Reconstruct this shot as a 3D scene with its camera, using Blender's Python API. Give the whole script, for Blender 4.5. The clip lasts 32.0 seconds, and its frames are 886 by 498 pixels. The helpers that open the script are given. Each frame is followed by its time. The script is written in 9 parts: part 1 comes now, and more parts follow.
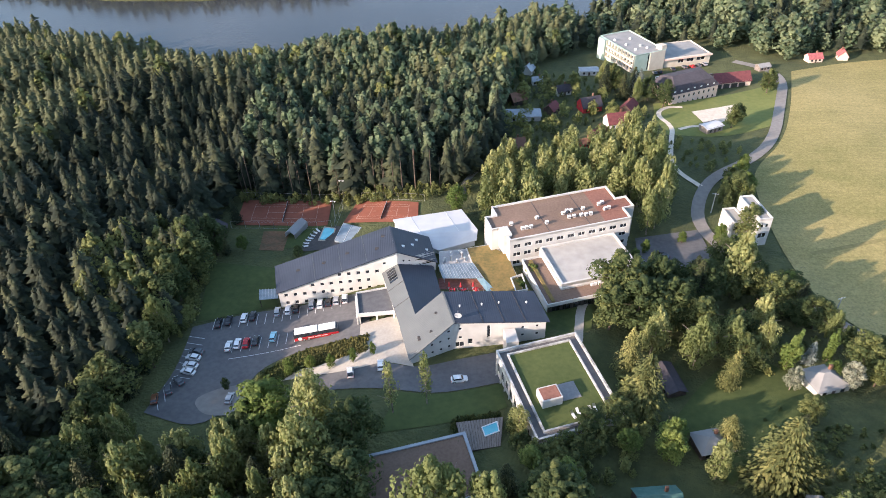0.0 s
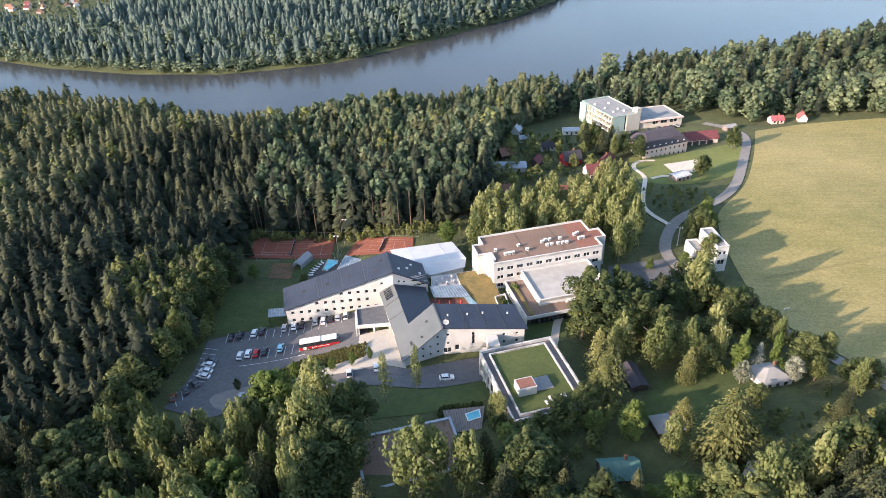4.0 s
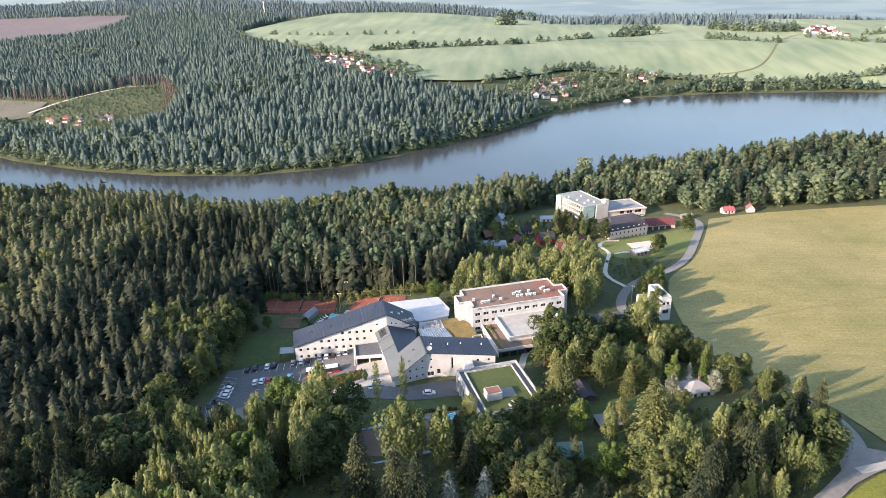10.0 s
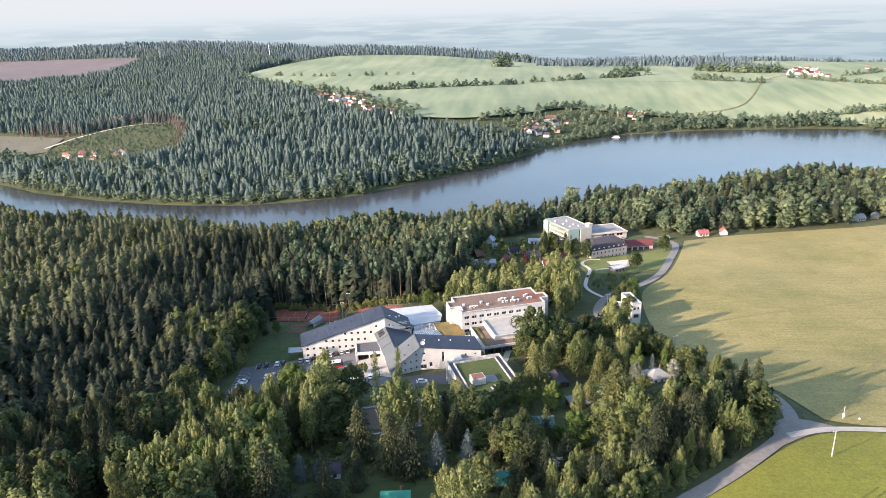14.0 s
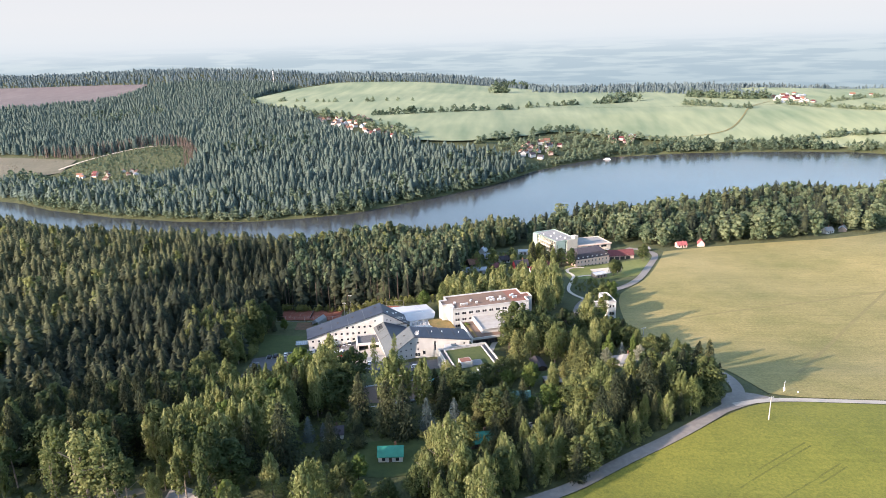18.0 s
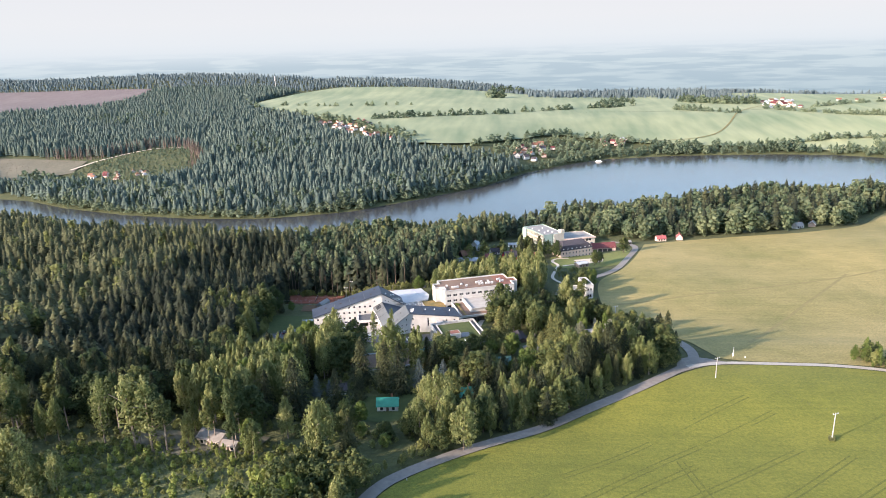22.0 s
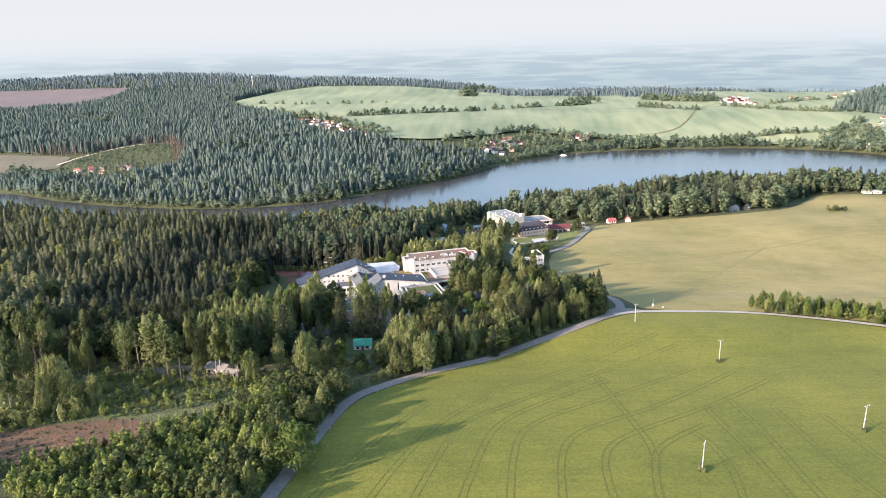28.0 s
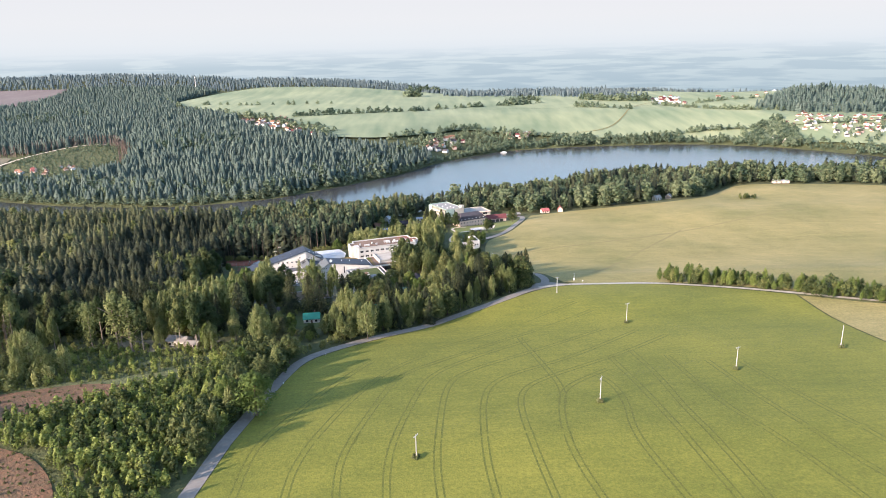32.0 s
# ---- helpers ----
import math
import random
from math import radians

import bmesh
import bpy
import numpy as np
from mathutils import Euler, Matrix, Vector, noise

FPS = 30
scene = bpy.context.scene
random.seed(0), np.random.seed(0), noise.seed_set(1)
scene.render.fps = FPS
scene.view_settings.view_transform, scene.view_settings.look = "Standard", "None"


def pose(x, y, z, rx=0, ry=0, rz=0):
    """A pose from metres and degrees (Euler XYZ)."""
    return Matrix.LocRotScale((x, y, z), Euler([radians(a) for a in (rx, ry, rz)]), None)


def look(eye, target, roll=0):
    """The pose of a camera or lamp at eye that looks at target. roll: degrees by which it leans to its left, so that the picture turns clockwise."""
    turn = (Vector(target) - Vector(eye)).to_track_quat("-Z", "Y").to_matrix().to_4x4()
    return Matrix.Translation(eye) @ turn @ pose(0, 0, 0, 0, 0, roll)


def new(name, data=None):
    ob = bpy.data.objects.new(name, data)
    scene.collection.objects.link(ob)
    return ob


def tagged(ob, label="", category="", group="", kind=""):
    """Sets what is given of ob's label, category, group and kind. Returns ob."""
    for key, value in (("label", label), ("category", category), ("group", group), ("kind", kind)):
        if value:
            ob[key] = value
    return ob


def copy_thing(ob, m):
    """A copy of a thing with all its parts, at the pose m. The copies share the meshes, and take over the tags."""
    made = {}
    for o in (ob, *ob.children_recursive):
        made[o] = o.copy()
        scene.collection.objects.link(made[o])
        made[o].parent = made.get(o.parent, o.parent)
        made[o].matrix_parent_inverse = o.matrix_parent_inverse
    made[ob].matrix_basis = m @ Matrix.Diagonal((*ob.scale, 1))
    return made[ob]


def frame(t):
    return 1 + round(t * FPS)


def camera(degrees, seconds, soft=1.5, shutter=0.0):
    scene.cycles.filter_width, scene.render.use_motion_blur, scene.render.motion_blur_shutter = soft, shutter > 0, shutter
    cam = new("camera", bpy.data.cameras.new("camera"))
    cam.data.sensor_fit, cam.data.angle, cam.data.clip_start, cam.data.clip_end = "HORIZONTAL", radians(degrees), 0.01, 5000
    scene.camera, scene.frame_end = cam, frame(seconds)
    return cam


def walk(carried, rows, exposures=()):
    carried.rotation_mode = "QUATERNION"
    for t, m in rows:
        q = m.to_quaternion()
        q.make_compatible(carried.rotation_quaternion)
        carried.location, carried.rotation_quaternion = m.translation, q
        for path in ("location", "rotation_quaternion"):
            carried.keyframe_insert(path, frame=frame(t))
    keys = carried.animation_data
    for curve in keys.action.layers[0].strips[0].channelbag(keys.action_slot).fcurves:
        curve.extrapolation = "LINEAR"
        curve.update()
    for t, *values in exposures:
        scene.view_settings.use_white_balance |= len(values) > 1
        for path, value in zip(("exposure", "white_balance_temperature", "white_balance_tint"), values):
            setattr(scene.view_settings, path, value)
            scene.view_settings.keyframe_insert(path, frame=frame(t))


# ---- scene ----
cam = camera(65.67, 32.0, soft=0.9)
# seconds, x, y, z, yaw, pitch, roll
ROWS = [
    (0, 33.77, -161.50, 135.84, 6.329, -38.795, -2.439),
    (1, 35.12, -168.33, 136.00, 6.293, -37.156, -2.460),
    (2, 36.60, -175.64, 136.21, 6.240, -35.543, -2.412),
    (3, 38.01, -183.30, 136.17, 6.170, -33.901, -2.266),
    (3.5, 38.74, -187.17, 136.07, 6.149, -33.032, -2.320),
    (5.5, 41.96, -202.94, 134.33, 5.929, -29.688, -1.761),
    (6, 42.90, -207.07, 134.21, 5.977, -28.827, -1.862),
    (7.5, 45.41, -219.94, 134.10, 5.908, -26.357, -1.769),
    (9, 47.74, -232.42, 134.33, 5.798, -23.973, -1.707),
    (10, 49.32, -240.87, 134.44, 5.745, -22.305, -1.700),
    (10.5, 50.16, -245.12, 134.45, 5.713, -21.609, -1.711),
    (11, 51.00, -249.39, 134.42, 5.726, -21.087, -1.712),
    (12.5, 53.36, -262.23, 134.48, 5.683, -19.994, -1.717),
    (14, 55.62, -274.77, 134.40, 5.641, -19.012, -1.670),
    (14.5, 56.33, -278.87, 134.29, 5.623, -18.659, -1.670),
    (16.5, 59.70, -295.07, 133.88, 5.603, -17.484, -1.630),
    (17, 60.55, -299.37, 133.84, 5.633, -17.242, -1.637),
    (19, 63.76, -316.94, 134.45, 5.574, -16.578, -1.605),
    (20, 65.30, -325.81, 134.77, 5.549, -16.435, -1.591),
    (21, 67.00, -334.58, 134.99, 5.550, -16.428, -1.539),
    (23, 70.33, -351.85, 135.15, 5.520, -16.432, -1.480),
    (24.5, 72.83, -365.02, 135.41, 5.484, -16.449, -1.516),
    (26.5, 76.40, -382.16, 135.41, 5.193, -16.454, -1.485),
    (27, 77.18, -386.41, 135.27, 4.652, -16.460, -1.446),
    (28, 78.70, -394.93, 135.09, 3.578, -16.484, -1.418),
    (29.5, 81.00, -407.58, 135.05, 2.016, -16.462, -1.349),
    (31, 83.27, -420.30, 134.91, 0.425, -16.452, -1.354),
    (32, 84.60, -428.65, 134.60, -0.824, -16.451, -1.285),
]


def aimed(x, y, z, yaw, pitch, roll):
    return pose(x, y, z, 90 + pitch, 0, yaw) @ pose(0, 0, 0, 0, 0, roll)


walk(cam, [(r[0], aimed(*r[1:])) for r in ROWS])


# == light ==
SUN_AZ, SUN_EL = radians(214), radians(18.5)
SUN_WAY = Vector((math.cos(SUN_EL) * math.cos(SUN_AZ), math.cos(SUN_EL) * math.sin(SUN_AZ), math.sin(SUN_EL)))
world = bpy.data.worlds.new("sky")
scene.world = world
world.use_nodes = True
wn = world.node_tree.nodes
sky = wn.new("ShaderNodeTexSky")
sky.sky_type, sky.sun_disc = "NISHITA", False
sky.sun_elevation, sky.sun_rotation = SUN_EL, radians(236)
sky.altitude, sky.air_density, sky.dust_density, sky.ozone_density = 500, 1.0, 1.6, 1.0
wn["Background"].inputs["Strength"].default_value = 0.19
world.node_tree.links.new(sky.outputs[0], wn["Background"].inputs["Color"])
sun = new("sun", bpy.data.lights.new("sun", "SUN"))
sun.data.energy, sun.data.angle, sun.data.color = 4.5, radians(0.6), (1.0, 0.785, 0.66)
sun.matrix_world = look(SUN_WAY * 900, (0, 0, 0))
scene.view_settings.exposure = 1.38


# == materials ==
def material(name, low, high, rough=0.8, scale=1.0, detail=6.0, metal=0.0, bump=0.0, bump_scale=8.0, big=0.0, per="", stretch=None, leaf=0.0, spec=0.5):
    """A surface between two colours, mixed by grain and by a second, larger pattern."""
    m = bpy.data.materials.new(name)
    m.use_nodes = True
    nt = m.node_tree
    bsdf = nt.nodes["Principled BSDF"]
    bsdf.inputs["Roughness"].default_value, bsdf.inputs["Metallic"].default_value = rough, metal
    bsdf.inputs["Specular IOR Level"].default_value = spec
    geo = nt.nodes.new("ShaderNodeNewGeometry")
    place = geo.outputs["Position"]
    if stretch:
        mp = nt.nodes.new("ShaderNodeMapping")
        mp.inputs["Scale"].default_value = stretch[:3]
        mp.inputs["Rotation"].default_value = (0, 0, radians(stretch[3]))
        nt.links.new(place, mp.inputs["Vector"])
        place = mp.outputs["Vector"]
    fine = nt.nodes.new("ShaderNodeTexNoise")
    fine.inputs["Scale"].default_value, fine.inputs["Detail"].default_value = scale, detail
    nt.links.new(place, fine.inputs["Vector"])
    value = fine.outputs["Fac"]
    if big:
        wide = nt.nodes.new("ShaderNodeTexNoise")
        wide.inputs["Scale"].default_value, wide.inputs["Detail"].default_value = big, 3.0
        nt.links.new(geo.outputs["Position"], wide.inputs["Vector"])
        mix = nt.nodes.new("ShaderNodeMath")
        mix.operation = "ADD"
        nt.links.new(value, mix.inputs[0])
        nt.links.new(wide.outputs["Fac"], mix.inputs[1])
        half = nt.nodes.new("ShaderNodeMath")
        half.operation, half.inputs[1].default_value = "MULTIPLY", 0.5
        nt.links.new(mix.outputs[0], half.inputs[0])
        value = half.outputs[0]
    if per:
        parts, own = [], geo.outputs["Random Per Island"]
        if "o" in per:
            parts.append(nt.nodes.new("ShaderNodeObjectInfo").outputs["Random"])
        if "i" in per:
            parts.append(own)
        if "t" in per:
            at = nt.nodes.new("ShaderNodeAttribute")
            at.attribute_name = "tint"
            parts.append(at.outputs["Fac"])
        for p in parts:
            s = nt.nodes.new("ShaderNodeMath")
            s.operation, s.inputs[1].default_value = "MULTIPLY_ADD", (0.2 if p == own else 0.34) if len(parts) > 1 else 0.5
            shift = nt.nodes.new("ShaderNodeMath")
            shift.operation, shift.inputs[1].default_value = "SUBTRACT", 0.5
            nt.links.new(p, shift.inputs[0])
            nt.links.new(shift.outputs[0], s.inputs[0])
            nt.links.new(value, s.inputs[2])
            value = s.outputs[0]
    ramp = nt.nodes.new("ShaderNodeValToRGB")
    ramp.color_ramp.elements[0].position, ramp.color_ramp.elements[1].position = 0.3, 0.72
    ramp.color_ramp.elements[0].color, ramp.color_ramp.elements[1].color = (*low, 1), (*high, 1)
    nt.links.new(value, ramp.inputs["Fac"])
    nt.links.new(ramp.outputs["Color"], bsdf.inputs["Base Color"])
    if bump:
        grain = nt.nodes.new("ShaderNodeTexNoise")
        grain.inputs["Scale"].default_value, grain.inputs["Detail"].default_value = bump_scale, 4.0
        nt.links.new(place, grain.inputs["Vector"])
        b = nt.nodes.new("ShaderNodeBump")
        b.inputs["Strength"].default_value, b.inputs["Distance"].default_value = 1.0, bump
        nt.links.new(grain.outputs["Fac"], b.inputs["Height"])
        nt.links.new(b.outputs["Normal"], bsdf.inputs["Normal"])
    if leaf:
        thin = nt.nodes.new("ShaderNodeBsdfTranslucent")
        nt.links.new(ramp.outputs["Color"], thin.inputs["Color"])
        both = nt.nodes.new("ShaderNodeMixShader")
        both.inputs["Fac"].default_value = leaf
        nt.links.new(bsdf.outputs[0], both.inputs[1])
        nt.links.new(thin.outputs[0], both.inputs[2])
        nt.links.new(both.outputs[0], nt.nodes["Material Output"].inputs["Surface"])
    return m


def field(name, low, high, grain, wide, turn):
    """A crop seen from above: fine grain, drifting patches and faint sowing lines over one another."""
    m = material(name, low, high, 0.95, grain, 12, bump=0.12, bump_scale=1.8, big=wide)
    nt = m.node_tree
    ramp = nt.nodes["Color Ramp"]
    nt.nodes["Noise Texture"].inputs["Roughness"].default_value = 0.74
    ramp.color_ramp.elements[0].position, ramp.color_ramp.elements[1].position = 0.36, 0.64
    geo = nt.nodes.new("ShaderNodeNewGeometry")
    patchy = nt.nodes.new("ShaderNodeTexNoise")
    patchy.inputs["Scale"].default_value, patchy.inputs["Detail"].default_value, patchy.inputs["Distortion"].default_value = 0.07, 7.0, 0.6
    nt.links.new(geo.outputs["Position"], patchy.inputs["Vector"])
    old = ramp.inputs["Fac"].links[0].from_socket
    mix = nt.nodes.new("ShaderNodeMixRGB")
    mix.inputs["Fac"].default_value = 0.18
    nt.links.new(old, mix.inputs[1])
    nt.links.new(patchy.outputs["Fac"], mix.inputs[2])
    nt.links.new(mix.outputs[0], ramp.inputs["Fac"])
    straw = nt.nodes.new("ShaderNodeTexNoise")
    straw.inputs["Scale"].default_value, straw.inputs["Detail"].default_value, straw.inputs["Roughness"].default_value = 0.9, 6.0, 0.85
    nt.links.new(geo.outputs["Position"], straw.inputs["Vector"])
    shade = nt.nodes.new("ShaderNodeValToRGB")
    shade.color_ramp.elements[0].position, shade.color_ramp.elements[1].position = 0.36, 0.64
    shade.color_ramp.elements[0].color, shade.color_ramp.elements[1].color = (0.7, 0.72, 0.68, 1), (1.22, 1.2, 1.25, 1)
    nt.links.new(straw.outputs["Fac"], shade.inputs["Fac"])
    stalks = nt.nodes.new("ShaderNodeMixRGB")
    stalks.blend_type = "MULTIPLY"
    stalks.inputs["Fac"].default_value = 1.0
    nt.links.new(ramp.outputs["Color"], stalks.inputs[1])
    nt.links.new(shade.outputs["Color"], stalks.inputs[2])
    drift = nt.nodes.new("ShaderNodeMapping")
    drift.inputs["Scale"].default_value, drift.inputs["Rotation"].default_value = (0.035, 0.5, 1), (0, 0, radians(turn))
    nt.links.new(geo.outputs["Position"], drift.inputs["Vector"])
    rows = nt.nodes.new("ShaderNodeTexNoise")
    rows.inputs["Scale"].default_value, rows.inputs["Detail"].default_value, rows.inputs["Distortion"].default_value = 1.0, 5.0, 0.4
    nt.links.new(drift.outputs["Vector"], rows.inputs["Vector"])
    lean = nt.nodes.new("ShaderNodeValToRGB")
    lean.color_ramp.elements[0].position, lean.color_ramp.elements[1].position = 0.38, 0.62
    lean.color_ramp.elements[0].color, lean.color_ramp.elements[1].color = (0.94, 0.95, 0.93, 1), (1.05, 1.045, 1.06, 1)
    nt.links.new(rows.outputs["Fac"], lean.inputs["Fac"])
    laid = nt.nodes.new("ShaderNodeMixRGB")
    laid.blend_type = "MULTIPLY"
    laid.inputs["Fac"].default_value = 1.0
    nt.links.new(stalks.outputs[0], laid.inputs[1])
    nt.links.new(lean.outputs["Color"], laid.inputs[2])
    nt.links.new(laid.outputs[0], nt.nodes["Principled BSDF"].inputs["Base Color"])
    return m


M = {}
M["ground"] = material("rough_grass", (0.035, 0.047, 0.015), (0.105, 0.112, 0.038), 0.95, 0.35, 9, bump=0.5, bump_scale=1.2, big=0.05)
M["lawn"] = material("mown_lawn", (0.034, 0.054, 0.011), (0.08, 0.102, 0.026), 0.95, 0.6, 9, bump=0.05, bump_scale=3, big=0.09)
M["tan"] = field("ripening_meadow", (0.142, 0.142, 0.036), (0.375, 0.295, 0.118), 1.6, 0.012, 20)
M["crop"] = field("green_crop", (0.092, 0.112, 0.010), (0.21, 0.203, 0.027), 1.6, 0.02, 82)
M["track"] = material("pressed_crop", (0.066, 0.082, 0.008), (0.142, 0.145, 0.019), 0.95, 1.4, 8, bump=0.2, bump_scale=2.5)
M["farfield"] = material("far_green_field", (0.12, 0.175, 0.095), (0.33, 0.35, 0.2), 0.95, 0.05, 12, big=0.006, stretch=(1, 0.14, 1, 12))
M["ploughed"] = material("ploughed_soil", (0.11, 0.088, 0.086), (0.162, 0.135, 0.132), 0.95, 0.05, 8, big=0.01)
M["soil"] = material("bare_reddish_soil", (0.075, 0.06, 0.028), (0.225, 0.105, 0.058), 0.95, 0.6, 10, bump=0.4, bump_scale=1.4, big=0.16)
M["scrub"] = material("young_plants", (0.045, 0.062, 0.02), (0.15, 0.155, 0.06), 0.95, 0.6, 10, bump=0.6, bump_scale=1, big=0.12)
M["asphalt"] = material("worn_asphalt", (0.075, 0.075, 0.08), (0.15, 0.145, 0.145), 0.9, 0.8, 8, bump=0.01, bump_scale=20, big=0.09)
M["lane"] = material("grey_lane_asphalt", (0.165, 0.152, 0.138), (0.275, 0.25, 0.225), 0.9, 0.7, 8, bump=0.01, bump_scale=20, big=0.05)
M["paving"] = material("pale_paving", (0.31, 0.285, 0.25), (0.45, 0.415, 0.36), 0.85, 1.5, 8, bump=0.01, bump_scale=6, big=0.15)
M["greypave"] = material("grey_paving", (0.15, 0.15, 0.155), (0.25, 0.245, 0.245), 0.88, 1.5, 8, bump=0.01, bump_scale=6, big=0.15)
M["clay"] = material("red_tennis_clay", (0.17, 0.05, 0.028), (0.26, 0.085, 0.05), 0.95, 0.5, 7, big=0.07)
M["tantrack"] = material("trodden_meadow", (0.17, 0.15, 0.05), (0.26, 0.21, 0.085), 0.95, 0.8, 6)
M["brush"] = material("brushwood_slope", (0.095, 0.095, 0.06), (0.175, 0.155, 0.11), 0.95, 0.3, 8, big=0.04)
M["courtline"] = material("worn_court_line", (0.34, 0.24, 0.19), (0.5, 0.4, 0.34), 0.9, 1.0, 5)
M["sideglass"] = material("bluish_glazing", (0.13, 0.22, 0.26), (0.22, 0.32, 0.36), 0.2, 0.5, 4)
M["deckred"] = material("reddish_decking", (0.16, 0.06, 0.045), (0.28, 0.12, 0.09), 0.8, 1.2, 6)
M["sand"] = material("volleyball_sand", (0.55, 0.47, 0.37), (0.68, 0.60, 0.5), 0.95, 0.7, 6)
M["white"] = material("white_render", (0.44, 0.43, 0.41), (0.62, 0.61, 0.58), 0.85, 0.35, 8, bump=0.006, bump_scale=14, big=0.1)
M["stained"] = material("rain_stained_white_render", (0.17, 0.16, 0.15), (0.68, 0.67, 0.64), 0.88, 0.9, 9, bump=0.006, bump_scale=14, big=0.35)
M["pink"] = material("pinkish_render", (0.58, 0.42, 0.35), (0.70, 0.54, 0.46), 0.85, 0.4, 8, big=0.1)
M["cream"] = material("cream_render", (0.46, 0.41, 0.33), (0.60, 0.55, 0.46), 0.85, 0.4, 8, big=0.1)
M["mint"] = material("mint_render", (0.30, 0.41, 0.35), (0.42, 0.52, 0.45), 0.85, 0.4, 8, big=0.1)
M["paint"] = material("white_paint", (0.62, 0.62, 0.61), (0.76, 0.76, 0.75), 0.5, 2, 4)
M["membrane"] = material("pale_roof_membrane", (0.30, 0.285, 0.26), (0.46, 0.435, 0.40), 0.85, 0.4, 8, big=0.12)
M["tent"] = material("white_roof_sheet", (0.44, 0.45, 0.47), (0.58, 0.585, 0.59), 0.6, 0.3, 6, big=0.1)
M["gravel"] = material("brown_roof_gravel", (0.13, 0.085, 0.06), (0.24, 0.16, 0.12), 0.95, 1.6, 9, bump=0.03, bump_scale=8, big=0.09)
M["rust"] = material("red_roof_felt", (0.16, 0.07, 0.05), (0.30, 0.135, 0.095), 0.95, 1.4, 10, big=0.06)
M["sedum"] = material("dry_roof_planting", (0.085, 0.085, 0.025), (0.28, 0.175, 0.06), 0.95, 1.1, 9, bump=0.1, bump_scale=3, big=0.25)
M["greyroof"] = material("grey_hospital_roof", (0.20, 0.20, 0.20), (0.33, 0.32, 0.30), 0.88, 0.3, 8, big=0.1)
M["slate"] = material("dark_slate", (0.034, 0.030, 0.036), (0.075, 0.065, 0.075), 0.9, 0.8, 8, big=0.1)
M["redroof"] = material("maroon_roof_tiles", (0.09, 0.023, 0.026), (0.16, 0.045, 0.046), 0.85, 0.9, 7, bump=0.03, bump_scale=3, per="o")
M["rosyroof"] = material("rosy_roof_tiles", (0.22, 0.055, 0.06), (0.36, 0.11, 0.11), 0.8, 0.9, 7, per="o")
M["brownroof"] = material("brown_roof_tiles", (0.14, 0.07, 0.045), (0.26, 0.13, 0.085), 0.8, 0.9, 7, per="o")
M["greenroof"] = material("green_sheet_roof", (0.015, 0.16, 0.11), (0.035, 0.26, 0.18), 0.5, 0.7, 6, big=0.2)
M["palroof"] = material("pale_blue_grey_roof", (0.26, 0.29, 0.33), (0.40, 0.43, 0.46), 0.6, 0.5, 6, big=0.2)
M["wood"] = material("weathered_planks", (0.12, 0.10, 0.09), (0.26, 0.22, 0.19), 0.8, 1.0, 6, stretch=(6, 0.6, 1, 20))
M["darkwood"] = material("dark_timber", (0.035, 0.025, 0.02), (0.09, 0.06, 0.045), 0.8, 1.0, 6)
M["bark"] = material("bark", (0.05, 0.035, 0.025), (0.13, 0.10, 0.075), 0.95, 2, 6)
M["rimbark"] = material("weathered_pine_bark", (0.09, 0.068, 0.058), (0.175, 0.132, 0.11), 0.95, 0.4, 6)
M["palebark"] = material("pale_bark", (0.14, 0.11, 0.085), (0.32, 0.27, 0.22), 0.9, 2, 6)
M["concrete"] = material("concrete", (0.30, 0.29, 0.28), (0.45, 0.43, 0.41), 0.9, 1, 8, big=0.2)
M["steel"] = material("galvanised_steel", (0.35, 0.36, 0.37), (0.55, 0.55, 0.55), 0.4, 1, 4, metal=0.7)
M["blackband"] = material("dark_cladding", (0.03, 0.028, 0.028), (0.07, 0.06, 0.055), 0.6, 1, 5)
M["glass"] = material("window_glass", (0.012, 0.015, 0.02), (0.035, 0.042, 0.05), 0.08, 0.6, 2, spec=0.8)
M["canopy"] = material("glazed_canopy", (0.16, 0.20, 0.23), (0.28, 0.33, 0.36), 0.25, 0.4, 4, spec=0.8)
M["redcloth"] = material("red_cloth", (0.36, 0.02, 0.028), (0.5, 0.045, 0.05), 0.8, 1.2, 4)
M["poolwater"] = material("pool_water", (0.10, 0.42, 0.52), (0.20, 0.58, 0.66), 0.06, 0.5, 4)
M["rubber"] = material("black_rubber", (0.015, 0.015, 0.016), (0.03, 0.03, 0.03), 0.8, 3, 3)
M["hedgeleaf"] = material("hedge_leaf", (0.035, 0.055, 0.012), (0.12, 0.13, 0.035), 0.9, 0.8, 6, per="i", leaf=0.15)
M["ochre"] = material("yellowing_hedge", (0.06, 0.068, 0.018), (0.17, 0.15, 0.045), 0.9, 0.8, 6, per="i", leaf=0.15)
M["spruce"] = material("spruce_needles", (0.016, 0.025, 0.013), (0.099, 0.108, 0.048), 0.9, 0.22, 5, per="oit", leaf=0.2)
# next two: distance haze put into the needle colour, paler and bluer
M["farspruce"] = material("haze_tinted_spruce_needles", (0.108, 0.158, 0.138), (0.178, 0.23, 0.196), 0.95, 0.05, 4, per="ot", leaf=0.5, spec=0.2)
M["ridgespruce"] = material("haze_tinted_ridge_needles", (0.145, 0.2, 0.216), (0.2, 0.255, 0.265), 0.95, 0.03, 4, per="ot", leaf=0.5, spec=0.2)
M["regrowth"] = material("regrowth_leaves", (0.10, 0.14, 0.032), (0.25, 0.27, 0.085), 0.9, 0.2, 5, per="it", leaf=0.3)
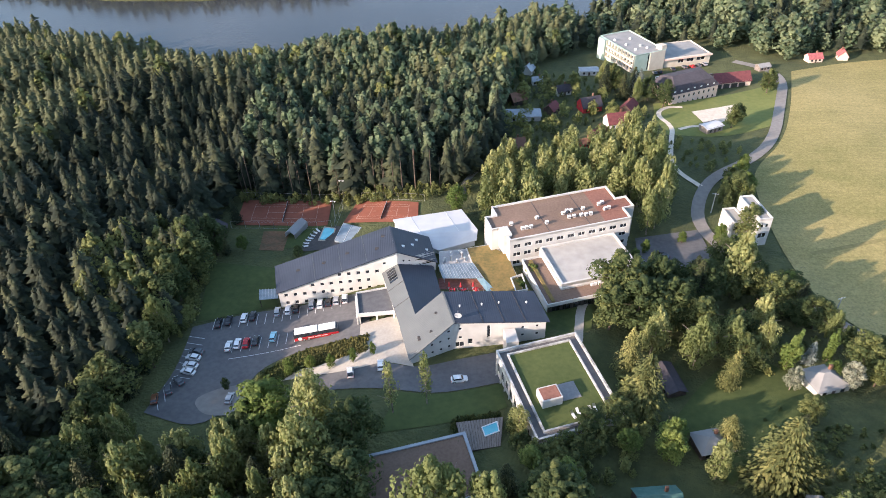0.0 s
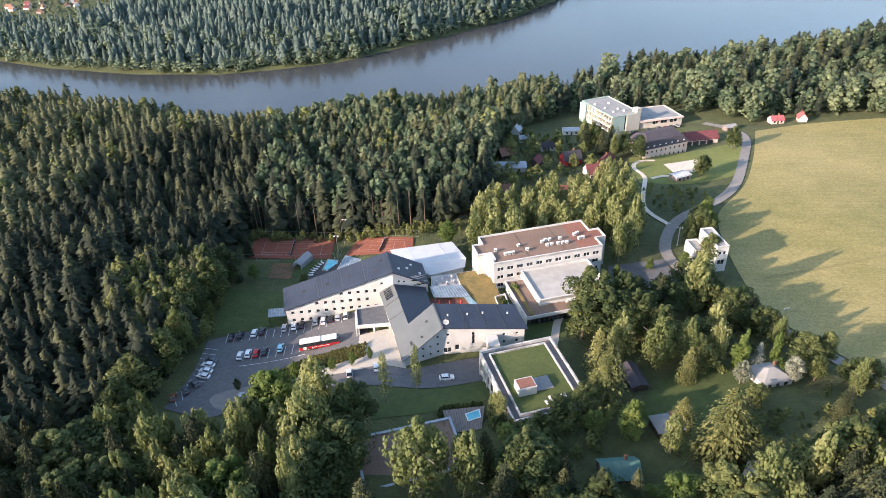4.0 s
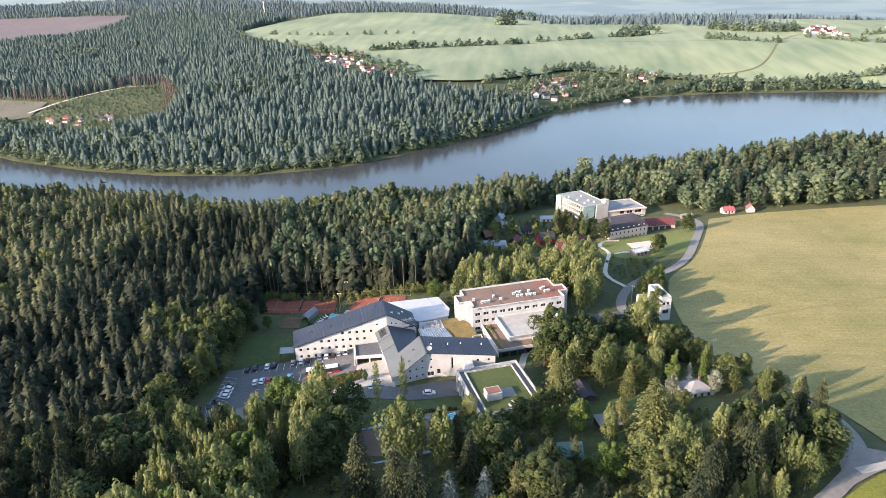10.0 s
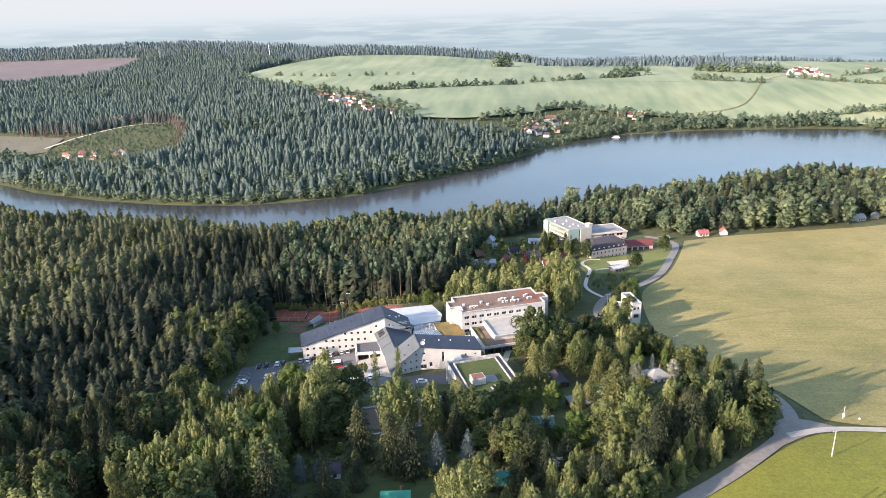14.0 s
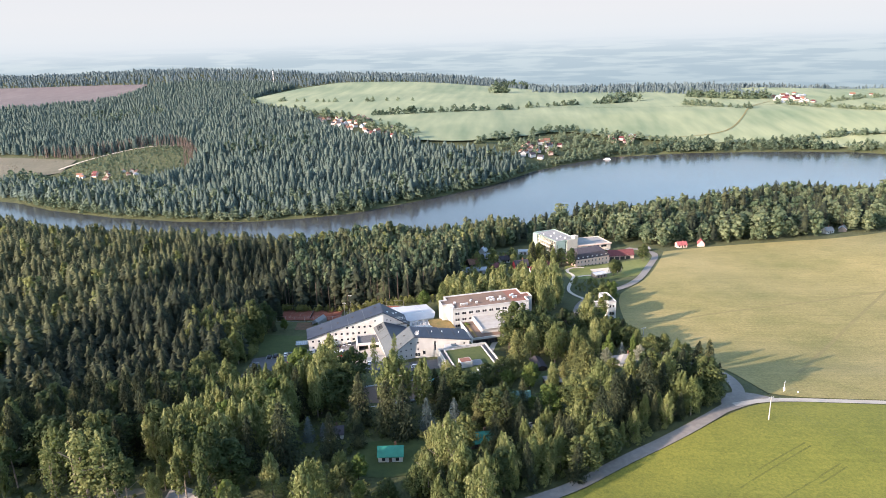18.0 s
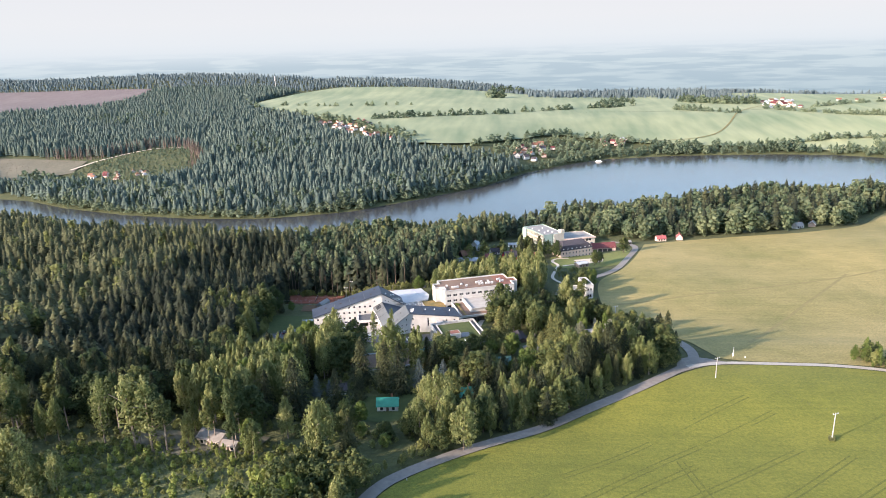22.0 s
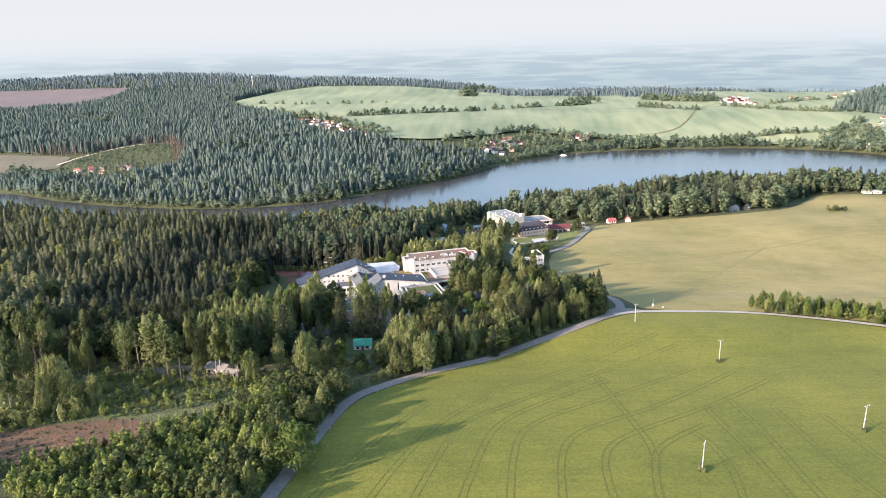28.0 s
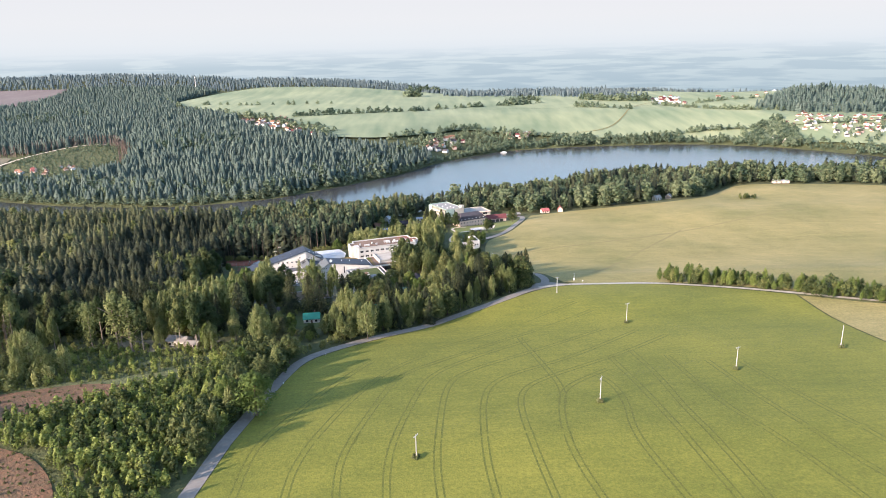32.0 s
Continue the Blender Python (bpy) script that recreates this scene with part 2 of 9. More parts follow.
M["parklawn"] = material("park_grass", (0.095, 0.125, 0.026), (0.185, 0.195, 0.052), 0.95, 0.5, 8, bump=0.05, bump_scale=3, big=0.06)
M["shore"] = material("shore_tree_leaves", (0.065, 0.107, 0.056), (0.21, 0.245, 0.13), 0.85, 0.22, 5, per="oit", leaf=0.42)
# brighter copy of the spruce needles, with sunlight put into the colour
M["nearspruce"] = material("sunlit_spruce_needles", (0.018, 0.028, 0.011), (0.128, 0.13, 0.047), 0.9, 0.22, 5, per="oit", leaf=0.18)
M["tealroof"] = material("worn_teal_sheet_roof", (0.03, 0.11, 0.095), (0.11, 0.2, 0.17), 0.6, 0.9, 8, big=0.3)
M["rooflawn"] = material("roof_grass", (0.038, 0.058, 0.012), (0.082, 0.1, 0.026), 0.95, 0.9, 8, bump=0.05, bump_scale=3, big=0.1)
# far leaves lightened: the haze over the lake is in this colour
M["farbroad"] = material("hazed_green_leaves", (0.085, 0.13, 0.085), (0.195, 0.24, 0.145), 0.85, 0.22, 5, per="oit", leaf=0.4)
M["broad"] = material("broad_leaves", (0.05, 0.075, 0.022), (0.225, 0.238, 0.078), 0.85, 0.32, 5, per="oit", leaf=0.42)
M["bright"] = material("fresh_leaves", (0.09, 0.135, 0.027), (0.25, 0.29, 0.075), 0.85, 0.32, 5, per="oit", leaf=0.42)
M["birch"] = material("birch_leaves", (0.15, 0.18, 0.062), (0.385, 0.385, 0.16), 0.85, 0.32, 5, per="oit", leaf=0.48)
M["bluespruce"] = material("blue_spruce_needles", (0.06, 0.085, 0.075), (0.19, 0.22, 0.20), 0.9, 0.3, 4, per="oi")
for key, low, high in (("car_white", (0.72, 0.72, 0.72), (0.8, 0.8, 0.8)), ("car_black", (0.012, 0.012, 0.014), (0.03, 0.03, 0.035)), ("car_silver", (0.32, 0.34, 0.36), (0.42, 0.43, 0.45)), ("car_red", (0.4, 0.012, 0.02), (0.5, 0.03, 0.03)), ("car_blue", (0.25, 0.52, 0.62), (0.32, 0.6, 0.7)), ("car_grey", (0.08, 0.09, 0.1), (0.14, 0.15, 0.16)), ("bus_red", (0.36, 0.012, 0.02), (0.46, 0.03, 0.03)), ("brown", (0.14, 0.06, 0.03), (0.2, 0.09, 0.05))):
    M[key] = material(key + "_paint", low, high, 0.25, 0.5, 3, spec=0.6)


def ribbed(name, low, high, angle, pitch=0.55, rough=0.42):
    """Sheet-metal roofing with standing seams across the slope."""
    m = material(name, low, high, rough, 0.25, 6, big=0.08)
    nt = m.node_tree
    geo = nt.nodes.new("ShaderNodeNewGeometry")
    mp = nt.nodes.new("ShaderNodeMapping")
    mp.inputs["Rotation"].default_value = (0, 0, radians(angle))
    wave = nt.nodes.new("ShaderNodeTexWave")
    wave.inputs["Scale"].default_value, wave.inputs["Distortion"].default_value = 0.314 / pitch, 0.0
    b = nt.nodes.new("ShaderNodeBump")
    b.inputs["Distance"].default_value = 0.025
    nt.links.new(geo.outputs["Position"], mp.inputs["Vector"])
    nt.links.new(mp.outputs["Vector"], wave.inputs["Vector"])
    nt.links.new(wave.outputs["Fac"], b.inputs["Height"])
    nt.links.new(b.outputs["Normal"], nt.nodes["Principled BSDF"].inputs["Normal"])
    return m


M["metal"] = ribbed("blue_grey_sheet_roof", (0.018, 0.024, 0.040), (0.040, 0.050, 0.072), -10, rough=0.6)
M["metal2"] = ribbed("grey_sheet_roof", (0.085, 0.095, 0.10), (0.125, 0.135, 0.135), 70, rough=0.6)

water = material("lake_water", (0.034, 0.038, 0.042), (0.066, 0.068, 0.07), 0.17, 0.012, 4, bump=0.08, bump_scale=0.35, big=0.004, spec=0.32)
M["water"] = water


# == making meshes ==
def mesh_from(name, verts, faces, mat):
    me = bpy.data.meshes.new(name)
    me.from_pydata([tuple(v) for v in verts], [], faces)
    for m in mat if isinstance(mat, (list, tuple)) else (mat,):
        me.materials.append(m)
    me.update()
    return me


def root(name, x, y, z, label, category, group="", kind=""):
    ob = new(name)
    ob.location = (x, y, z)
    ob.empty_display_size = 0.5
    return tagged(ob, label, category, group, kind)


def hold(ob, parent):
    if parent:
        ob.parent = parent
    return ob


def base_of(ob):
    p = Vector((0, 0, 0))
    while ob:
        p += ob.location
        ob = ob.parent
    return p


def solid(name, verts, faces, mat, parent=None, label=""):
    """One mesh part given in world places under a thing whose base is only moved."""
    o = base_of(parent) if parent else Vector((0, 0, 0))
    ob = new(name, mesh_from(name, [Vector(v) - o for v in verts], faces, mat))
    hold(ob, parent)
    return tagged(ob, label)


def part(name, bm, mat, parent, label=""):
    me = bpy.data.meshes.new(name)
    bmesh.ops.recalc_face_normals(bm, faces=bm.faces)
    bm.to_mesh(me)
    bm.free()
    me.materials.append(mat)
    return tagged(hold(new(name, me), parent), label)


def prism(name, pts, z0, z1, mat, parent=None, label=""):
    """A straight-sided block over an outline that runs anticlockwise; z1 may be one height or one for each corner."""
    n = len(pts)
    tops = z1 if isinstance(z1, (list, tuple)) else [z1] * n
    verts = [(x, y, z0) for x, y in pts] + [(x, y, t) for (x, y), t in zip(pts, tops)]
    faces = [tuple(range(n - 1, -1, -1)), tuple(range(n, 2 * n))] + [(i, (i + 1) % n, n + (i + 1) % n, n + i) for i in range(n)]
    return solid(name, verts, faces, mat, parent, label)


def slab(name, pts, thick, mat, parent=None, label=""):
    """A sheet with thickness through four or more places in one plane, thick downwards."""
    n = len(pts)
    verts = [tuple(p) for p in pts] + [(p[0], p[1], p[2] - thick) for p in pts]
    faces = [tuple(range(n)), tuple(range(2 * n - 1, n - 1, -1))] + [((i + 1) % n, i, n + i, n + (i + 1) % n) for i in range(n)]
    return solid(name, verts, faces, mat, parent, label)


def bar(name, a, b, w, mat, parent=None, h=None, label=""):
    """A straight bar of square or flat section from a to b."""
    a, b = Vector(a), Vector(b)
    d = (b - a).normalized()
    side = d.cross(Vector((0, 0, 1)))
    side = (side if side.length > 0.01 else Vector((1, 0, 0))).normalized() * w / 2
    up = side.cross(d).normalized() * (h or w) / 2
    c = [p + s * side + u * up for p in (a, b) for s, u in ((-1, -1), (1, -1), (1, 1), (-1, 1))]
    faces = [(0, 1, 2, 3), (7, 6, 5, 4)] + [(i, 4 + i, 4 + (i + 1) % 4, (i + 1) % 4) for i in range(4)]
    return solid(name, c, faces, mat, parent, label)


def box(bm, x0, x1, y0, y1, z0, z1, bevel=0.0):
    m = Matrix.Translation(((x0 + x1) / 2, (y0 + y1) / 2, (z0 + z1) / 2)) @ Matrix.Diagonal((x1 - x0, y1 - y0, z1 - z0, 1))
    geo = bmesh.ops.create_cube(bm, size=1, matrix=m)
    if bevel:
        edges = {e for v in geo["verts"] for e in v.link_edges}
        bmesh.ops.bevel(bm, geom=list(edges), offset=bevel, segments=1, affect="EDGES")
    return bm


def tube(bm, x, y, z0, z1, r0, r1, n=8):
    m = Matrix.Translation((x, y, (z0 + z1) / 2))
    bmesh.ops.create_cone(bm, cap_ends=True, segments=n, radius1=r0, radius2=r1, depth=z1 - z0, matrix=m)
    return bm


# == the lie of the land ==
LAKE = -29.0
HALL_AT = (32.9, -45.2, 0.9377, 0.3475)
NEAR_X = [-1400, -500, -394, -300, -235, -178, -147, -90, -5, 55, 103, 156, 207, 277, 378, 457, 516, 575, 900, 1400]
NEAR_Y = [420, 330, 292, 252, 238, 216, 200, 212, 240, 268, 314, 352, 362, 382, 396, 384, 366, 340, 270, 200]
FAR_X = [-1400, -493, -426, -337, -255, -185, -142, -93, -25, 43, 96, 150, 205, 319, 467, 543, 640, 728, 1000, 1400]
FAR_Y = [640, 402, 364, 331, 314, 313, 324, 344, 406, 477, 565, 622, 667, 694, 697, 683, 627, 517, 420, 340]
RIDGE_X = [-1300, -1000, -850, -700, -500, -100, 50, 200, 360, 550, 750, 950, 1400]
RIDGE_Z = [44, 48, 46, 40, 26, 11, -2, -24, -22, -36, -58, -60, -66]


def smooth(a, b, x):
    t = np.clip((np.asarray(x, float) - a) / (b - a), 0, 1)
    return t * t * (3 - 2 * t)


def bank(x, y):
    """The raised ground against two sides of the hall with the planted roof."""
    u = (x - HALL_AT[0]) * HALL_AT[2] + (y - HALL_AT[1]) * HALL_AT[3]
    v = -(x - HALL_AT[0]) * HALL_AT[3] + (y - HALL_AT[1]) * HALL_AT[2]
    d = np.hypot(np.maximum(np.maximum(-u, u - 21.2), 0), np.maximum(np.maximum(v, -27.4 - v), 0))
    return 3.0 * smooth(11, 0.5, d) * np.maximum(smooth(6, 16, u), smooth(-22, -28, v))


def height(x, y):
    x, y = np.asarray(x, float), np.asarray(y, float)
    z = np.interp(y, [-900, -600, -250, -150, -60, -45, 0, 60, 130, 190, 260, 330], [34, 30, 24, 14, 4.8, 2.4, 0, -5, -11, -17, -24, -28])
    z = z - 6.5 * smooth(8, -35, x) * smooth(-150, -70, y) * smooth(130, 60, y)
    z = z + 8.0 * smooth(180, 330, x) * smooth(20, 150, y) + 2.5 * smooth(125, 180, x) * smooth(-40, 60, y) + 5.0 * smooth(350, 430, x) * smooth(150, 240, y)
    z = z + 4.2 * smooth(60, 120, x) * smooth(-150, -100, y) * smooth(0, -70, y)
    z = z + 0.35 * np.sin(x / 31) * np.cos(y / 27) * smooth(60, 140, np.hypot(x - 10, y + 10))
    z = z + bank(x, y)
    yn, yf = np.interp(x, NEAR_X, NEAR_Y), np.interp(x, FAR_X, FAR_Y)
    s = smooth(yn - 70, yn, y)
    near = z * (1 - s) - 30 * s
    bed = -30 - 3 * smooth(0, 15, y - yn) * smooth(0, 15, yf - y)
    far = np.interp(y - yf, [0, 10, 100, 250, 500, 1000, 1900, 2700, 3400, 4600], [-30, -28, -15, 2, 11, 20, 30, 26, -6, -20])
    far = far + 5 * np.sin(x / 260 + 0.7) * np.sin(y / 310) * smooth(150, 500, y - yf) * smooth(4000, 3000, y)
    far = far + (4 * np.sin(x / 330 + 0.5) + 4 * np.sin(x / 147 + 2.0)) * smooth(1500, 2000, y - yf) * smooth(3600, 2900, y)
    far = far + np.interp(x, RIDGE_X, RIDGE_Z) * smooth(1300, 1750, y) - 270 * smooth(1650, 3000, y) - 30 * smooth(600, 900, x) * smooth(1150, 1400, y)
    return np.where(y < yn, near, np.where(y > yf, far, bed))


def hz(x, y):
    return float(height(x, y))


def grown(a, b, step, out, ratio=1.16):
    """Even steps from a to b, then growing steps to out on each side."""
    mid = list(np.arange(a, b + 0.1, step))
    lo, hi, s = [], [], step
    while (lo[-1] if lo else a) > -out or (hi[-1] if hi else b) < out:
        s = min(s * ratio, 42)
        lo.append((lo[-1] if lo else a) - s)
        hi.append((hi[-1] if hi else b) + s)
    return np.array([v for v in lo[::-1] if v > -out] + mid + [v for v in hi if v < out])


def sheet(name, xs, ys, zs, mat, lift=0.0):
    """A grid of places as one smooth mesh."""
    n, m = xs.shape
    v = np.stack([xs, ys, zs + lift], -1).reshape(-1, 3)
    i = np.arange(n * m).reshape(n, m)
    f = np.stack([i[:-1, :-1], i[1:, :-1], i[1:, 1:], i[:-1, 1:]], -1).reshape(-1, 4)
    me = bpy.data.meshes.new(name)
    me.vertices.add(len(v))
    me.vertices.foreach_set("co", v.ravel())
    me.loops.add(f.size)
    me.loops.foreach_set("vertex_index", f.ravel())
    me.polygons.add(len(f))
    me.polygons.foreach_set("loop_start", np.arange(len(f)) * 4)
    me.polygons.foreach_set("use_smooth", np.ones(len(f), bool))
    me.materials.append(mat)
    me.update(calc_edges=True)
    if me.polygons[len(f) // 2].normal.z < 0:
        me.flip_normals()
    return new(name, me)


gx, gy = np.meshgrid(grown(-420, 480, 6, 4700), grown(-520, 720, 6, 4700), indexing="ij")
ground = tagged(sheet("ground", gx, gy, height(gx, gy), M["ground"]), "rolling grassy ground under woods and fields", "ground", kind="structure")
wx, wy = np.meshgrid(np.linspace(-1500, 1500, 60), np.linspace(150, 760, 30), indexing="ij")
lake = tagged(sheet("water", wx, wy, wx * 0 + LAKE, M["water"]), "calm grey-blue lake between wooded banks", "lake", kind="structure")


def along(pts, n):
    """n places at even steps along a line of places, rounded a little."""
    p = np.array(pts, float)
    for _ in range(2):
        q = np.empty((2 * len(p) - 2, 2))
        q[0::2], q[1::2] = 0.75 * p[:-1] + 0.25 * p[1:], 0.25 * p[:-1] + 0.75 * p[1:]
        p = np.concatenate([p[:1], q, p[-1:]])
    d = np.r_[0, np.cumsum(np.hypot(*np.diff(p, axis=0).T))]
    s = np.linspace(0, d[-1], n)
    return np.stack([np.interp(s, d, p[:, 0]), np.interp(s, d, p[:, 1])], -1)


def patch(name, low, high, left, right, step, mat, lift, label, category):
    """A cover of the ground between four border lines, draped on it."""
    def long(p):
        return np.hypot(*np.diff(np.array(p, float), axis=0).T).sum()
    n, m = int(max(long(low), long(high)) / step) + 2, int(max(long(left), long(right)) / step) + 2
    a, b, c, d = along(low, n), along(high, n), along(left, m), along(right, m)
    u, v = np.linspace(0, 1, n)[:, None, None], np.linspace(0, 1, m)[None, :, None]
    p = (1 - v) * a[:, None] + v * b[:, None] + (1 - u) * c[None] + u * d[None]
    p = p - ((1 - u) * (1 - v) * a[0] + u * (1 - v) * a[-1] + (1 - u) * v * b[0] + u * v * b[-1])
    return tagged(sheet(name, p[..., 0], p[..., 1], height(p[..., 0], p[..., 1]), mat, lift), label, category, kind="structure")


def quad_patch(name, a, b, c, d, step, mat, lift, label, category):
    return patch(name, [a, b], [d, c], [a, d], [b, c], step, mat, lift, label, category)


def ribbon(name, pts, width, mat, lift, label, category, step=3.0):
    n = int(np.hypot(*np.diff(np.array(pts, float), axis=0).T).sum() / step) + 2
    p = along(pts, n)
    t = np.gradient(p, axis=0)
    t /= np.hypot(*t.T)[:, None]
    side = np.stack([-t[:, 1], t[:, 0]], -1)
    w = np.linspace(-0.5, 0.5, 3)[None, :, None] * width
    q = p[:, None] + side[:, None] * w
    z = height(q[..., 0], q[..., 1])
    z = np.maximum(z, z.mean(1, keepdims=True))
    return tagged(sheet(name, q[..., 0], q[..., 1], z, mat, lift), label, category, kind="structure")


# == fields, lawns and ways ==
LANE = [(0, -560), (6, -420), (13, -330), (19, -278), (21.5, -251), (25, -222), (28, -199), (32, -181), (43, -169), (61, -154), (80, -142), (95, -128), (116, -113.5), (133, -97.5), (143, -86), (146, -72), (141, -53), (131, -36), (120, -18), (111, -4), (103, 8), (97.5, 24), (100, 38), (106, 52), (113, 61), (128, 73), (141, 90), (154, 125), (165.5, 157), (161, 174), (150, 186)]
SIDE_LANE = [(139, -92), (150, -87.8), (160, -86.8), (175, -87), (200, -87), (225, -95), (262, -112), (300, -128), (420, -165)]
FIELD_EDGE = [(21.3, -278), (23.8, -251), (27.3, -222), (30.3, -199.2), (34, -182.8), (44.3, -171), (62.4, -156), (81.4, -144), (96.5, -129.8), (117.4, -115.4), (134.6, -99.6), (147, -90.3), (160, -88.4), (175, -88.6), (200, -88.8), (225, -97.5), (262, -115)]
patch("green_field", [(2.4, -560), (150, -600), (330, -600)], FIELD_EDGE, [(2.4, -560), (8.4, -420), (15.3, -330), (21.3, -278)], [(330, -600), (290, -300), (263, -190), (262, -115)], 6, M["crop"], 0.22, "bright green crop field with curved wheel tracks", "field")
patch("meadow_strip", [(331, -600), (900, -640)], [(263, -116), (300, -132), (620, -226)], [(331, -600), (291, -300), (264, -190), (263, -116)], [(900, -640), (620, -226)], 8, M["tan"], 0.22, "tan meadow beside the green crop", "field")
patch("tan_field", [(154, -81), (162, -84.2), (175, -84.6), (200, -84.4), (230, -91), (262, -109), (300, -125), (620, -218)], [(172, 167), (204, 180), (258, 180), (288, 178), (325, 192), (350, 209), (374, 242), (398, 266), (430, 264), (500, 238), (560, 200), (700, 110)],
      [(154, -81), (150.5, -70), (146, -54), (136, -38), (125, -21), (120.5, -4), (120, 14), (121, 36), (123, 52), (127, 66), (144, 88), (158, 123), (170, 160), (172, 167)], [(620, -218), (700, 110)], 6, M["tan"], 0.22, "ripening tan meadow sloping to the lake", "field")
ribbon("road", LANE, 4.3, M["lane"], 0.29, "narrow grey asphalt lane between wood and fields", "road")
patch("lane_fork", [(133, -99.5), (147, -89.6), (158, -87.4)], [(137, -84), (143, -80), (149, -82)], [(133, -99.5), (137, -84)], [(158, -87.4), (149, -82)], 2, M["lane"], 0.265, "worn asphalt fork where the field track leaves the lane", "road")
ribbon("road_side", SIDE_LANE, 2.6, M["paving"], 0.30, "pale gravel track along the field edge", "track")


TRACKS_WEST = [
    [(32, -300), (31, -268), (31, -254), (36, -237), (46, -211), (60, -184)],
    [(46, -300), (44, -268), (46, -255), (55, -221), (67, -194), (80, -180)],
    [(60, -300), (57, -269), (57, -258), (66, -217), (71, -199), (92, -181)],
    [(73, -300), (70, -270), (71, -252), (77, -220), (82, -200), (100, -182), (124, -163)],
    [(87, -300), (84, -271), (84, -257), (87, -214), (93, -199), (121, -179), (159, -150)],
    [(101, -300), (98, -270), (98, -249), (100, -220), (106, -205), (134, -188), (172, -154)],
]
TRACKS_EAST = [
    [(116, -302), (112, -262), (111, -235), (113, -217), (122, -207), (157, -183), (182, -162)],
    [(130, -302), (123, -269), (122, -248), (126, -222), (131, -213), (148, -199)],
    [(150, -302), (145, -272), (142, -250), (146, -232), (146, -212), (141, -203)],
    [(168, -300), (165, -260), (163, -238), (164, -207), (162, -179)],
    [(194, -300), (185, -261), (178, -242), (175, -218), (174, -186)],
    [(212, -300), (197, -265), (190, -227), (187, -193)],
    [(228, -300), (212, -260), (203, -222), (199, -196)],
    [(120, -160), (125, -193), (128, -216), (125, -231)],
    [(152, -186), (155, -221), (156, -250), (160, -290)],
    [(84, -172), (102, -160), (128, -136), (153, -117)],
    [(80, -192), (100, -174), (121, -156), (159, -127)],
]


def wheel_track(line):
    """One pair of pressed wheel lines in the crop."""
    pts = along(line, 24)
    t = np.gradient(pts, axis=0)
    t /= np.hypot(*t.T)[:, None]
    for off in (-0.95, 0.95):
        q = pts + np.stack([-t[:, 1], t[:, 0]], -1) * off
        ribbon("wheel_track", [tuple(v) for v in q], 0.55, M["track"], 0.235, "pressed wheel track through the green crop", "wheel track", 4)


for line in TRACKS_WEST + TRACKS_EAST:
    wheel_track(line)
ribbon("meadow_track", [(128, 10), (171, 24), (246, 50), (320, 84), (400, 130)], 1.6, M["tantrack"], 0.26, "faint trodden track across the meadow", "track", 5)
ribbon("meadow_track", [(173, -60), (201, -20), (271, 66)], 1.6, M["tantrack"], 0.26, "faint trodden track across the meadow", "track", 5)

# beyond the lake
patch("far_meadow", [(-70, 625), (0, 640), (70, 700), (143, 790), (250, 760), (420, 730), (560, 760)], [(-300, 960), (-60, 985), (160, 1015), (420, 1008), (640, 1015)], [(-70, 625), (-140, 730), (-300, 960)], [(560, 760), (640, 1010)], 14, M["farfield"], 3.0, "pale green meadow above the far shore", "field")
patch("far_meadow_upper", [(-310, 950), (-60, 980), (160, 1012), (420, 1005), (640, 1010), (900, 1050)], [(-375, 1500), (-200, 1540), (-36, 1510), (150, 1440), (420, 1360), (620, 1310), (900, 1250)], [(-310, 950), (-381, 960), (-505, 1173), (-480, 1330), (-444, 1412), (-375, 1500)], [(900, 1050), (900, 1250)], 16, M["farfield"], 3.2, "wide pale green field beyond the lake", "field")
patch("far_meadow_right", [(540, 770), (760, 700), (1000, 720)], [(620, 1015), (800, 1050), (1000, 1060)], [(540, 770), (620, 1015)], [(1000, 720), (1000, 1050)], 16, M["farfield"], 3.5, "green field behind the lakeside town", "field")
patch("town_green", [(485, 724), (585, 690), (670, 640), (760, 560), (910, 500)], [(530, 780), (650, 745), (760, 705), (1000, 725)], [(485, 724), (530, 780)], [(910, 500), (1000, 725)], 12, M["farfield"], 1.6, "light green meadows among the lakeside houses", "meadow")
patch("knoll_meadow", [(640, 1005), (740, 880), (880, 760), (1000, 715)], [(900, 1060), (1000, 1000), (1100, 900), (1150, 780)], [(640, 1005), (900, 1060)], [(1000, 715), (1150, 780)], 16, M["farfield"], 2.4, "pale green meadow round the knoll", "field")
patch("bare_slope", [(-690, 520), (-565, 474), (-505, 510)], [(-690, 610), (-590, 588), (-520, 570)], [(-690, 520), (-690, 610)], [(-505, 510), (-520, 570)], 10, M["brush"], 1.0, "brown felled slope with brushwood", "clearing")
patch("ploughed_field", [(-1600, 1210), (-1000, 1115), (-868, 1190)], [(-1600, 1545), (-1280, 1535), (-895, 1500)], [(-1600, 1210), (-1600, 1545)], [(-868, 1190), (-872, 1350), (-895, 1500)], 20, M["ploughed"], 3.0, "brown ploughed field on the far hill", "field")
patch("clearing_floor", [(-505, 505), (-458, 452), (-362, 425)], [(-505, 575), (-446, 622), (-378, 617)], [(-505, 505), (-505, 575)], [(-362, 425), (-330, 470), (-331, 540), (-378, 617)], 10, M["ground"], 1.0, "felled clearing with young green growth", "clearing")
ribbon("forest_track", [(-515, 523), (-497, 579), (-446, 624), (-381, 618)], 4, M["sand"], 1.6, "pale sandy forest track along the clearing", "track", 8)
ribbon("far_track", [(250, 765), (335, 768), (397, 791), (439, 860), (498, 997), (560, 1060)], 2.4, M["tantrack"], 3.6, "narrow dark field track across the far meadows", "track", 10)
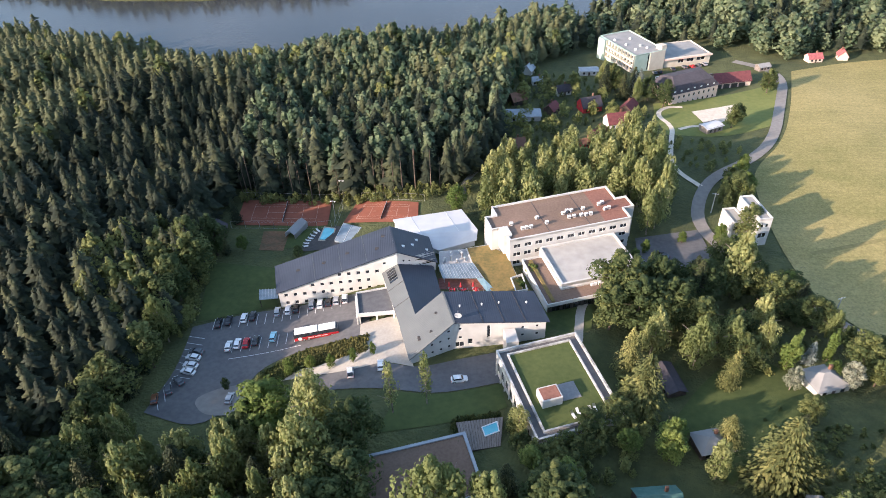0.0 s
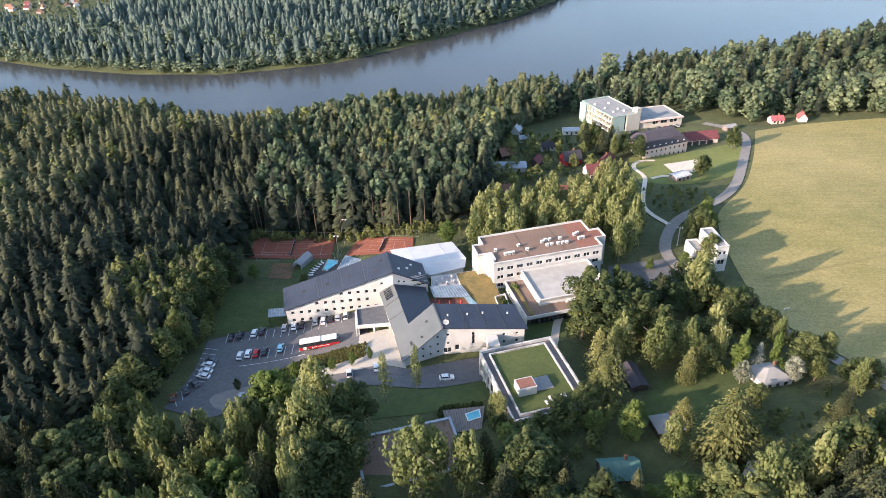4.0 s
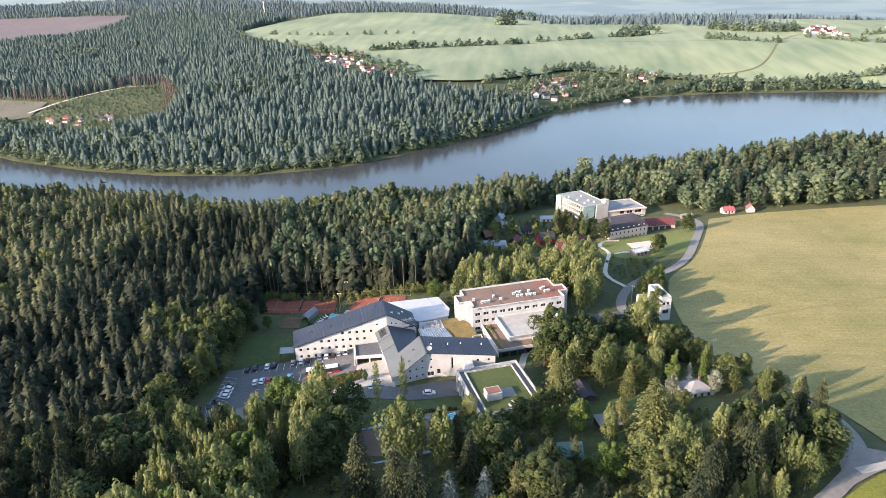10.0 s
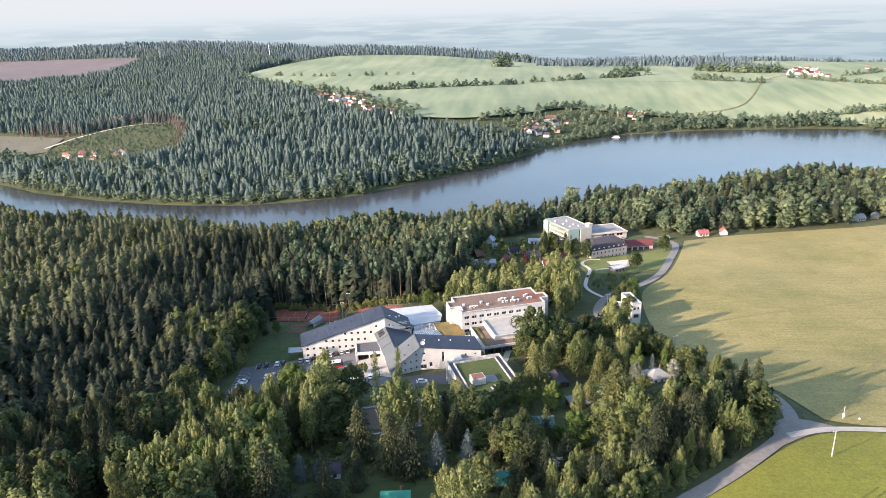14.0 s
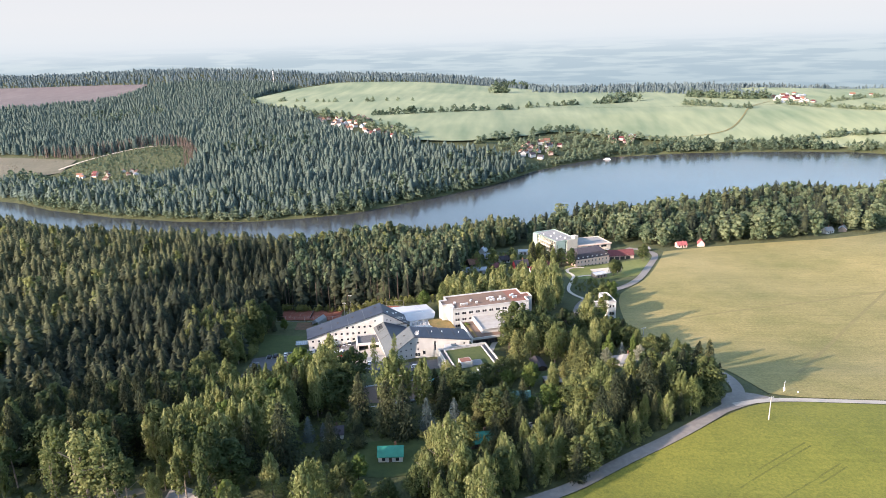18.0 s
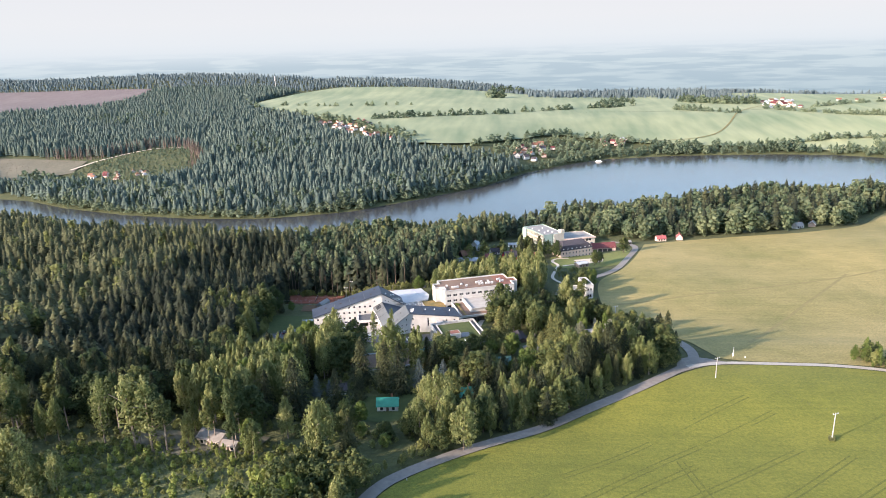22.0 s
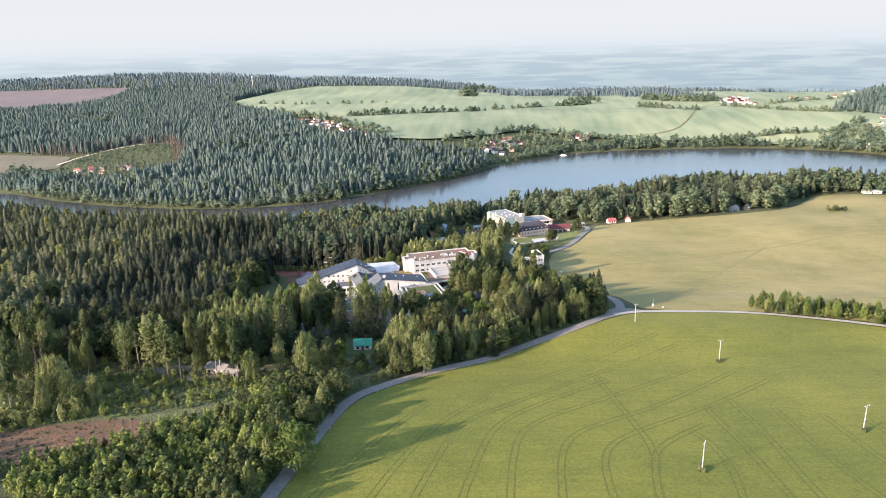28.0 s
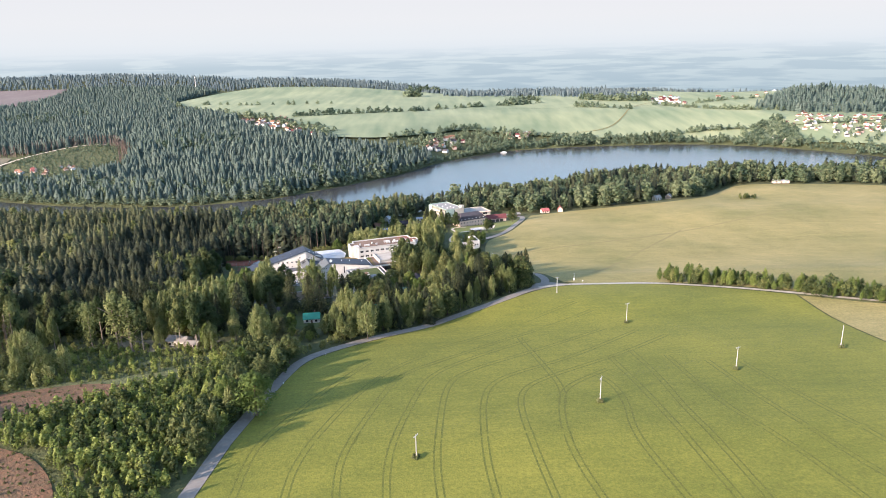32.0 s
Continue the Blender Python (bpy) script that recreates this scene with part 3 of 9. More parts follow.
patch("felled_slope", [(-78, -216), (-46, -212), (-18, -193), (20, -174)], [(-76, -168), (-36, -163), (12, -157)], [(-78, -216), (-76, -168)], [(20, -174), (12, -157)], 4, M["scrub"], 0.2, "felled slope with green undergrowth", "clearing")
patch("bare_soil", [(-60, -234), (-50, -226), (-35, -217), (-25, -207)], [(-80, -212), (-62, -204), (-42, -198), (-28, -202)], [(-60, -234), (-80, -212)], [(-25, -207), (-28, -202)], 3, M["soil"], 0.24, "bare reddish soil strip in the felled wood", "soil")
patch("bare_soil_near", [(-42, -296), (-24, -292), (-10, -288)], [(-58, -248), (-50, -247), (-43, -250)], [(-42, -296), (-52, -270), (-58, -248)], [(-10, -288), (-17, -270), (-31, -255), (-43, -250)], 2, M["soil"], 0.24, "bare reddish soil among young trees", "soil")
patch("hut_yard", [(-52, -160), (-36, -166), (-10, -163)], [(-54, -150), (-36, -148), (-8, -152)], [(-52, -160), (-54, -150)], [(-10, -163), (-8, -152)], 2, M["brush"], 0.3, "trodden pale ground with brushwood round the hut", "yard")

# round the hotel
patch("parking_lot", [(-54.7, -60.1), (-38.3, -64.9), (-32.3, -52.2), (-31.1, -42.2), (-19.6, -35.3), (-2.4, -33.1)], [(-55.5, -26.7), (-42.0, -20.3), (-32.2, -17.6), (-10.8, -13.8), (-3.4, -14.4)], [(-54.7, -60.1), (-53.6, -42.8), (-55.5, -26.7)], [(-2.4, -33.1), (-3.4, -14.4)], 3, M["asphalt"], 0.16, "dark asphalt hotel car park with white bay lines", "parking lot")
patch("yard", [(-14, -53), (0, -53), (12, -54), (20, -54.5), (34, -49.5)], [(-12, -46), (2, -43), (13, -45.5), (22, -42), (33, -38.5)], [(-14, -53), (-12, -46)], [(34, -49.5), (33, -38.5)], 3, M["asphalt"], 0.18, "dark asphalt yard below the hotel wing", "yard")
patch("forecourt", [(-14.1, -43.2), (1.9, -43.0), (12, -45)], [(-5.0, -28.3), (3.9, -25.7), (7.0, -25.9)], [(-14.1, -43.2), (-3.5, -39.5), (-5.0, -28.3)], [(12, -45), (7.0, -25.9)], 2.5, M["paving"], 0.30, "pale stone forecourt at the hotel entrance", "forecourt")
patch("parking_loop", [(-43.0, -56.3), (-40.0, -59.6), (-35.6, -60.1), (-30.1, -59.2)], [(-42.4, -53.0), (-39.4, -50.4), (-33.4, -48.2)], [(-43.0, -56.3), (-43.4, -54.6), (-42.4, -53.0)], [(-30.1, -59.2), (-30.4, -52.1), (-33.4, -48.2)], 1.5, M["lane"], 0.26, "pale paved turning bay of the car park", "pavement")
ribbon("pavement", [(-24.5, -46.2), (-17.0, -45.2), (-9.0, -45.0), (-2.0, -43.9), (4.5, -41.6)], 3.2, M["paving"], 0.33, "pale paved strip below the hedge bank", "pavement", 2.0)
patch("lawn_west", [(-54.7, -24.4), (-33.2, -16.1)], [(-61.6, 4.7), (-39.0, 2.5)], [(-54.7, -24.4), (-61.6, 4.7)], [(-33.2, -16.1), (-39.0, 2.5)], 3, M["lawn"], 0.15, "shaded mown lawn beside the hotel", "lawn")
patch("lawn_south", [(6, -68), (26, -63), (36, -58)], [(10, -54.6), (20, -55), (34, -50)], [(6, -68), (10, -54.6)], [(36, -58), (34, -50)], 3, M["lawn"], 0.15, "mown lawn below the yard", "lawn")
patch("lawn_tennis", [(-43.9, 12.2), (-32.2, 15.9), (-26.0, 14.0)], [(-45.8, 28.3), (-36.2, 30.0), (-28.2, 27.7)], [(-43.9, 12.2), (-45.8, 28.3)], [(-26.0, 14.0), (-28.2, 27.7)], 3, M["lawn"], 0.15, "small lawn by the tennis courts", "lawn")
patch("lawn_hall", [(45, -33), (52, -32), (58, -30)], [(46, -22), (54, -20), (60, -18)], [(45, -33), (46, -22)], [(58, -30), (60, -18)], 3, M["lawn"], 0.15, "strip of lawn behind the low hall", "lawn")
patch("car_park_side", [(75, -4), (98, 4)], [(76, 16), (97, 22)], [(75, -4), (76, 16)], [(98, 4), (97, 22)], 3, M["asphalt"], 0.18, "small asphalt car park beside the guest house", "parking lot")
patch("park_lawn", [(100, 95), (122, 92), (146, 104)], [(100, 128), (128, 136), (158, 150)], [(100, 95), (98, 112), (100, 128)], [(146, 104), (158, 130), (158, 150)], 4, M["parklawn"], 0.18, "park lawn below the old pink house", "lawn")
quad_patch("sand_court", (118, 104), (134, 113), (137, 128), (115, 119), 3, M["sand"], 0.3, "pale sand volleyball court on the park lawn", "sand court")
patch("lakeside_meadow", [(264, 350), (318, 370)], [(296, 424), (362, 440)], [(264, 350), (296, 424)], [(318, 370), (362, 440)], 6, M["parklawn"], 0.6, "light green bathing meadow on the near shore", "meadow")
ribbon("footpath", [(104, 51), (99, 60), (97, 68), (98, 76), (101, 90), (104, 103), (99, 115), (104, 124), (112, 124)], 2.0, M["sand"], 0.34, "curved pale footpath through the park", "path", 2)
ribbon("footpath_side", [(106, 100), (113, 104), (120, 101)], 1.8, M["sand"], 0.34, "pale path to the park pavilion", "path", 2)
ribbon("garden_path", [(19, 42), (19, 50), (23, 60), (31, 72)], 2.2, M["lane"], 0.3, "narrow path up through the gardens", "path", 2)
ribbon("hall_path", [(54, -36), (55, -28), (56, -20), (58, -16)], 2.4, M["paving"], 0.3, "pale path to the guest house hall", "path", 2)
patch("hospital_yard", [(94, 148), (108, 145), (132, 152)], [(98, 158), (112, 160), (136, 170)], [(94, 148), (98, 158)], [(132, 152), (136, 170)], 3, M["asphalt"], 0.25, "asphalt yard between the clinic and the old house", "yard")
patch("cottage_lawn", [(82, -78), (98, -62), (112, -52)], [(74, -60), (84, -46), (96, -36)], [(82, -78), (74, -60)], [(112, -52), (96, -36)], 4, M["lawn"], 0.15, "sunlit lawn among the cottages", "lawn")
patch("cottage_lawn_south", [(14, -138), (30, -140), (44, -128)], [(16, -118), (32, -112), (48, -114)], [(14, -138), (16, -118)], [(44, -128), (48, -114)], 4, M["lawn"], 0.15, "cottage lawn under tall trees", "lawn")


# == woods ==
def conifer(seed, rings, n, fold, width=0.17, bare=0.12, shape=0.6):
    """The needles of a conifer one metre high: drooping boughs of uneven reach winding up the trunk."""
    rng = random.Random(seed)
    v, f = [], []
    count = rings * n * 3 // 4
    sway = [rng.uniform(0, 6.28) for _ in range(3)]
    for i in range(count):
        u = ((i + rng.uniform(0, 1)) / count) ** 1.18
        z = bare + (0.985 - bare) * u
        a = i * 2.39996 + rng.uniform(-0.5, 0.5)
        lump = 1 + 0.16 * math.sin(3 * a + sway[0] + 9 * u) + 0.12 * math.sin(2 * a + sway[1] - 17 * u)
        rr = (width * (1 - u) ** shape * (0.62 + 0.38 * min(1, u * 5)) + 0.006) * lump * rng.uniform(0.62, 1.12)
        dr = 0.012 + rr * rng.uniform(0.15, 0.5)
        w = rng.uniform(0.3, 0.5) if fold else rng.uniform(0.5, 0.8)
        w *= 1 + 0.6 * u
        c, s = math.cos(a), math.sin(a)
        b = len(v)
        v += [(0.02 * c, 0.02 * s, z + dr * 0.3), (0.62 * rr * math.cos(a - w), 0.62 * rr * math.sin(a - w), z - dr * 0.8), (rr * c, rr * s, z - dr), (0.62 * rr * math.cos(a + w), 0.62 * rr * math.sin(a + w), z - dr * 0.8)]
        if fold:
            v.append((0.55 * rr * c, 0.55 * rr * s, z - dr * 0.15))
            f += [(b, b + 1, b + 4), (b, b + 4, b + 3), (b + 1, b + 2, b + 4), (b + 4, b + 2, b + 3)]
        else:
            f += [(b, b + 1, b + 2), (b, b + 2, b + 3)]
    b = len(v)
    v += [(0.016, 0, 0.93), (-0.008, 0.014, 0.93), (-0.008, -0.014, 0.93), (0, 0, 1.01)]
    f += [(b, b + 1, b + 3), (b + 1, b + 2, b + 3), (b + 2, b, b + 3)]
    return np.array(v), np.array(f)


def tiered(seed, tiers, n, width, bare, shape):
    """A far conifer one metre high: ragged tiers of boughs over one another."""
    rng = random.Random(seed)
    v, f = [], []
    for k in range(tiers):
        lo, hi = bare + (1 - bare) * k / tiers * 0.95, bare + (1 - bare) * min(1.0, (k + 1.75) / tiers)
        r = width * (1 - (lo - bare) / (1 - bare)) ** shape
        b = len(v)
        v.append((rng.uniform(-0.01, 0.01), rng.uniform(-0.01, 0.01), hi))
        turn = rng.uniform(0, 6.28)
        for i in range(n):
            a = turn + 2 * math.pi * (i + rng.uniform(-0.25, 0.25)) / n
            q = r * (rng.uniform(0.85, 1.15) if i % 2 else rng.uniform(0.5, 0.75))
            v.append((q * math.cos(a), q * math.sin(a), lo + rng.uniform(-0.03, 0.03) + (0 if i % 2 else 0.04)))
        f += [(b, b + 1 + i, b + 1 + (i + 1) % n) for i in range(n)]
    return np.array(v), np.array(f)


def leafy(seed, clumps, size, width=0.3, bare=0.18, lobes=9, tall=1.0, lobe=1.0, hang=1.0):
    """The leaves of a broad tree one metre high: many small bent clumps over uneven lobes."""
    rng = random.Random(seed)
    v, f = [], []
    cs = []
    for k in range(lobes):
        u = (k + 0.5) / lobes
        z = bare + (1 - bare) * (0.14 + 0.72 * u)
        spread = width * math.sin(math.pi * min(0.93, 0.22 + 0.72 * u)) ** 0.8
        a = k * 2.4 + rng.uniform(-0.4, 0.4)
        rad = rng.uniform(0.3, 0.62 + 0.3 * (1 - lobe)) * spread * (0.35 if k == lobes - 1 else 1)
        cs.append((rad * math.cos(a), rad * math.sin(a), z, spread * rng.uniform(0.46, 0.74) * lobe, (1 - bare) * rng.uniform(0.12, 0.21) * tall * lobe))
    for i in range(clumps):
        c = cs[i % lobes]
        d = Vector((rng.gauss(0, 1), rng.gauss(0, 1), rng.gauss(0.25, 1))).normalized()
        k = rng.uniform(0.72, 1.08)
        p = Vector((c[0] + d.x * c[3] * k, c[1] + d.y * c[3] * k, c[2] + d.z * c[4] * k))
        nrm = (d + Vector((rng.gauss(0, 0.27), rng.gauss(0, 0.27), rng.gauss(0.12, 0.27)))).normalized()
        t = nrm.orthogonal().normalized()
        t.rotate(Matrix.Rotation(rng.uniform(0, 6.28), 3, nrm))
        w = nrm.cross(t)
        s = size * rng.uniform(0.6, 1.3)
        b = len(v)
        for q, e, g in ((-1, -0.3, -0.35), (0.1, -0.85, 0.05), (1, 0.2, -0.35), (-0.15, 0.9, 0.0)):
            o = (t * q + w * e + nrm * g) * s
            v.append((p.x + o.x / hang ** 0.5, p.y + o.y / hang ** 0.5, p.z + o.z * hang))
        f += [(b, b + 1, b + 3), (b + 1, b + 2, b + 3)]
    return np.array(v), np.array(f)


def spruce_crown(seed, width, bare, shape, boughs=120, sprays=9, large=1.0):
    """A spruce crown one metre high: hanging boughs set with small needle sprays."""
    rng = random.Random(seed)
    v, f = [], []
    for i in range(boughs):
        u = ((i + rng.uniform(0, 1)) / boughs) ** 1.15
        z = bare + (0.97 - bare) * u
        a = i * 2.39996 + rng.uniform(-0.4, 0.4)
        reach = (width * (1 - u) ** shape * (0.7 + 0.3 * min(1, u * 5)) + 0.01) * rng.uniform(0.7, 1.15)
        droop = reach * rng.uniform(0.25, 0.55)
        for j in range(sprays):
            t = (j + rng.uniform(0.3, 1)) / sprays
            side = reach * rng.uniform(-0.28, 0.28) * (0.3 + t)
            c, s = math.cos(a), math.sin(a)
            p = Vector((c * reach * t - s * side, s * reach * t + c * side, z - droop * t * t + rng.uniform(-0.02, 0.014)))
            d = Vector((c, s, -0.3 - t * 0.7)).normalized()
            w = d.cross(Vector((0, 0, 1))).normalized()
            w.rotate(Matrix.Rotation(rng.uniform(-1.2, 1.2), 3, d))
            k = large * rng.uniform(0.016, 0.03) * (0.75 + 0.5 * (1 - u))
            b = len(v)
            v += [tuple(p - d * k * 0.8), tuple(p + w * k * 0.6), tuple(p + d * k * 1.2 - Vector((0, 0, k * 0.5))), tuple(p - w * k * 0.6)]
            f += [(b, b + 1, b + 2), (b, b + 2, b + 3)]
    b = len(v)
    v += [(0.012, 0, 0.93), (-0.006, 0.01, 0.93), (-0.006, -0.01, 0.93), (0, 0, 1.01)]
    f += [(b, b + 1, b + 3), (b + 1, b + 2, b + 3), (b + 2, b, b + 3)]
    return np.array(v), np.array(f)


def stem(seed, r=0.014, top=0.8, lean=0.01):
    rng = random.Random(seed)
    v, f = [], []
    levels = [(0, 1.5), (0.04, 1.0), (0.4, 0.75), (top, 0.2)]
    for i, (z, k) in enumerate(levels):
        for a in range(6):
            t = a * math.pi / 3
            v.append((r * k * math.cos(t) + lean * z * rng.uniform(-1, 1), r * k * math.sin(t), z))
        if i:
            b = 6 * (i - 1)
            f += [(b + a, b + (a + 1) % 6, b + 6 + (a + 1) % 6, b + 6 + a) for a in range(6)]
    return v, f


def limbs(seed, r=0.006, count=6):
    rng = random.Random(seed)
    v, f = [], []
    for i in range(count):
        a, z, l = i * 2.4 + rng.uniform(-0.3, 0.3), 0.25 + 0.5 * i / count, rng.uniform(0.12, 0.2)
        p, q = Vector((0, 0, z)), Vector((l * math.cos(a), l * math.sin(a), z + l * rng.uniform(0.6, 1.2)))
        b = len(v)
        for e, k in ((p, 1.0), (q, 0.3)):
            v += [(e.x + r * k, e.y, e.z), (e.x - r * k * 0.5, e.y + r * k * 0.87, e.z), (e.x - r * k * 0.5, e.y - r * k * 0.87, e.z)]
        f += [(b + j, b + (j + 1) % 3, b + 3 + (j + 1) % 3, b + 3 + j) for j in range(3)]
    return v, f


def inside(poly, x, y):
    """Which places lie inside an outline."""
    poly = np.array(poly, float)
    hit = np.zeros(x.shape, bool)
    for (ax, ay), (bx, by) in zip(poly, np.roll(poly, -1, 0)):
        cross = (ay > y) != (by > y)
        with np.errstate(divide="ignore", invalid="ignore"):
            hit ^= cross & (x < (bx - ax) * (y - ay) / (by - ay) + ax)
    return hit


def clear_of(line, gap, x, y):
    p = along(line, 300)
    d = np.full(x.shape, 1e9)
    for q in p:
        d = np.minimum(d, np.hypot(x - q[0], y - q[1]))
    return d > gap


def scatter(rng, poly, step, gaps=()):
    """Uneven places at about one step from one another inside an outline."""
    p = np.array(poly, float)
    xs, ys = np.arange(p[:, 0].min(), p[:, 0].max(), step), np.arange(p[:, 1].min(), p[:, 1].max(), step)
    x, y = np.meshgrid(xs, ys, indexing="ij")
    x = (x + rng.uniform(-0.42, 0.42, x.shape) * step).ravel()
    y = (y + rng.uniform(-0.42, 0.42, y.shape) * step).ravel()
    ok = inside(poly, x, y) & (height(x, y) > LAKE + 0.4)
    for g in gaps:
        ok &= ~inside(g, x, y)
    return x[ok], y[ok]


def mass(name, templates, x, y, tall, wide, rng, mat, label, category, sink=0.0, parent=None):
    """Many plants as one mesh, each turned, sized and tinted on its own."""
    vs, fs, ts, n0 = [], [], [], 0
    kind = rng.integers(0, len(templates), len(x))
    z = height(x, y) - sink
    for k, (tv, tf) in enumerate(templates):
        i = np.nonzero(kind == k)[0]
        if not len(i):
            continue
        a = rng.uniform(0, 2 * np.pi, len(i))
        c, s = np.cos(a)[:, None], np.sin(a)[:, None]
        h, w = tall[i][:, None], wide[i][:, None]
        px = x[i][:, None] + (tv[:, 0] * c - tv[:, 1] * s) * w
        py = y[i][:, None] + (tv[:, 0] * s + tv[:, 1] * c) * w
        pz = z[i][:, None] + tv[:, 2] * h
        vs.append(np.stack([px, py, pz], -1).reshape(-1, 3))
        fs.append((tf[None] + (n0 + np.arange(len(i)) * len(tv))[:, None, None]).reshape(-1, 3))
        ts.append(np.repeat(rng.uniform(0, 1, len(i)), len(tv)))
        n0 += len(i) * len(tv)
    v, f, t = np.concatenate(vs), np.concatenate(fs), np.concatenate(ts)
    me = bpy.data.meshes.new(name)
    me.vertices.add(len(v))
    me.vertices.foreach_set("co", v.ravel())
    me.loops.add(f.size)
    me.loops.foreach_set("vertex_index", f.ravel().astype(np.int32))
    me.polygons.add(len(f))
    me.polygons.foreach_set("loop_start", np.arange(len(f), dtype=np.int32) * 3)
    me.materials.append(mat)
    me.update(calc_edges=True)
    me.attributes.new("tint", "FLOAT", "POINT").data.foreach_set("value", t)
    ob = new(name, me)
    if parent:
        return hold(ob, parent)
    return tagged(ob, label, category, kind="stuff")


FINE_CONIFER = [conifer(s, 20, 12, True, w, b, p) for s, w, b, p in ((1, 0.22, 0.05, 0.55), (2, 0.19, 0.08, 0.48), (3, 0.25, 0.05, 0.62), (4, 0.21, 0.12, 0.44), (5, 0.23, 0.06, 0.5))]
NEAR_SPRUCE = [spruce_crown(s, w, b, p, 165, 18, 0.62) for s, w, b, p in ((81, 0.22, 0.04, 0.62), (82, 0.25, 0.03, 0.7), (83, 0.20, 0.08, 0.55), (84, 0.235, 0.05, 0.6))]
MID_CONIFER = [conifer(s, 11, 9, False, w, b, p) for s, w, b, p in ((11, 0.21, 0.2, 0.5), (12, 0.19, 0.28, 0.42), (13, 0.235, 0.2, 0.56), (14, 0.20, 0.32, 0.4), (15, 0.22, 0.25, 0.46))]
FAR_CONIFER = [tiered(s, t, 10, w, b, p) for s, t, w, b, p in ((21, 5, 0.17, 0.08, 0.75), (22, 5, 0.14, 0.14, 0.65), (23, 6, 0.19, 0.06, 0.85), (26, 4, 0.2, 0.1, 0.6))]
LOW_LEAFY = [leafy(s, 90, 0.095, w, 0.05, 7, 1.1) for s, w in ((37, 0.36), (38, 0.42))]
SHORE_LEAFY = [leafy(s, 340, 0.047, w, 0.06, 12, 1.2) for s, w in ((45, 0.2), (46, 0.17), (47, 0.24), (48, 0.29))]
SLIM_LEAFY = [leafy(s, 420, 0.042, w, 0.1, 12, 1.25) for s, w in ((45, 0.18), (46, 0.15), (47, 0.21), (48, 0.17))]
FINE_SLIM = [leafy(s, 1200, 0.02, w, 0.1, 18, 1.4, 0.8, 1.5) for s, w in ((55, 0.19), (56, 0.16), (57, 0.21))]
FINE_LEAFY = [leafy(s, 2900, 0.0165, w, b, l + 8, t, 0.62) for s, w, b, l, t in ((31, 0.29, 0.08, 21, 1.0), (32, 0.25, 0.1, 19, 1.1), (33, 0.32, 0.06, 24, 0.95), (34, 0.22, 0.1, 18, 1.2))]
MID_LEAFY = [leafy(s, 300, 0.045, w, 0.06, 14, 1.05, 0.85) for s, w in ((41, 0.30), (42, 0.25), (43, 0.35))]
FAR_LEAFY = [leafy(s, 70, 0.098, w, 0.05, 6, 1.1) for s, w in ((51, 0.36), (52, 0.30), (53, 0.42))]
rng = np.random.default_rng(7)

# where no tree of the large woods stands
GARDENS = [(28, 70), (62, 64), (96, 92), (96, 122), (92, 150), (80, 158), (50, 172), (34, 150)]
HAMLET = [(-275, 858), (-186, 870), (-88, 705), (-84, 622), (-132, 622), (-230, 756)]
CLEARING = [(-700, 560), (-570, 470), (-462, 448), (-362, 425), (-328, 470), (-328, 540), (-376, 622), (-446, 630), (-500, 592), (-590, 600), (-690, 625)]


def wood(name, poly, step, templates, tall, mat, label, gaps=(), slim=(0.85, 1.2), lane=True, category="forest"):
    x, y = scatter(rng, poly, step, gaps)
    if lane:
        ok = clear_of(LANE, 5.5, x, y)
        x, y = x[ok], y[ok]
    h = rng.uniform(*tall, len(x)) * (0.9 + 0.2 * np.sin(x / 23) * np.cos(y / 19))
    return mass(name, templates, x, y, h, h * rng.uniform(*slim, len(x)), rng, mat, label, category, 0.3)


def under(poly, k):
    """The same outline with every edge place moved to a share of the way from its middle."""
    c = np.mean(np.array(poly, float), 0)
    return [tuple(c + (np.array(p) - c) * k) for p in poly]


WEST = [(-530, 335), (-500, 200), (-340, 20), (-230, -120), (-150, -165), (-100, -100), (-66, -66), (-60, -30), (-62, 4), (-70, 20), (-68, 50), (10, 46), (24, 60), (32, 75), (36, 150), (50, 175), (66, 200), (70, 300), (-60, 300)]
EDGE = [(-150, 130), (-150, -110), (-95, -90), (-66, -66), (-60, -30), (-62, 4), (-70, 20), (-68, 50), (10, 46), (24, 60), (32, 75), (34, 110), (-60, 110)]
wood("spruce_forest", WEST, 6.3, MID_CONIFER, (14, 25), M["spruce"], "dense dark spruce forest on the slope to the lake", gaps=(EDGE,), slim=(0.95, 1.4))
wood("spruce_forest_edge", EDGE, 6.0, FINE_CONIFER, (14, 25), M["spruce"], "dense spruces at the forest edge behind the courts", slim=(0.95, 1.4))
wood("broad_trees_in_forest", [(-90, -26), (-72, -40), (-63, -20), (-63, 8), (-76, 16), (-92, 0)], 8.5, FINE_SLIM, (17, 22), M["broad"], "broad-leaved trees mixed into the spruce forest", slim=(1.3, 1.7))
SHORE_GAPS = [[(264, 352), (300, 420), (360, 440), (352, 408), (318, 372)], [(180, 172), (212, 176), (210, 193), (180, 190)], [(284, 190), (312, 198), (308, 212), (282, 206)]]
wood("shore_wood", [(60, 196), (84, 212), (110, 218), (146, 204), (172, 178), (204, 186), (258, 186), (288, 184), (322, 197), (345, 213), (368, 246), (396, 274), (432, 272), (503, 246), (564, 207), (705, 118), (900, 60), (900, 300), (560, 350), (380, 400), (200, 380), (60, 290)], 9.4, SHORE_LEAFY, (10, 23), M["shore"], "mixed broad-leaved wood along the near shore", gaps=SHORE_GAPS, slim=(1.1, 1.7))
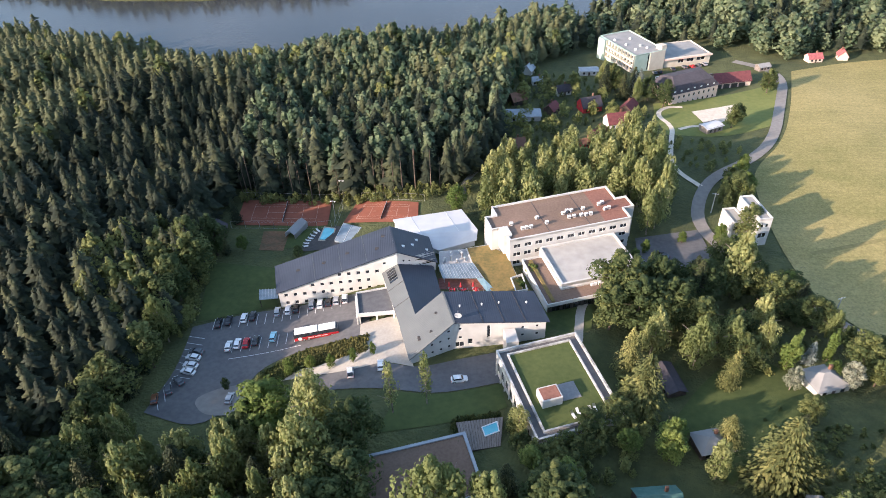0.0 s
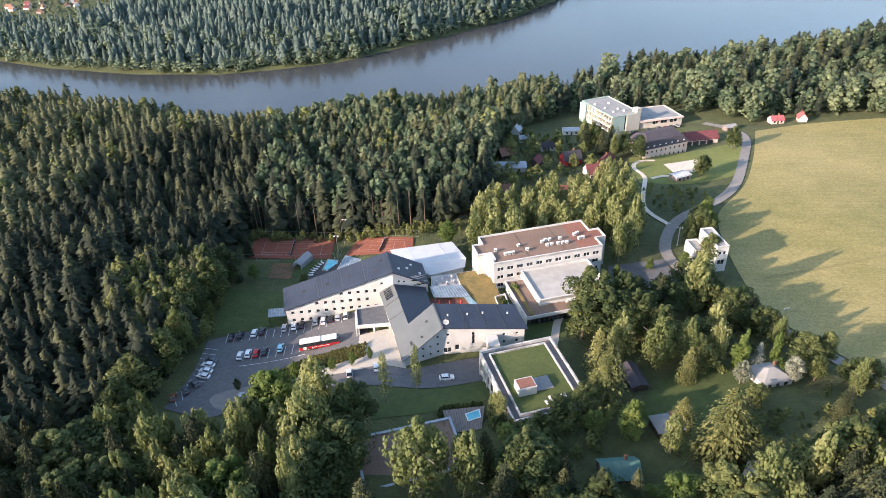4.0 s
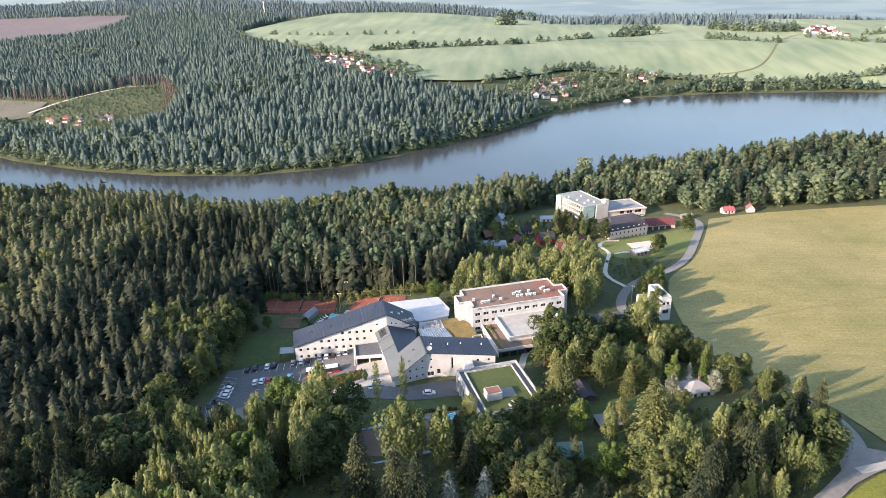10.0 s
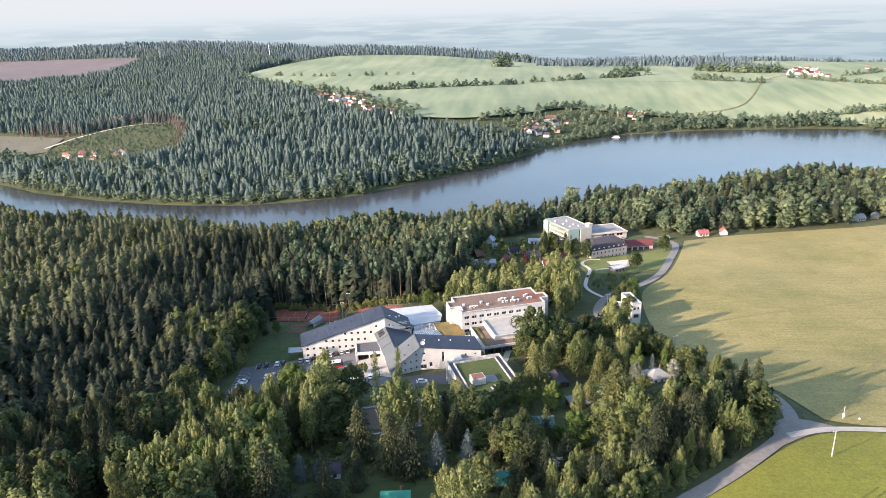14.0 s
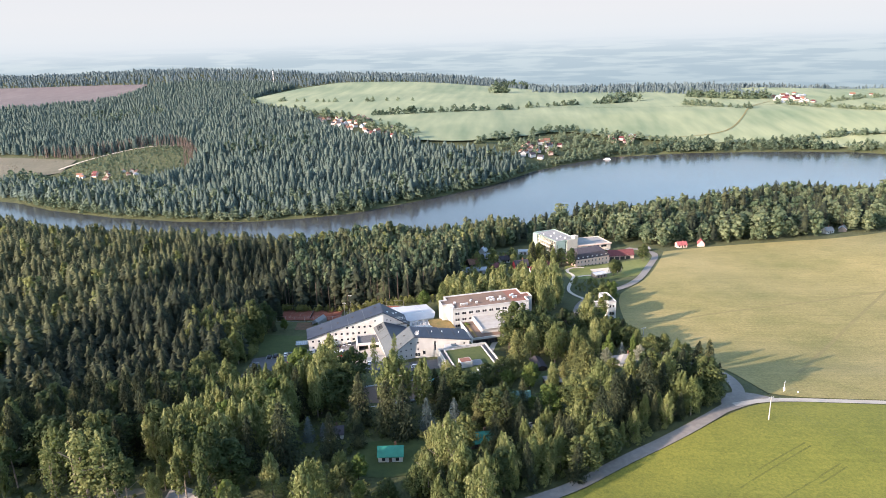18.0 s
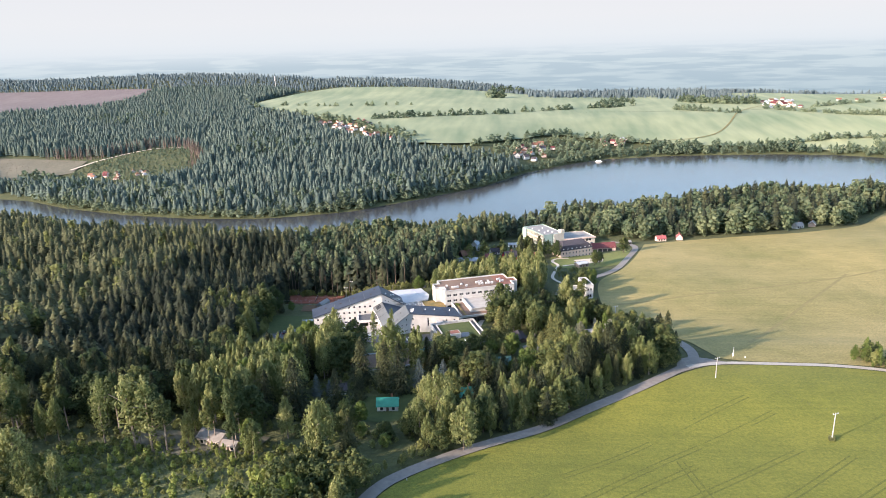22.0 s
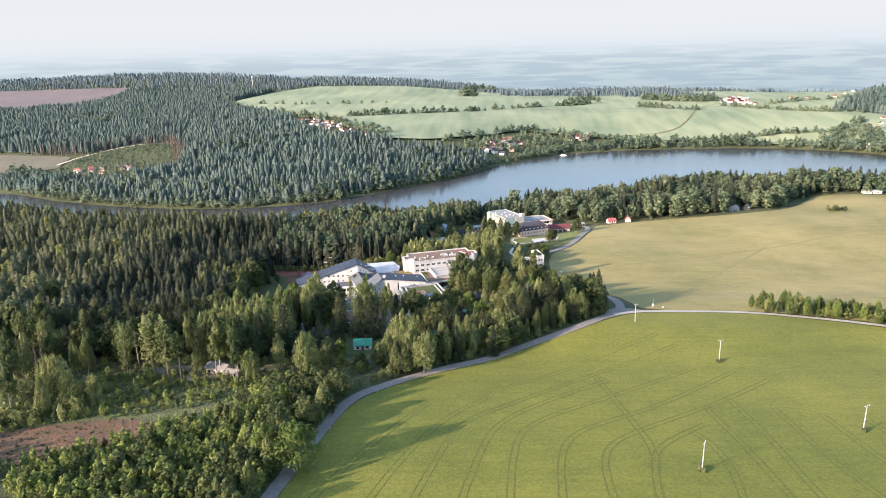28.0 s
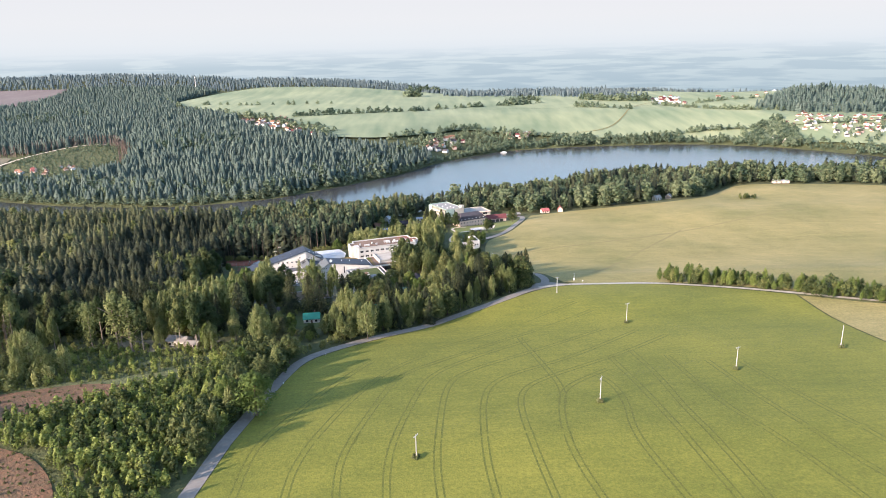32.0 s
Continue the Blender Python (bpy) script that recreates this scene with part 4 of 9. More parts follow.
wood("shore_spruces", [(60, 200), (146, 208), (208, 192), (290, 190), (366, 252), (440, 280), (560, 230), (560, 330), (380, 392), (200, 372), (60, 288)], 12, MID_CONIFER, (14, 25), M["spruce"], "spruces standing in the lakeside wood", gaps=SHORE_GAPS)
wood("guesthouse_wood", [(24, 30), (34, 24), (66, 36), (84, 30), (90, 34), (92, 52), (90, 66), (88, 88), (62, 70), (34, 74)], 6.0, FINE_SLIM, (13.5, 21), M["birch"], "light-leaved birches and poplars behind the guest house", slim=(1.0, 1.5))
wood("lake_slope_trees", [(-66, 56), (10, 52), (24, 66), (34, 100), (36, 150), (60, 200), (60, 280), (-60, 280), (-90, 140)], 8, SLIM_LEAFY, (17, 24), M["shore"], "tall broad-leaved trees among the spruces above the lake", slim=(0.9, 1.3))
wood("garden_trees", GARDENS, 13, MID_LEAFY, (6, 12), M["broad"], "garden trees and fruit trees between cottages", slim=(1.0, 1.4))
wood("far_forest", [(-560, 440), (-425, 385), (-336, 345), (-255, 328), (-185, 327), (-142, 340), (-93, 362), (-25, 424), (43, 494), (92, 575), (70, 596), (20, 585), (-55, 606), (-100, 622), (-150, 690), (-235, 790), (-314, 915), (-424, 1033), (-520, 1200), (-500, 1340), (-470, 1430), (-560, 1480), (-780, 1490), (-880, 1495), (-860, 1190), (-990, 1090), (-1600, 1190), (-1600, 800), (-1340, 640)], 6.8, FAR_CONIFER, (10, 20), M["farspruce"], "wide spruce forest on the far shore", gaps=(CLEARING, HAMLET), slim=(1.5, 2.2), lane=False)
SHORE = [(x, y) for x, y in zip(FAR_X, FAR_Y)]
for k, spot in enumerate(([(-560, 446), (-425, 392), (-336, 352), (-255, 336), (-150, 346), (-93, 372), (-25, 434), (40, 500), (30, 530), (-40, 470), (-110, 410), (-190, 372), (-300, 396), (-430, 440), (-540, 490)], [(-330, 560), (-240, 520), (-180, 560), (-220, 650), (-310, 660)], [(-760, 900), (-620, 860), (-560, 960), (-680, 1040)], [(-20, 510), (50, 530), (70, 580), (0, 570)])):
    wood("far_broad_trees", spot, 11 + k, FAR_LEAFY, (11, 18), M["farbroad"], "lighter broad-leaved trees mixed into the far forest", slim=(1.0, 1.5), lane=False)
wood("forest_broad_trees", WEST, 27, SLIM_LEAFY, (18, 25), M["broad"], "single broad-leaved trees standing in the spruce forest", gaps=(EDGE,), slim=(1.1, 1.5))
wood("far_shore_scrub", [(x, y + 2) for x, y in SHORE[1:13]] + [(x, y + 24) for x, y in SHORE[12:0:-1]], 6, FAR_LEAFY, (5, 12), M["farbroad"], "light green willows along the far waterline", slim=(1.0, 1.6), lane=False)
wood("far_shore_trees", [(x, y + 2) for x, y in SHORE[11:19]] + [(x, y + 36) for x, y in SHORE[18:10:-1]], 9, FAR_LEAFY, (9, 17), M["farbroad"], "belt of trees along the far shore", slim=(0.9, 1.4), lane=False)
RIDGE = [(-2200, 1560), (-1600, 1560), (-900, 1510), (-780, 1495), (-560, 1485), (-450, 1440), (-385, 1515), (-200, 1545), (-36, 1500), (150, 1430), (420, 1350), (620, 1300), (900, 1240), (1700, 1200)]
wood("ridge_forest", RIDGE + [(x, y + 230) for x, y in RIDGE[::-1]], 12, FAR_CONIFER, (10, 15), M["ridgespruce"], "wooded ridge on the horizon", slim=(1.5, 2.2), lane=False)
wood("town_trees", [(640, 620), (760, 560), (1000, 480), (1300, 420), (1300, 720), (1000, 720), (760, 690)], 19, FAR_LEAFY, (8, 13), M["farbroad"], "trees among the houses of the lakeside town", slim=(1.0, 1.4), lane=False)
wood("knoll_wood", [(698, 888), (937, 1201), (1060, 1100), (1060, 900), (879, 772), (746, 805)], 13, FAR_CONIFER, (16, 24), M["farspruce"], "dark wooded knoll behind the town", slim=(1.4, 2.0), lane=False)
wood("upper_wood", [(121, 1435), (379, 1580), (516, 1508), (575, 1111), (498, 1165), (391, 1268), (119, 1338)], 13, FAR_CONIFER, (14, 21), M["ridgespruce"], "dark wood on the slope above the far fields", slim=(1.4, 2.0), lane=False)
wood("town_edge_trees", [(597, 705), (668, 774), (700, 790), (690, 700), (660, 625), (604, 623)], 11, FAR_LEAFY, (10, 15), M["farbroad"], "trees between the town and the shore", slim=(1.0, 1.4), lane=False)
wood("village_trees", [(40, 600), (110, 625), (200, 700), (260, 730), (250, 770), (150, 770), (60, 690)], 15, FAR_LEAFY, (8, 15), M["farbroad"], "trees among the shore village", slim=(1.0, 1.4), lane=False)
wood("hamlet_trees", [(-215, 800), (-90, 640), (-60, 690), (-130, 800), (-200, 830)], 22, FAR_LEAFY, (8, 13), M["farbroad"], "trees among the hamlet houses", slim=(1.0, 1.4), lane=False)
wood("slope_brush", [(-690, 560), (-570, 478), (-508, 512), (-522, 566), (-590, 586), (-688, 606)], 6, FAR_LEAFY, (0.8, 2.6), M["brush"], "brown brushwood heaps over the felled slope", slim=(1.2, 2.2), lane=False, category="brushwood")
wood("clearing_saplings", CLEARING, 6.5, FAR_LEAFY, (2.5, 6), M["farbroad"], "young trees growing over the felled clearing", gaps=([(-700, 560), (-570, 470), (-500, 500), (-500, 592), (-590, 600), (-690, 625)],), slim=(1.0, 1.5), lane=False)


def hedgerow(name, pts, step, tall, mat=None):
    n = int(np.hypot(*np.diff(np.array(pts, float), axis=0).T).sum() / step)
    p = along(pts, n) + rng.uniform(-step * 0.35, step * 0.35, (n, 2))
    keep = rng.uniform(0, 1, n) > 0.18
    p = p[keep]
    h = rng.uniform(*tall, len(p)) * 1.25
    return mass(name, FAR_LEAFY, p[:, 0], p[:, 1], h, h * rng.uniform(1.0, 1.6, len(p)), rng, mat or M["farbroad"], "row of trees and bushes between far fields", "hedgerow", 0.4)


hedgerow("far_hedgerow", [(-163, 873), (-43, 907), (81, 965)], 6, (8, 14))
hedgerow("far_hedgerow_middle", [(98, 1000), (150, 1030), (203, 1065)], 7, (8, 13))
hedgerow("far_copse_middle", [(231, 1072), (280, 1085), (323, 1114)], 4, (9, 15))
hedgerow("far_hedgerow_right", [(392, 1031), (440, 1000), (489, 965)], 5, (8, 13))
hedgerow("far_hedgerow_upper", [(-433, 1145), (-280, 1095), (-136, 1116)], 14, (7, 12))
hedgerow("far_copse_upper", [(24, 1302), (40, 1306), (58, 1308)], 4, (14, 20))
hedgerow("far_wood_edge", [(430, 1171), (492, 1116), (561, 1091)], 4, (12, 18))
hedgerow("village_hedge", [(547, 1025), (637, 906), (763, 832)], 6, (8, 13))
hedgerow("far_meadow_border", [(20, 650), (70, 705), (143, 795), (250, 762), (420, 730), (560, 760)], 9, (7, 12))
hedgerow("town_meadow_border", [(545, 765), (650, 735), (760, 700), (1000, 715)], 11, (8, 13))
hedgerow("upper_meadow_border", [(640, 1015), (760, 1035), (900, 1055)], 11, (7, 12))
hedgerow("forest_meadow_border", [(-70, 630), (-140, 735), (-230, 860), (-310, 948), (-385, 962), (-508, 1175)], 9, (8, 15))
hedgerow("far_copse", [(30, 1480), (70, 1500), (110, 1490)], 7, (14, 20))
hedgerow("far_copse_right", [(270, 1180), (330, 1190)], 6, (8, 14))

FOREST_RIM = [(-590, 592), (-528, 584), (-504, 588), (-481, 612), (-450, 629), (-391, 622), (-338, 540), (-330, 500)]


def rim_trunks():
    """Bare brown trunks where the felled edge opens the far forest."""
    p = along(FOREST_RIM, 190) + rng.uniform(-6, 6, (190, 2))
    v, f = stem(5, 0.016, 1.0)
    tris = np.array([t for q in f for t in ((q[0], q[1], q[2]), (q[0], q[2], q[3]))])
    h = rng.uniform(13, 19, 190)
    mass("bare_trunks", [(np.array(v), tris)], p[:, 0], p[:, 1], h, h * 1.7, rng, M["rimbark"], "row of bare brown trunks along the felled edge", "forest edge")


rim_trunks()


def edge_trunks():
    """Sunlit bare trunks where the forest stands open to the courts and the felled slope."""
    v, f = stem(9, 0.011, 0.95)
    tris = np.array([t for q in f for t in ((q[0], q[1], q[2]), (q[0], q[2], q[3]))])
    for name, line, n in (("edge_trunks", [(-66, 49), (-30, 48), (8, 45), (20, 55)], 34), ("slope_trunks", [(-128, -150), (-104, -160), (-84, -172)], 26)):
        p = along(line, n) + rng.uniform(-2.5, 2.5, (n, 2))
        h = rng.uniform(13, 19, n)
        mass(name, [(np.array(v), tris)], p[:, 0], p[:, 1], h, h * 1.2, rng, M["bark"], "row of bare trunks at the forest edge", "forest edge")


edge_trunks()


# == backdrop of far haze ==
def haze_backdrop():
    """A plain far ring: hazy plain below the horizon, milky sky above it."""
    m = bpy.data.materials.new("hazy_distance")
    m.use_nodes = True
    nt = m.node_tree
    nt.nodes.remove(nt.nodes["Principled BSDF"])
    geo, sep = nt.nodes.new("ShaderNodeNewGeometry"), nt.nodes.new("ShaderNodeSeparateXYZ")
    nt.links.new(geo.outputs["Position"], sep.inputs[0])
    mp = nt.nodes.new("ShaderNodeMapping")
    mp.inputs["Scale"].default_value = (0.0016, 0.0016, 0.021)
    nt.links.new(geo.outputs["Position"], mp.inputs["Vector"])
    noise_tex = nt.nodes.new("ShaderNodeTexNoise")
    noise_tex.inputs["Scale"].default_value, noise_tex.inputs["Detail"].default_value = 2.0, 8.0
    nt.links.new(mp.outputs["Vector"], noise_tex.inputs["Vector"])
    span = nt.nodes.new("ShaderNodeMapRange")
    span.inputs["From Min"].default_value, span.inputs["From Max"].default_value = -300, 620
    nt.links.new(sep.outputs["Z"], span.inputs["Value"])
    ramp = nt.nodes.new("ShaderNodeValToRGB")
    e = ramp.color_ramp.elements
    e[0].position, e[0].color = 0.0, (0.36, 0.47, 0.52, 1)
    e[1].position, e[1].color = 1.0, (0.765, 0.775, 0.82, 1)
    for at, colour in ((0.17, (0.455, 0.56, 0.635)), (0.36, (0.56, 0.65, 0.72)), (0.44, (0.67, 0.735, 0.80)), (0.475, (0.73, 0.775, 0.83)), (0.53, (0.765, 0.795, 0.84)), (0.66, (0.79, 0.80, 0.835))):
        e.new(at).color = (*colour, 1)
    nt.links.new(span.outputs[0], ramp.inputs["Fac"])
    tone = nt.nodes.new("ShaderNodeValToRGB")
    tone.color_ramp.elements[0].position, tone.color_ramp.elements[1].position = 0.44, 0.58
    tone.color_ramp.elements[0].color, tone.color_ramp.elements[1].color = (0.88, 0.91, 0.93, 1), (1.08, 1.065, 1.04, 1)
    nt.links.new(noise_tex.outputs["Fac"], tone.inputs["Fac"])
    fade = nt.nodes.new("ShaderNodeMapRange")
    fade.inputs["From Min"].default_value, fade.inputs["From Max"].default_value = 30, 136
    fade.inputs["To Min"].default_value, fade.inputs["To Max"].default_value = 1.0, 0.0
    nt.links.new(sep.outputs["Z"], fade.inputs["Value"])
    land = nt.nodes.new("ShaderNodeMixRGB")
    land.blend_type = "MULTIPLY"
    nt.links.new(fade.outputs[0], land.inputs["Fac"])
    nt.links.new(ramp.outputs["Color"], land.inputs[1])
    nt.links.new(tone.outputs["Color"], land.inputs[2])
    # the ring glows by itself; haze and sky brightness are in its colours
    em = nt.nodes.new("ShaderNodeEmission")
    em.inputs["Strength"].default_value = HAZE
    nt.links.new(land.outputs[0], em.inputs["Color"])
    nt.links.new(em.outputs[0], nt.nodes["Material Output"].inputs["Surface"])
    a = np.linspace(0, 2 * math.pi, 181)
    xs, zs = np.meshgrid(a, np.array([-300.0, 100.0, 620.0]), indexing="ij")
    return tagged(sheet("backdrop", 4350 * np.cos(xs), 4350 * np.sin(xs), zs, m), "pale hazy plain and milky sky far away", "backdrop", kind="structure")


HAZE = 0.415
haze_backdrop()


# == building helpers ==
WINDOWS = {}


def window(parent, p, ang, w, h, frame_mat=None, label=""):
    """One window at its middle place p, facing outwards at the turn ang: a frame with a pane set in it."""
    frame_mat = frame_mat or M["paint"]
    key = (round(w, 2), round(h, 2), frame_mat.name)
    if key not in WINDOWS:
        bm = bmesh.new()
        t = 0.09
        for x0, x1, z0, z1 in ((-w / 2, w / 2, -h / 2, -h / 2 + t), (-w / 2, w / 2, h / 2 - t, h / 2), (-w / 2, -w / 2 + t, -h / 2, h / 2), (w / 2 - t, w / 2, -h / 2, h / 2)):
            box(bm, x0, x1, -0.04, 0.08, z0, z1)
        if w > 1.3:
            box(bm, -t / 2, t / 2, -0.04, 0.08, -h / 2, h / 2)
        fm = bpy.data.meshes.new("window")
        bm.to_mesh(fm)
        bm.free()
        fm.materials.append(frame_mat)
        bm = box(bmesh.new(), -w / 2, w / 2, 0.01, 0.04, -h / 2, h / 2)
        pm = bpy.data.meshes.new("pane")
        bm.to_mesh(pm)
        bm.free()
        pm.materials.append(M["glass"])
        WINDOWS[key] = fm, pm
    fm, pm = WINDOWS[key]
    ob = hold(new("window", fm), parent)
    ob.location = Vector(p) - base_of(parent)
    ob.rotation_euler = (0, 0, ang)
    hold(new("pane", pm), ob)
    return tagged(ob, label)


def facade(parent, p0, p1, zb, top, holes, mat, name="wall", depth=0.22, frame_mat=None):
    """A wall seen from outside with p0 at its left end; holes are (from, to, sill, head) along it. Each hole gets a window."""
    p0, p1 = np.array(p0, float), np.array(p1, float)
    long = float(np.hypot(*(p1 - p0)))
    d = (p1 - p0) / long
    out = np.array([d[1], -d[0]])
    ang = math.atan2(d[1], d[0])
    topf = top if callable(top) else (lambda s: top)
    xs = sorted({0.0, long, *(round(v, 3) for h in holes for v in h[:2])})
    zs = sorted({zb, *(round(v, 3) for h in holes for v in h[2:])})
    verts, faces, known = [], [], {}

    def at(s, z, back=0.0):
        q = p0 + d * s - out * back
        key = (round(s, 2), round(z, 2), back)
        if key not in known:
            known[key] = len(verts)
            verts.append((q[0], q[1], z))
        return known[key]

    for s0, s1 in zip(xs[:-1], xs[1:]):
        mid = (s0 + s1) / 2
        for i, z0 in enumerate(zs):
            z1 = zs[i + 1] if i + 1 < len(zs) else None
            if z0 >= max(topf(s0), topf(s1)) - 0.01:
                continue
            t0, t1 = (topf(s0), topf(s1)) if z1 is None else (min(z1, topf(s0)), min(z1, topf(s1)))
            if z1 is not None and any(h[0] - 0.01 < mid < h[1] + 0.01 and h[2] - 0.01 < (z0 + z1) / 2 < h[3] + 0.01 for h in holes):
                continue
            faces.append((at(s0, z0), at(s1, z0), at(s1, max(t1, z0)), at(s0, max(t0, z0))))
    for a, b, lo, hi in holes:
        f = [at(a, lo), at(b, lo), at(b, hi), at(a, hi)]
        k = [at(a, lo, depth), at(b, lo, depth), at(b, hi, depth), at(a, hi, depth)]
        faces += [(f[i], f[(i + 1) % 4], k[(i + 1) % 4], k[i]) for i in range(4)]
    wall = solid(name, verts, faces, mat, parent)
    for a, b, lo, hi in holes:
        q = p0 + d * (a + b) / 2 - out * (depth - 0.08)
        window(parent, (q[0], q[1], (lo + hi) / 2), ang, b - a - 0.02, hi - lo - 0.02, frame_mat)
    return wall


def rows_of(s0, s1, n, w, sills, h):
    """Evenly spread holes: n across, one row for each sill."""
    return [(s0 + (s1 - s0) * (i + 0.5) / n - w / 2, s0 + (s1 - s0) * (i + 0.5) / n + w / 2, z, z + h) for z in sills for i in range(n)]


def frame2(o, ang):
    """A plan frame: along and across from o at the turn ang."""
    c, s = math.cos(ang), math.sin(ang)
    return lambda u, v: (o[0] + u * c - v * s, o[1] + u * s + v * c)


def ring_wall(parent, pts, z0, z1, thick, mat, name="parapet"):
    """A parapet round a flat roof, one piece for each side; pts anticlockwise."""
    n = len(pts)
    c = np.array(pts, float)
    d = np.roll(c, -1, 0) - c
    d /= np.hypot(*d.T)[:, None]
    inn = np.stack([-d[:, 1], d[:, 0]], -1)
    ins = []
    for i in range(n):
        a, b = inn[i - 1], inn[i]
        den = 1 + a @ b
        ins.append(c[i] + (a + b) / den * thick)
    for i in range(n):
        j = (i + 1) % n
        prism(name, [tuple(c[i]), tuple(c[j]), tuple(ins[j]), tuple(ins[i])], z0, z1, mat, parent)


# == the hotel: three wings with folded sheet roofs ==
def north_wing():
    r = root("hotel_wing", -10, -6, -4, "white hotel wing under a long folded blue-grey roof", "hotel")
    a, d, e = np.array((-32.0, -17.6)), np.array((3.6, -10.6)), np.array((14.6, -4.4))
    back = np.array((-3.9, 12.3))
    zl, za, zr, zb = 0.9, 12.2, 3.6, -7.0
    ad = float(np.hypot(*(d - a)))
    de = float(np.hypot(*(e - d)))
    inn = 0.55
    A, D, E = a + (d - a) / ad * 0.5 + back * 0.05, d + back * 0.05, e - (e - d) / de * 0.5 + back * 0.05
    slope = lambda s: zl + (za - zl) * s / ad - 0.25
    holes = rows_of(0.8, 31.0, 11, 1.2, [-4.4], 1.25) + rows_of(0.8, 31.0, 11, 1.2, [-1.4], 1.25) + rows_of(0.8, 31.0, 11, 1.2, [1.6], 1.25)[:10] + rows_of(0.8, 31.0, 11, 1.2, [4.6], 1.25) + [(31.5, 32.5, 7.3, 8.3)]
    facade(r, A, D, zb, slope, [h for h in holes if h[3] < slope(h[0]) - 0.35], M["white"])
    facade(r, D, E, zb, lambda s: za + (zr - za) * s / de - 0.25, [(1.6, 2.4, 7.2, 8.1), (3.4, 4.2, 6.6, 7.4), (1.6, 2.6, 3.6, 4.8), (4.4, 5.4, 3.2, 4.4)], M["white"])
    Ab, Db, Eb = A + back * 0.9, D + back * 0.9, E + back * 0.9
    facade(r, Ab, A, zb, zl - 0.25, rows_of(0.8, 10.2, 3, 0.95, [-4.6, -1.9], 1.1), M["white"], "end_wall")
    facade(r, E, Eb, zb, zr - 0.25, rows_of(0.8, 10.2, 3, 0.95, [0.8], 1.1), M["white"], "end_wall")
    facade(r, Db, Ab, zb, lambda s: za + (zl - za) * s / ad - 0.25, [], M["white"], "back_wall")
    facade(r, Eb, Db, zb, lambda s: zr + (za - zr) * s / de - 0.25, [], M["white"], "back_wall")
    at = lambda p, z: (p[0], p[1], z)
    slab("roof", [at(a, zl), at(d, za), at(d + back, za), at(a + back, zl)], 0.32, M["metal"], r)
    slab("roof", [at(d, za), at(e, zr), at(e + back, zr), at(d + back, za)], 0.32, M["metal"], r)
    bar("ridge_cap", at(d + back * 0.0, za + 0.06), at(d + back, za + 0.06), 0.5, M["metal"], r, 0.12)
    for k in (0.33, 0.55, 0.76):
        p = a + (d - a) * k
        z = zl + (za - zl) * k
        bar("expansion_joint", at(p + back * 0.01, z + 0.05), at(p + back * 0.99, z + 0.05), 0.16, M["metal2"], r, 0.1)
    for k, q in ((0.2, 0.55), (0.42, 0.5), (0.62, 0.55), (0.86, 0.35), (0.93, 0.72)):
        p = a + (d - a) * k + back * q
        bm = box(bmesh.new(), -0.55, 0.55, -0.45, 0.45, -0.3, 0.22, 0.04)
        sk = part("roof_light", bm, M["blackband"], r)
        sk.location = Vector(at(p, zl + (za - zl) * k)) - base_of(r)
    for k, q in ((0.2, 0.3), (0.45, 0.45), (0.6, 0.7), (0.8, 0.4)):
        p = d + (e - d) * k + back * q
        sk = part("roof_light", box(bmesh.new(), -0.5, 0.5, -0.4, 0.4, -0.3, 0.2, 0.04), M["paint"], r)
        sk.location = Vector(at(p, za + (zr - za) * k)) - base_of(r)
    g = slab("porch_roof", [(-38.0, -17.2, -2.2), (-32.4, -16.2, -2.2), (-33.4, -12.2, -2.0), (-39.0, -13.0, -2.0)], 0.15, M["canopy"], r)
    for i in range(7):
        x = -38.0 + 0.9 * i
        bar("canopy_rib", (x, -17.0 + 0.17 * i, -2.1), (x - 1.0, -13.0 + 0.15 * i, -1.9), 0.05, M["steel"], r)
    for x, y in ((-37.8, -17.0), (-38.8, -13.2)):
        bar("post", (x, y, -7), (x, y, -2.2), 0.18, M["darkwood"], r)
    return r


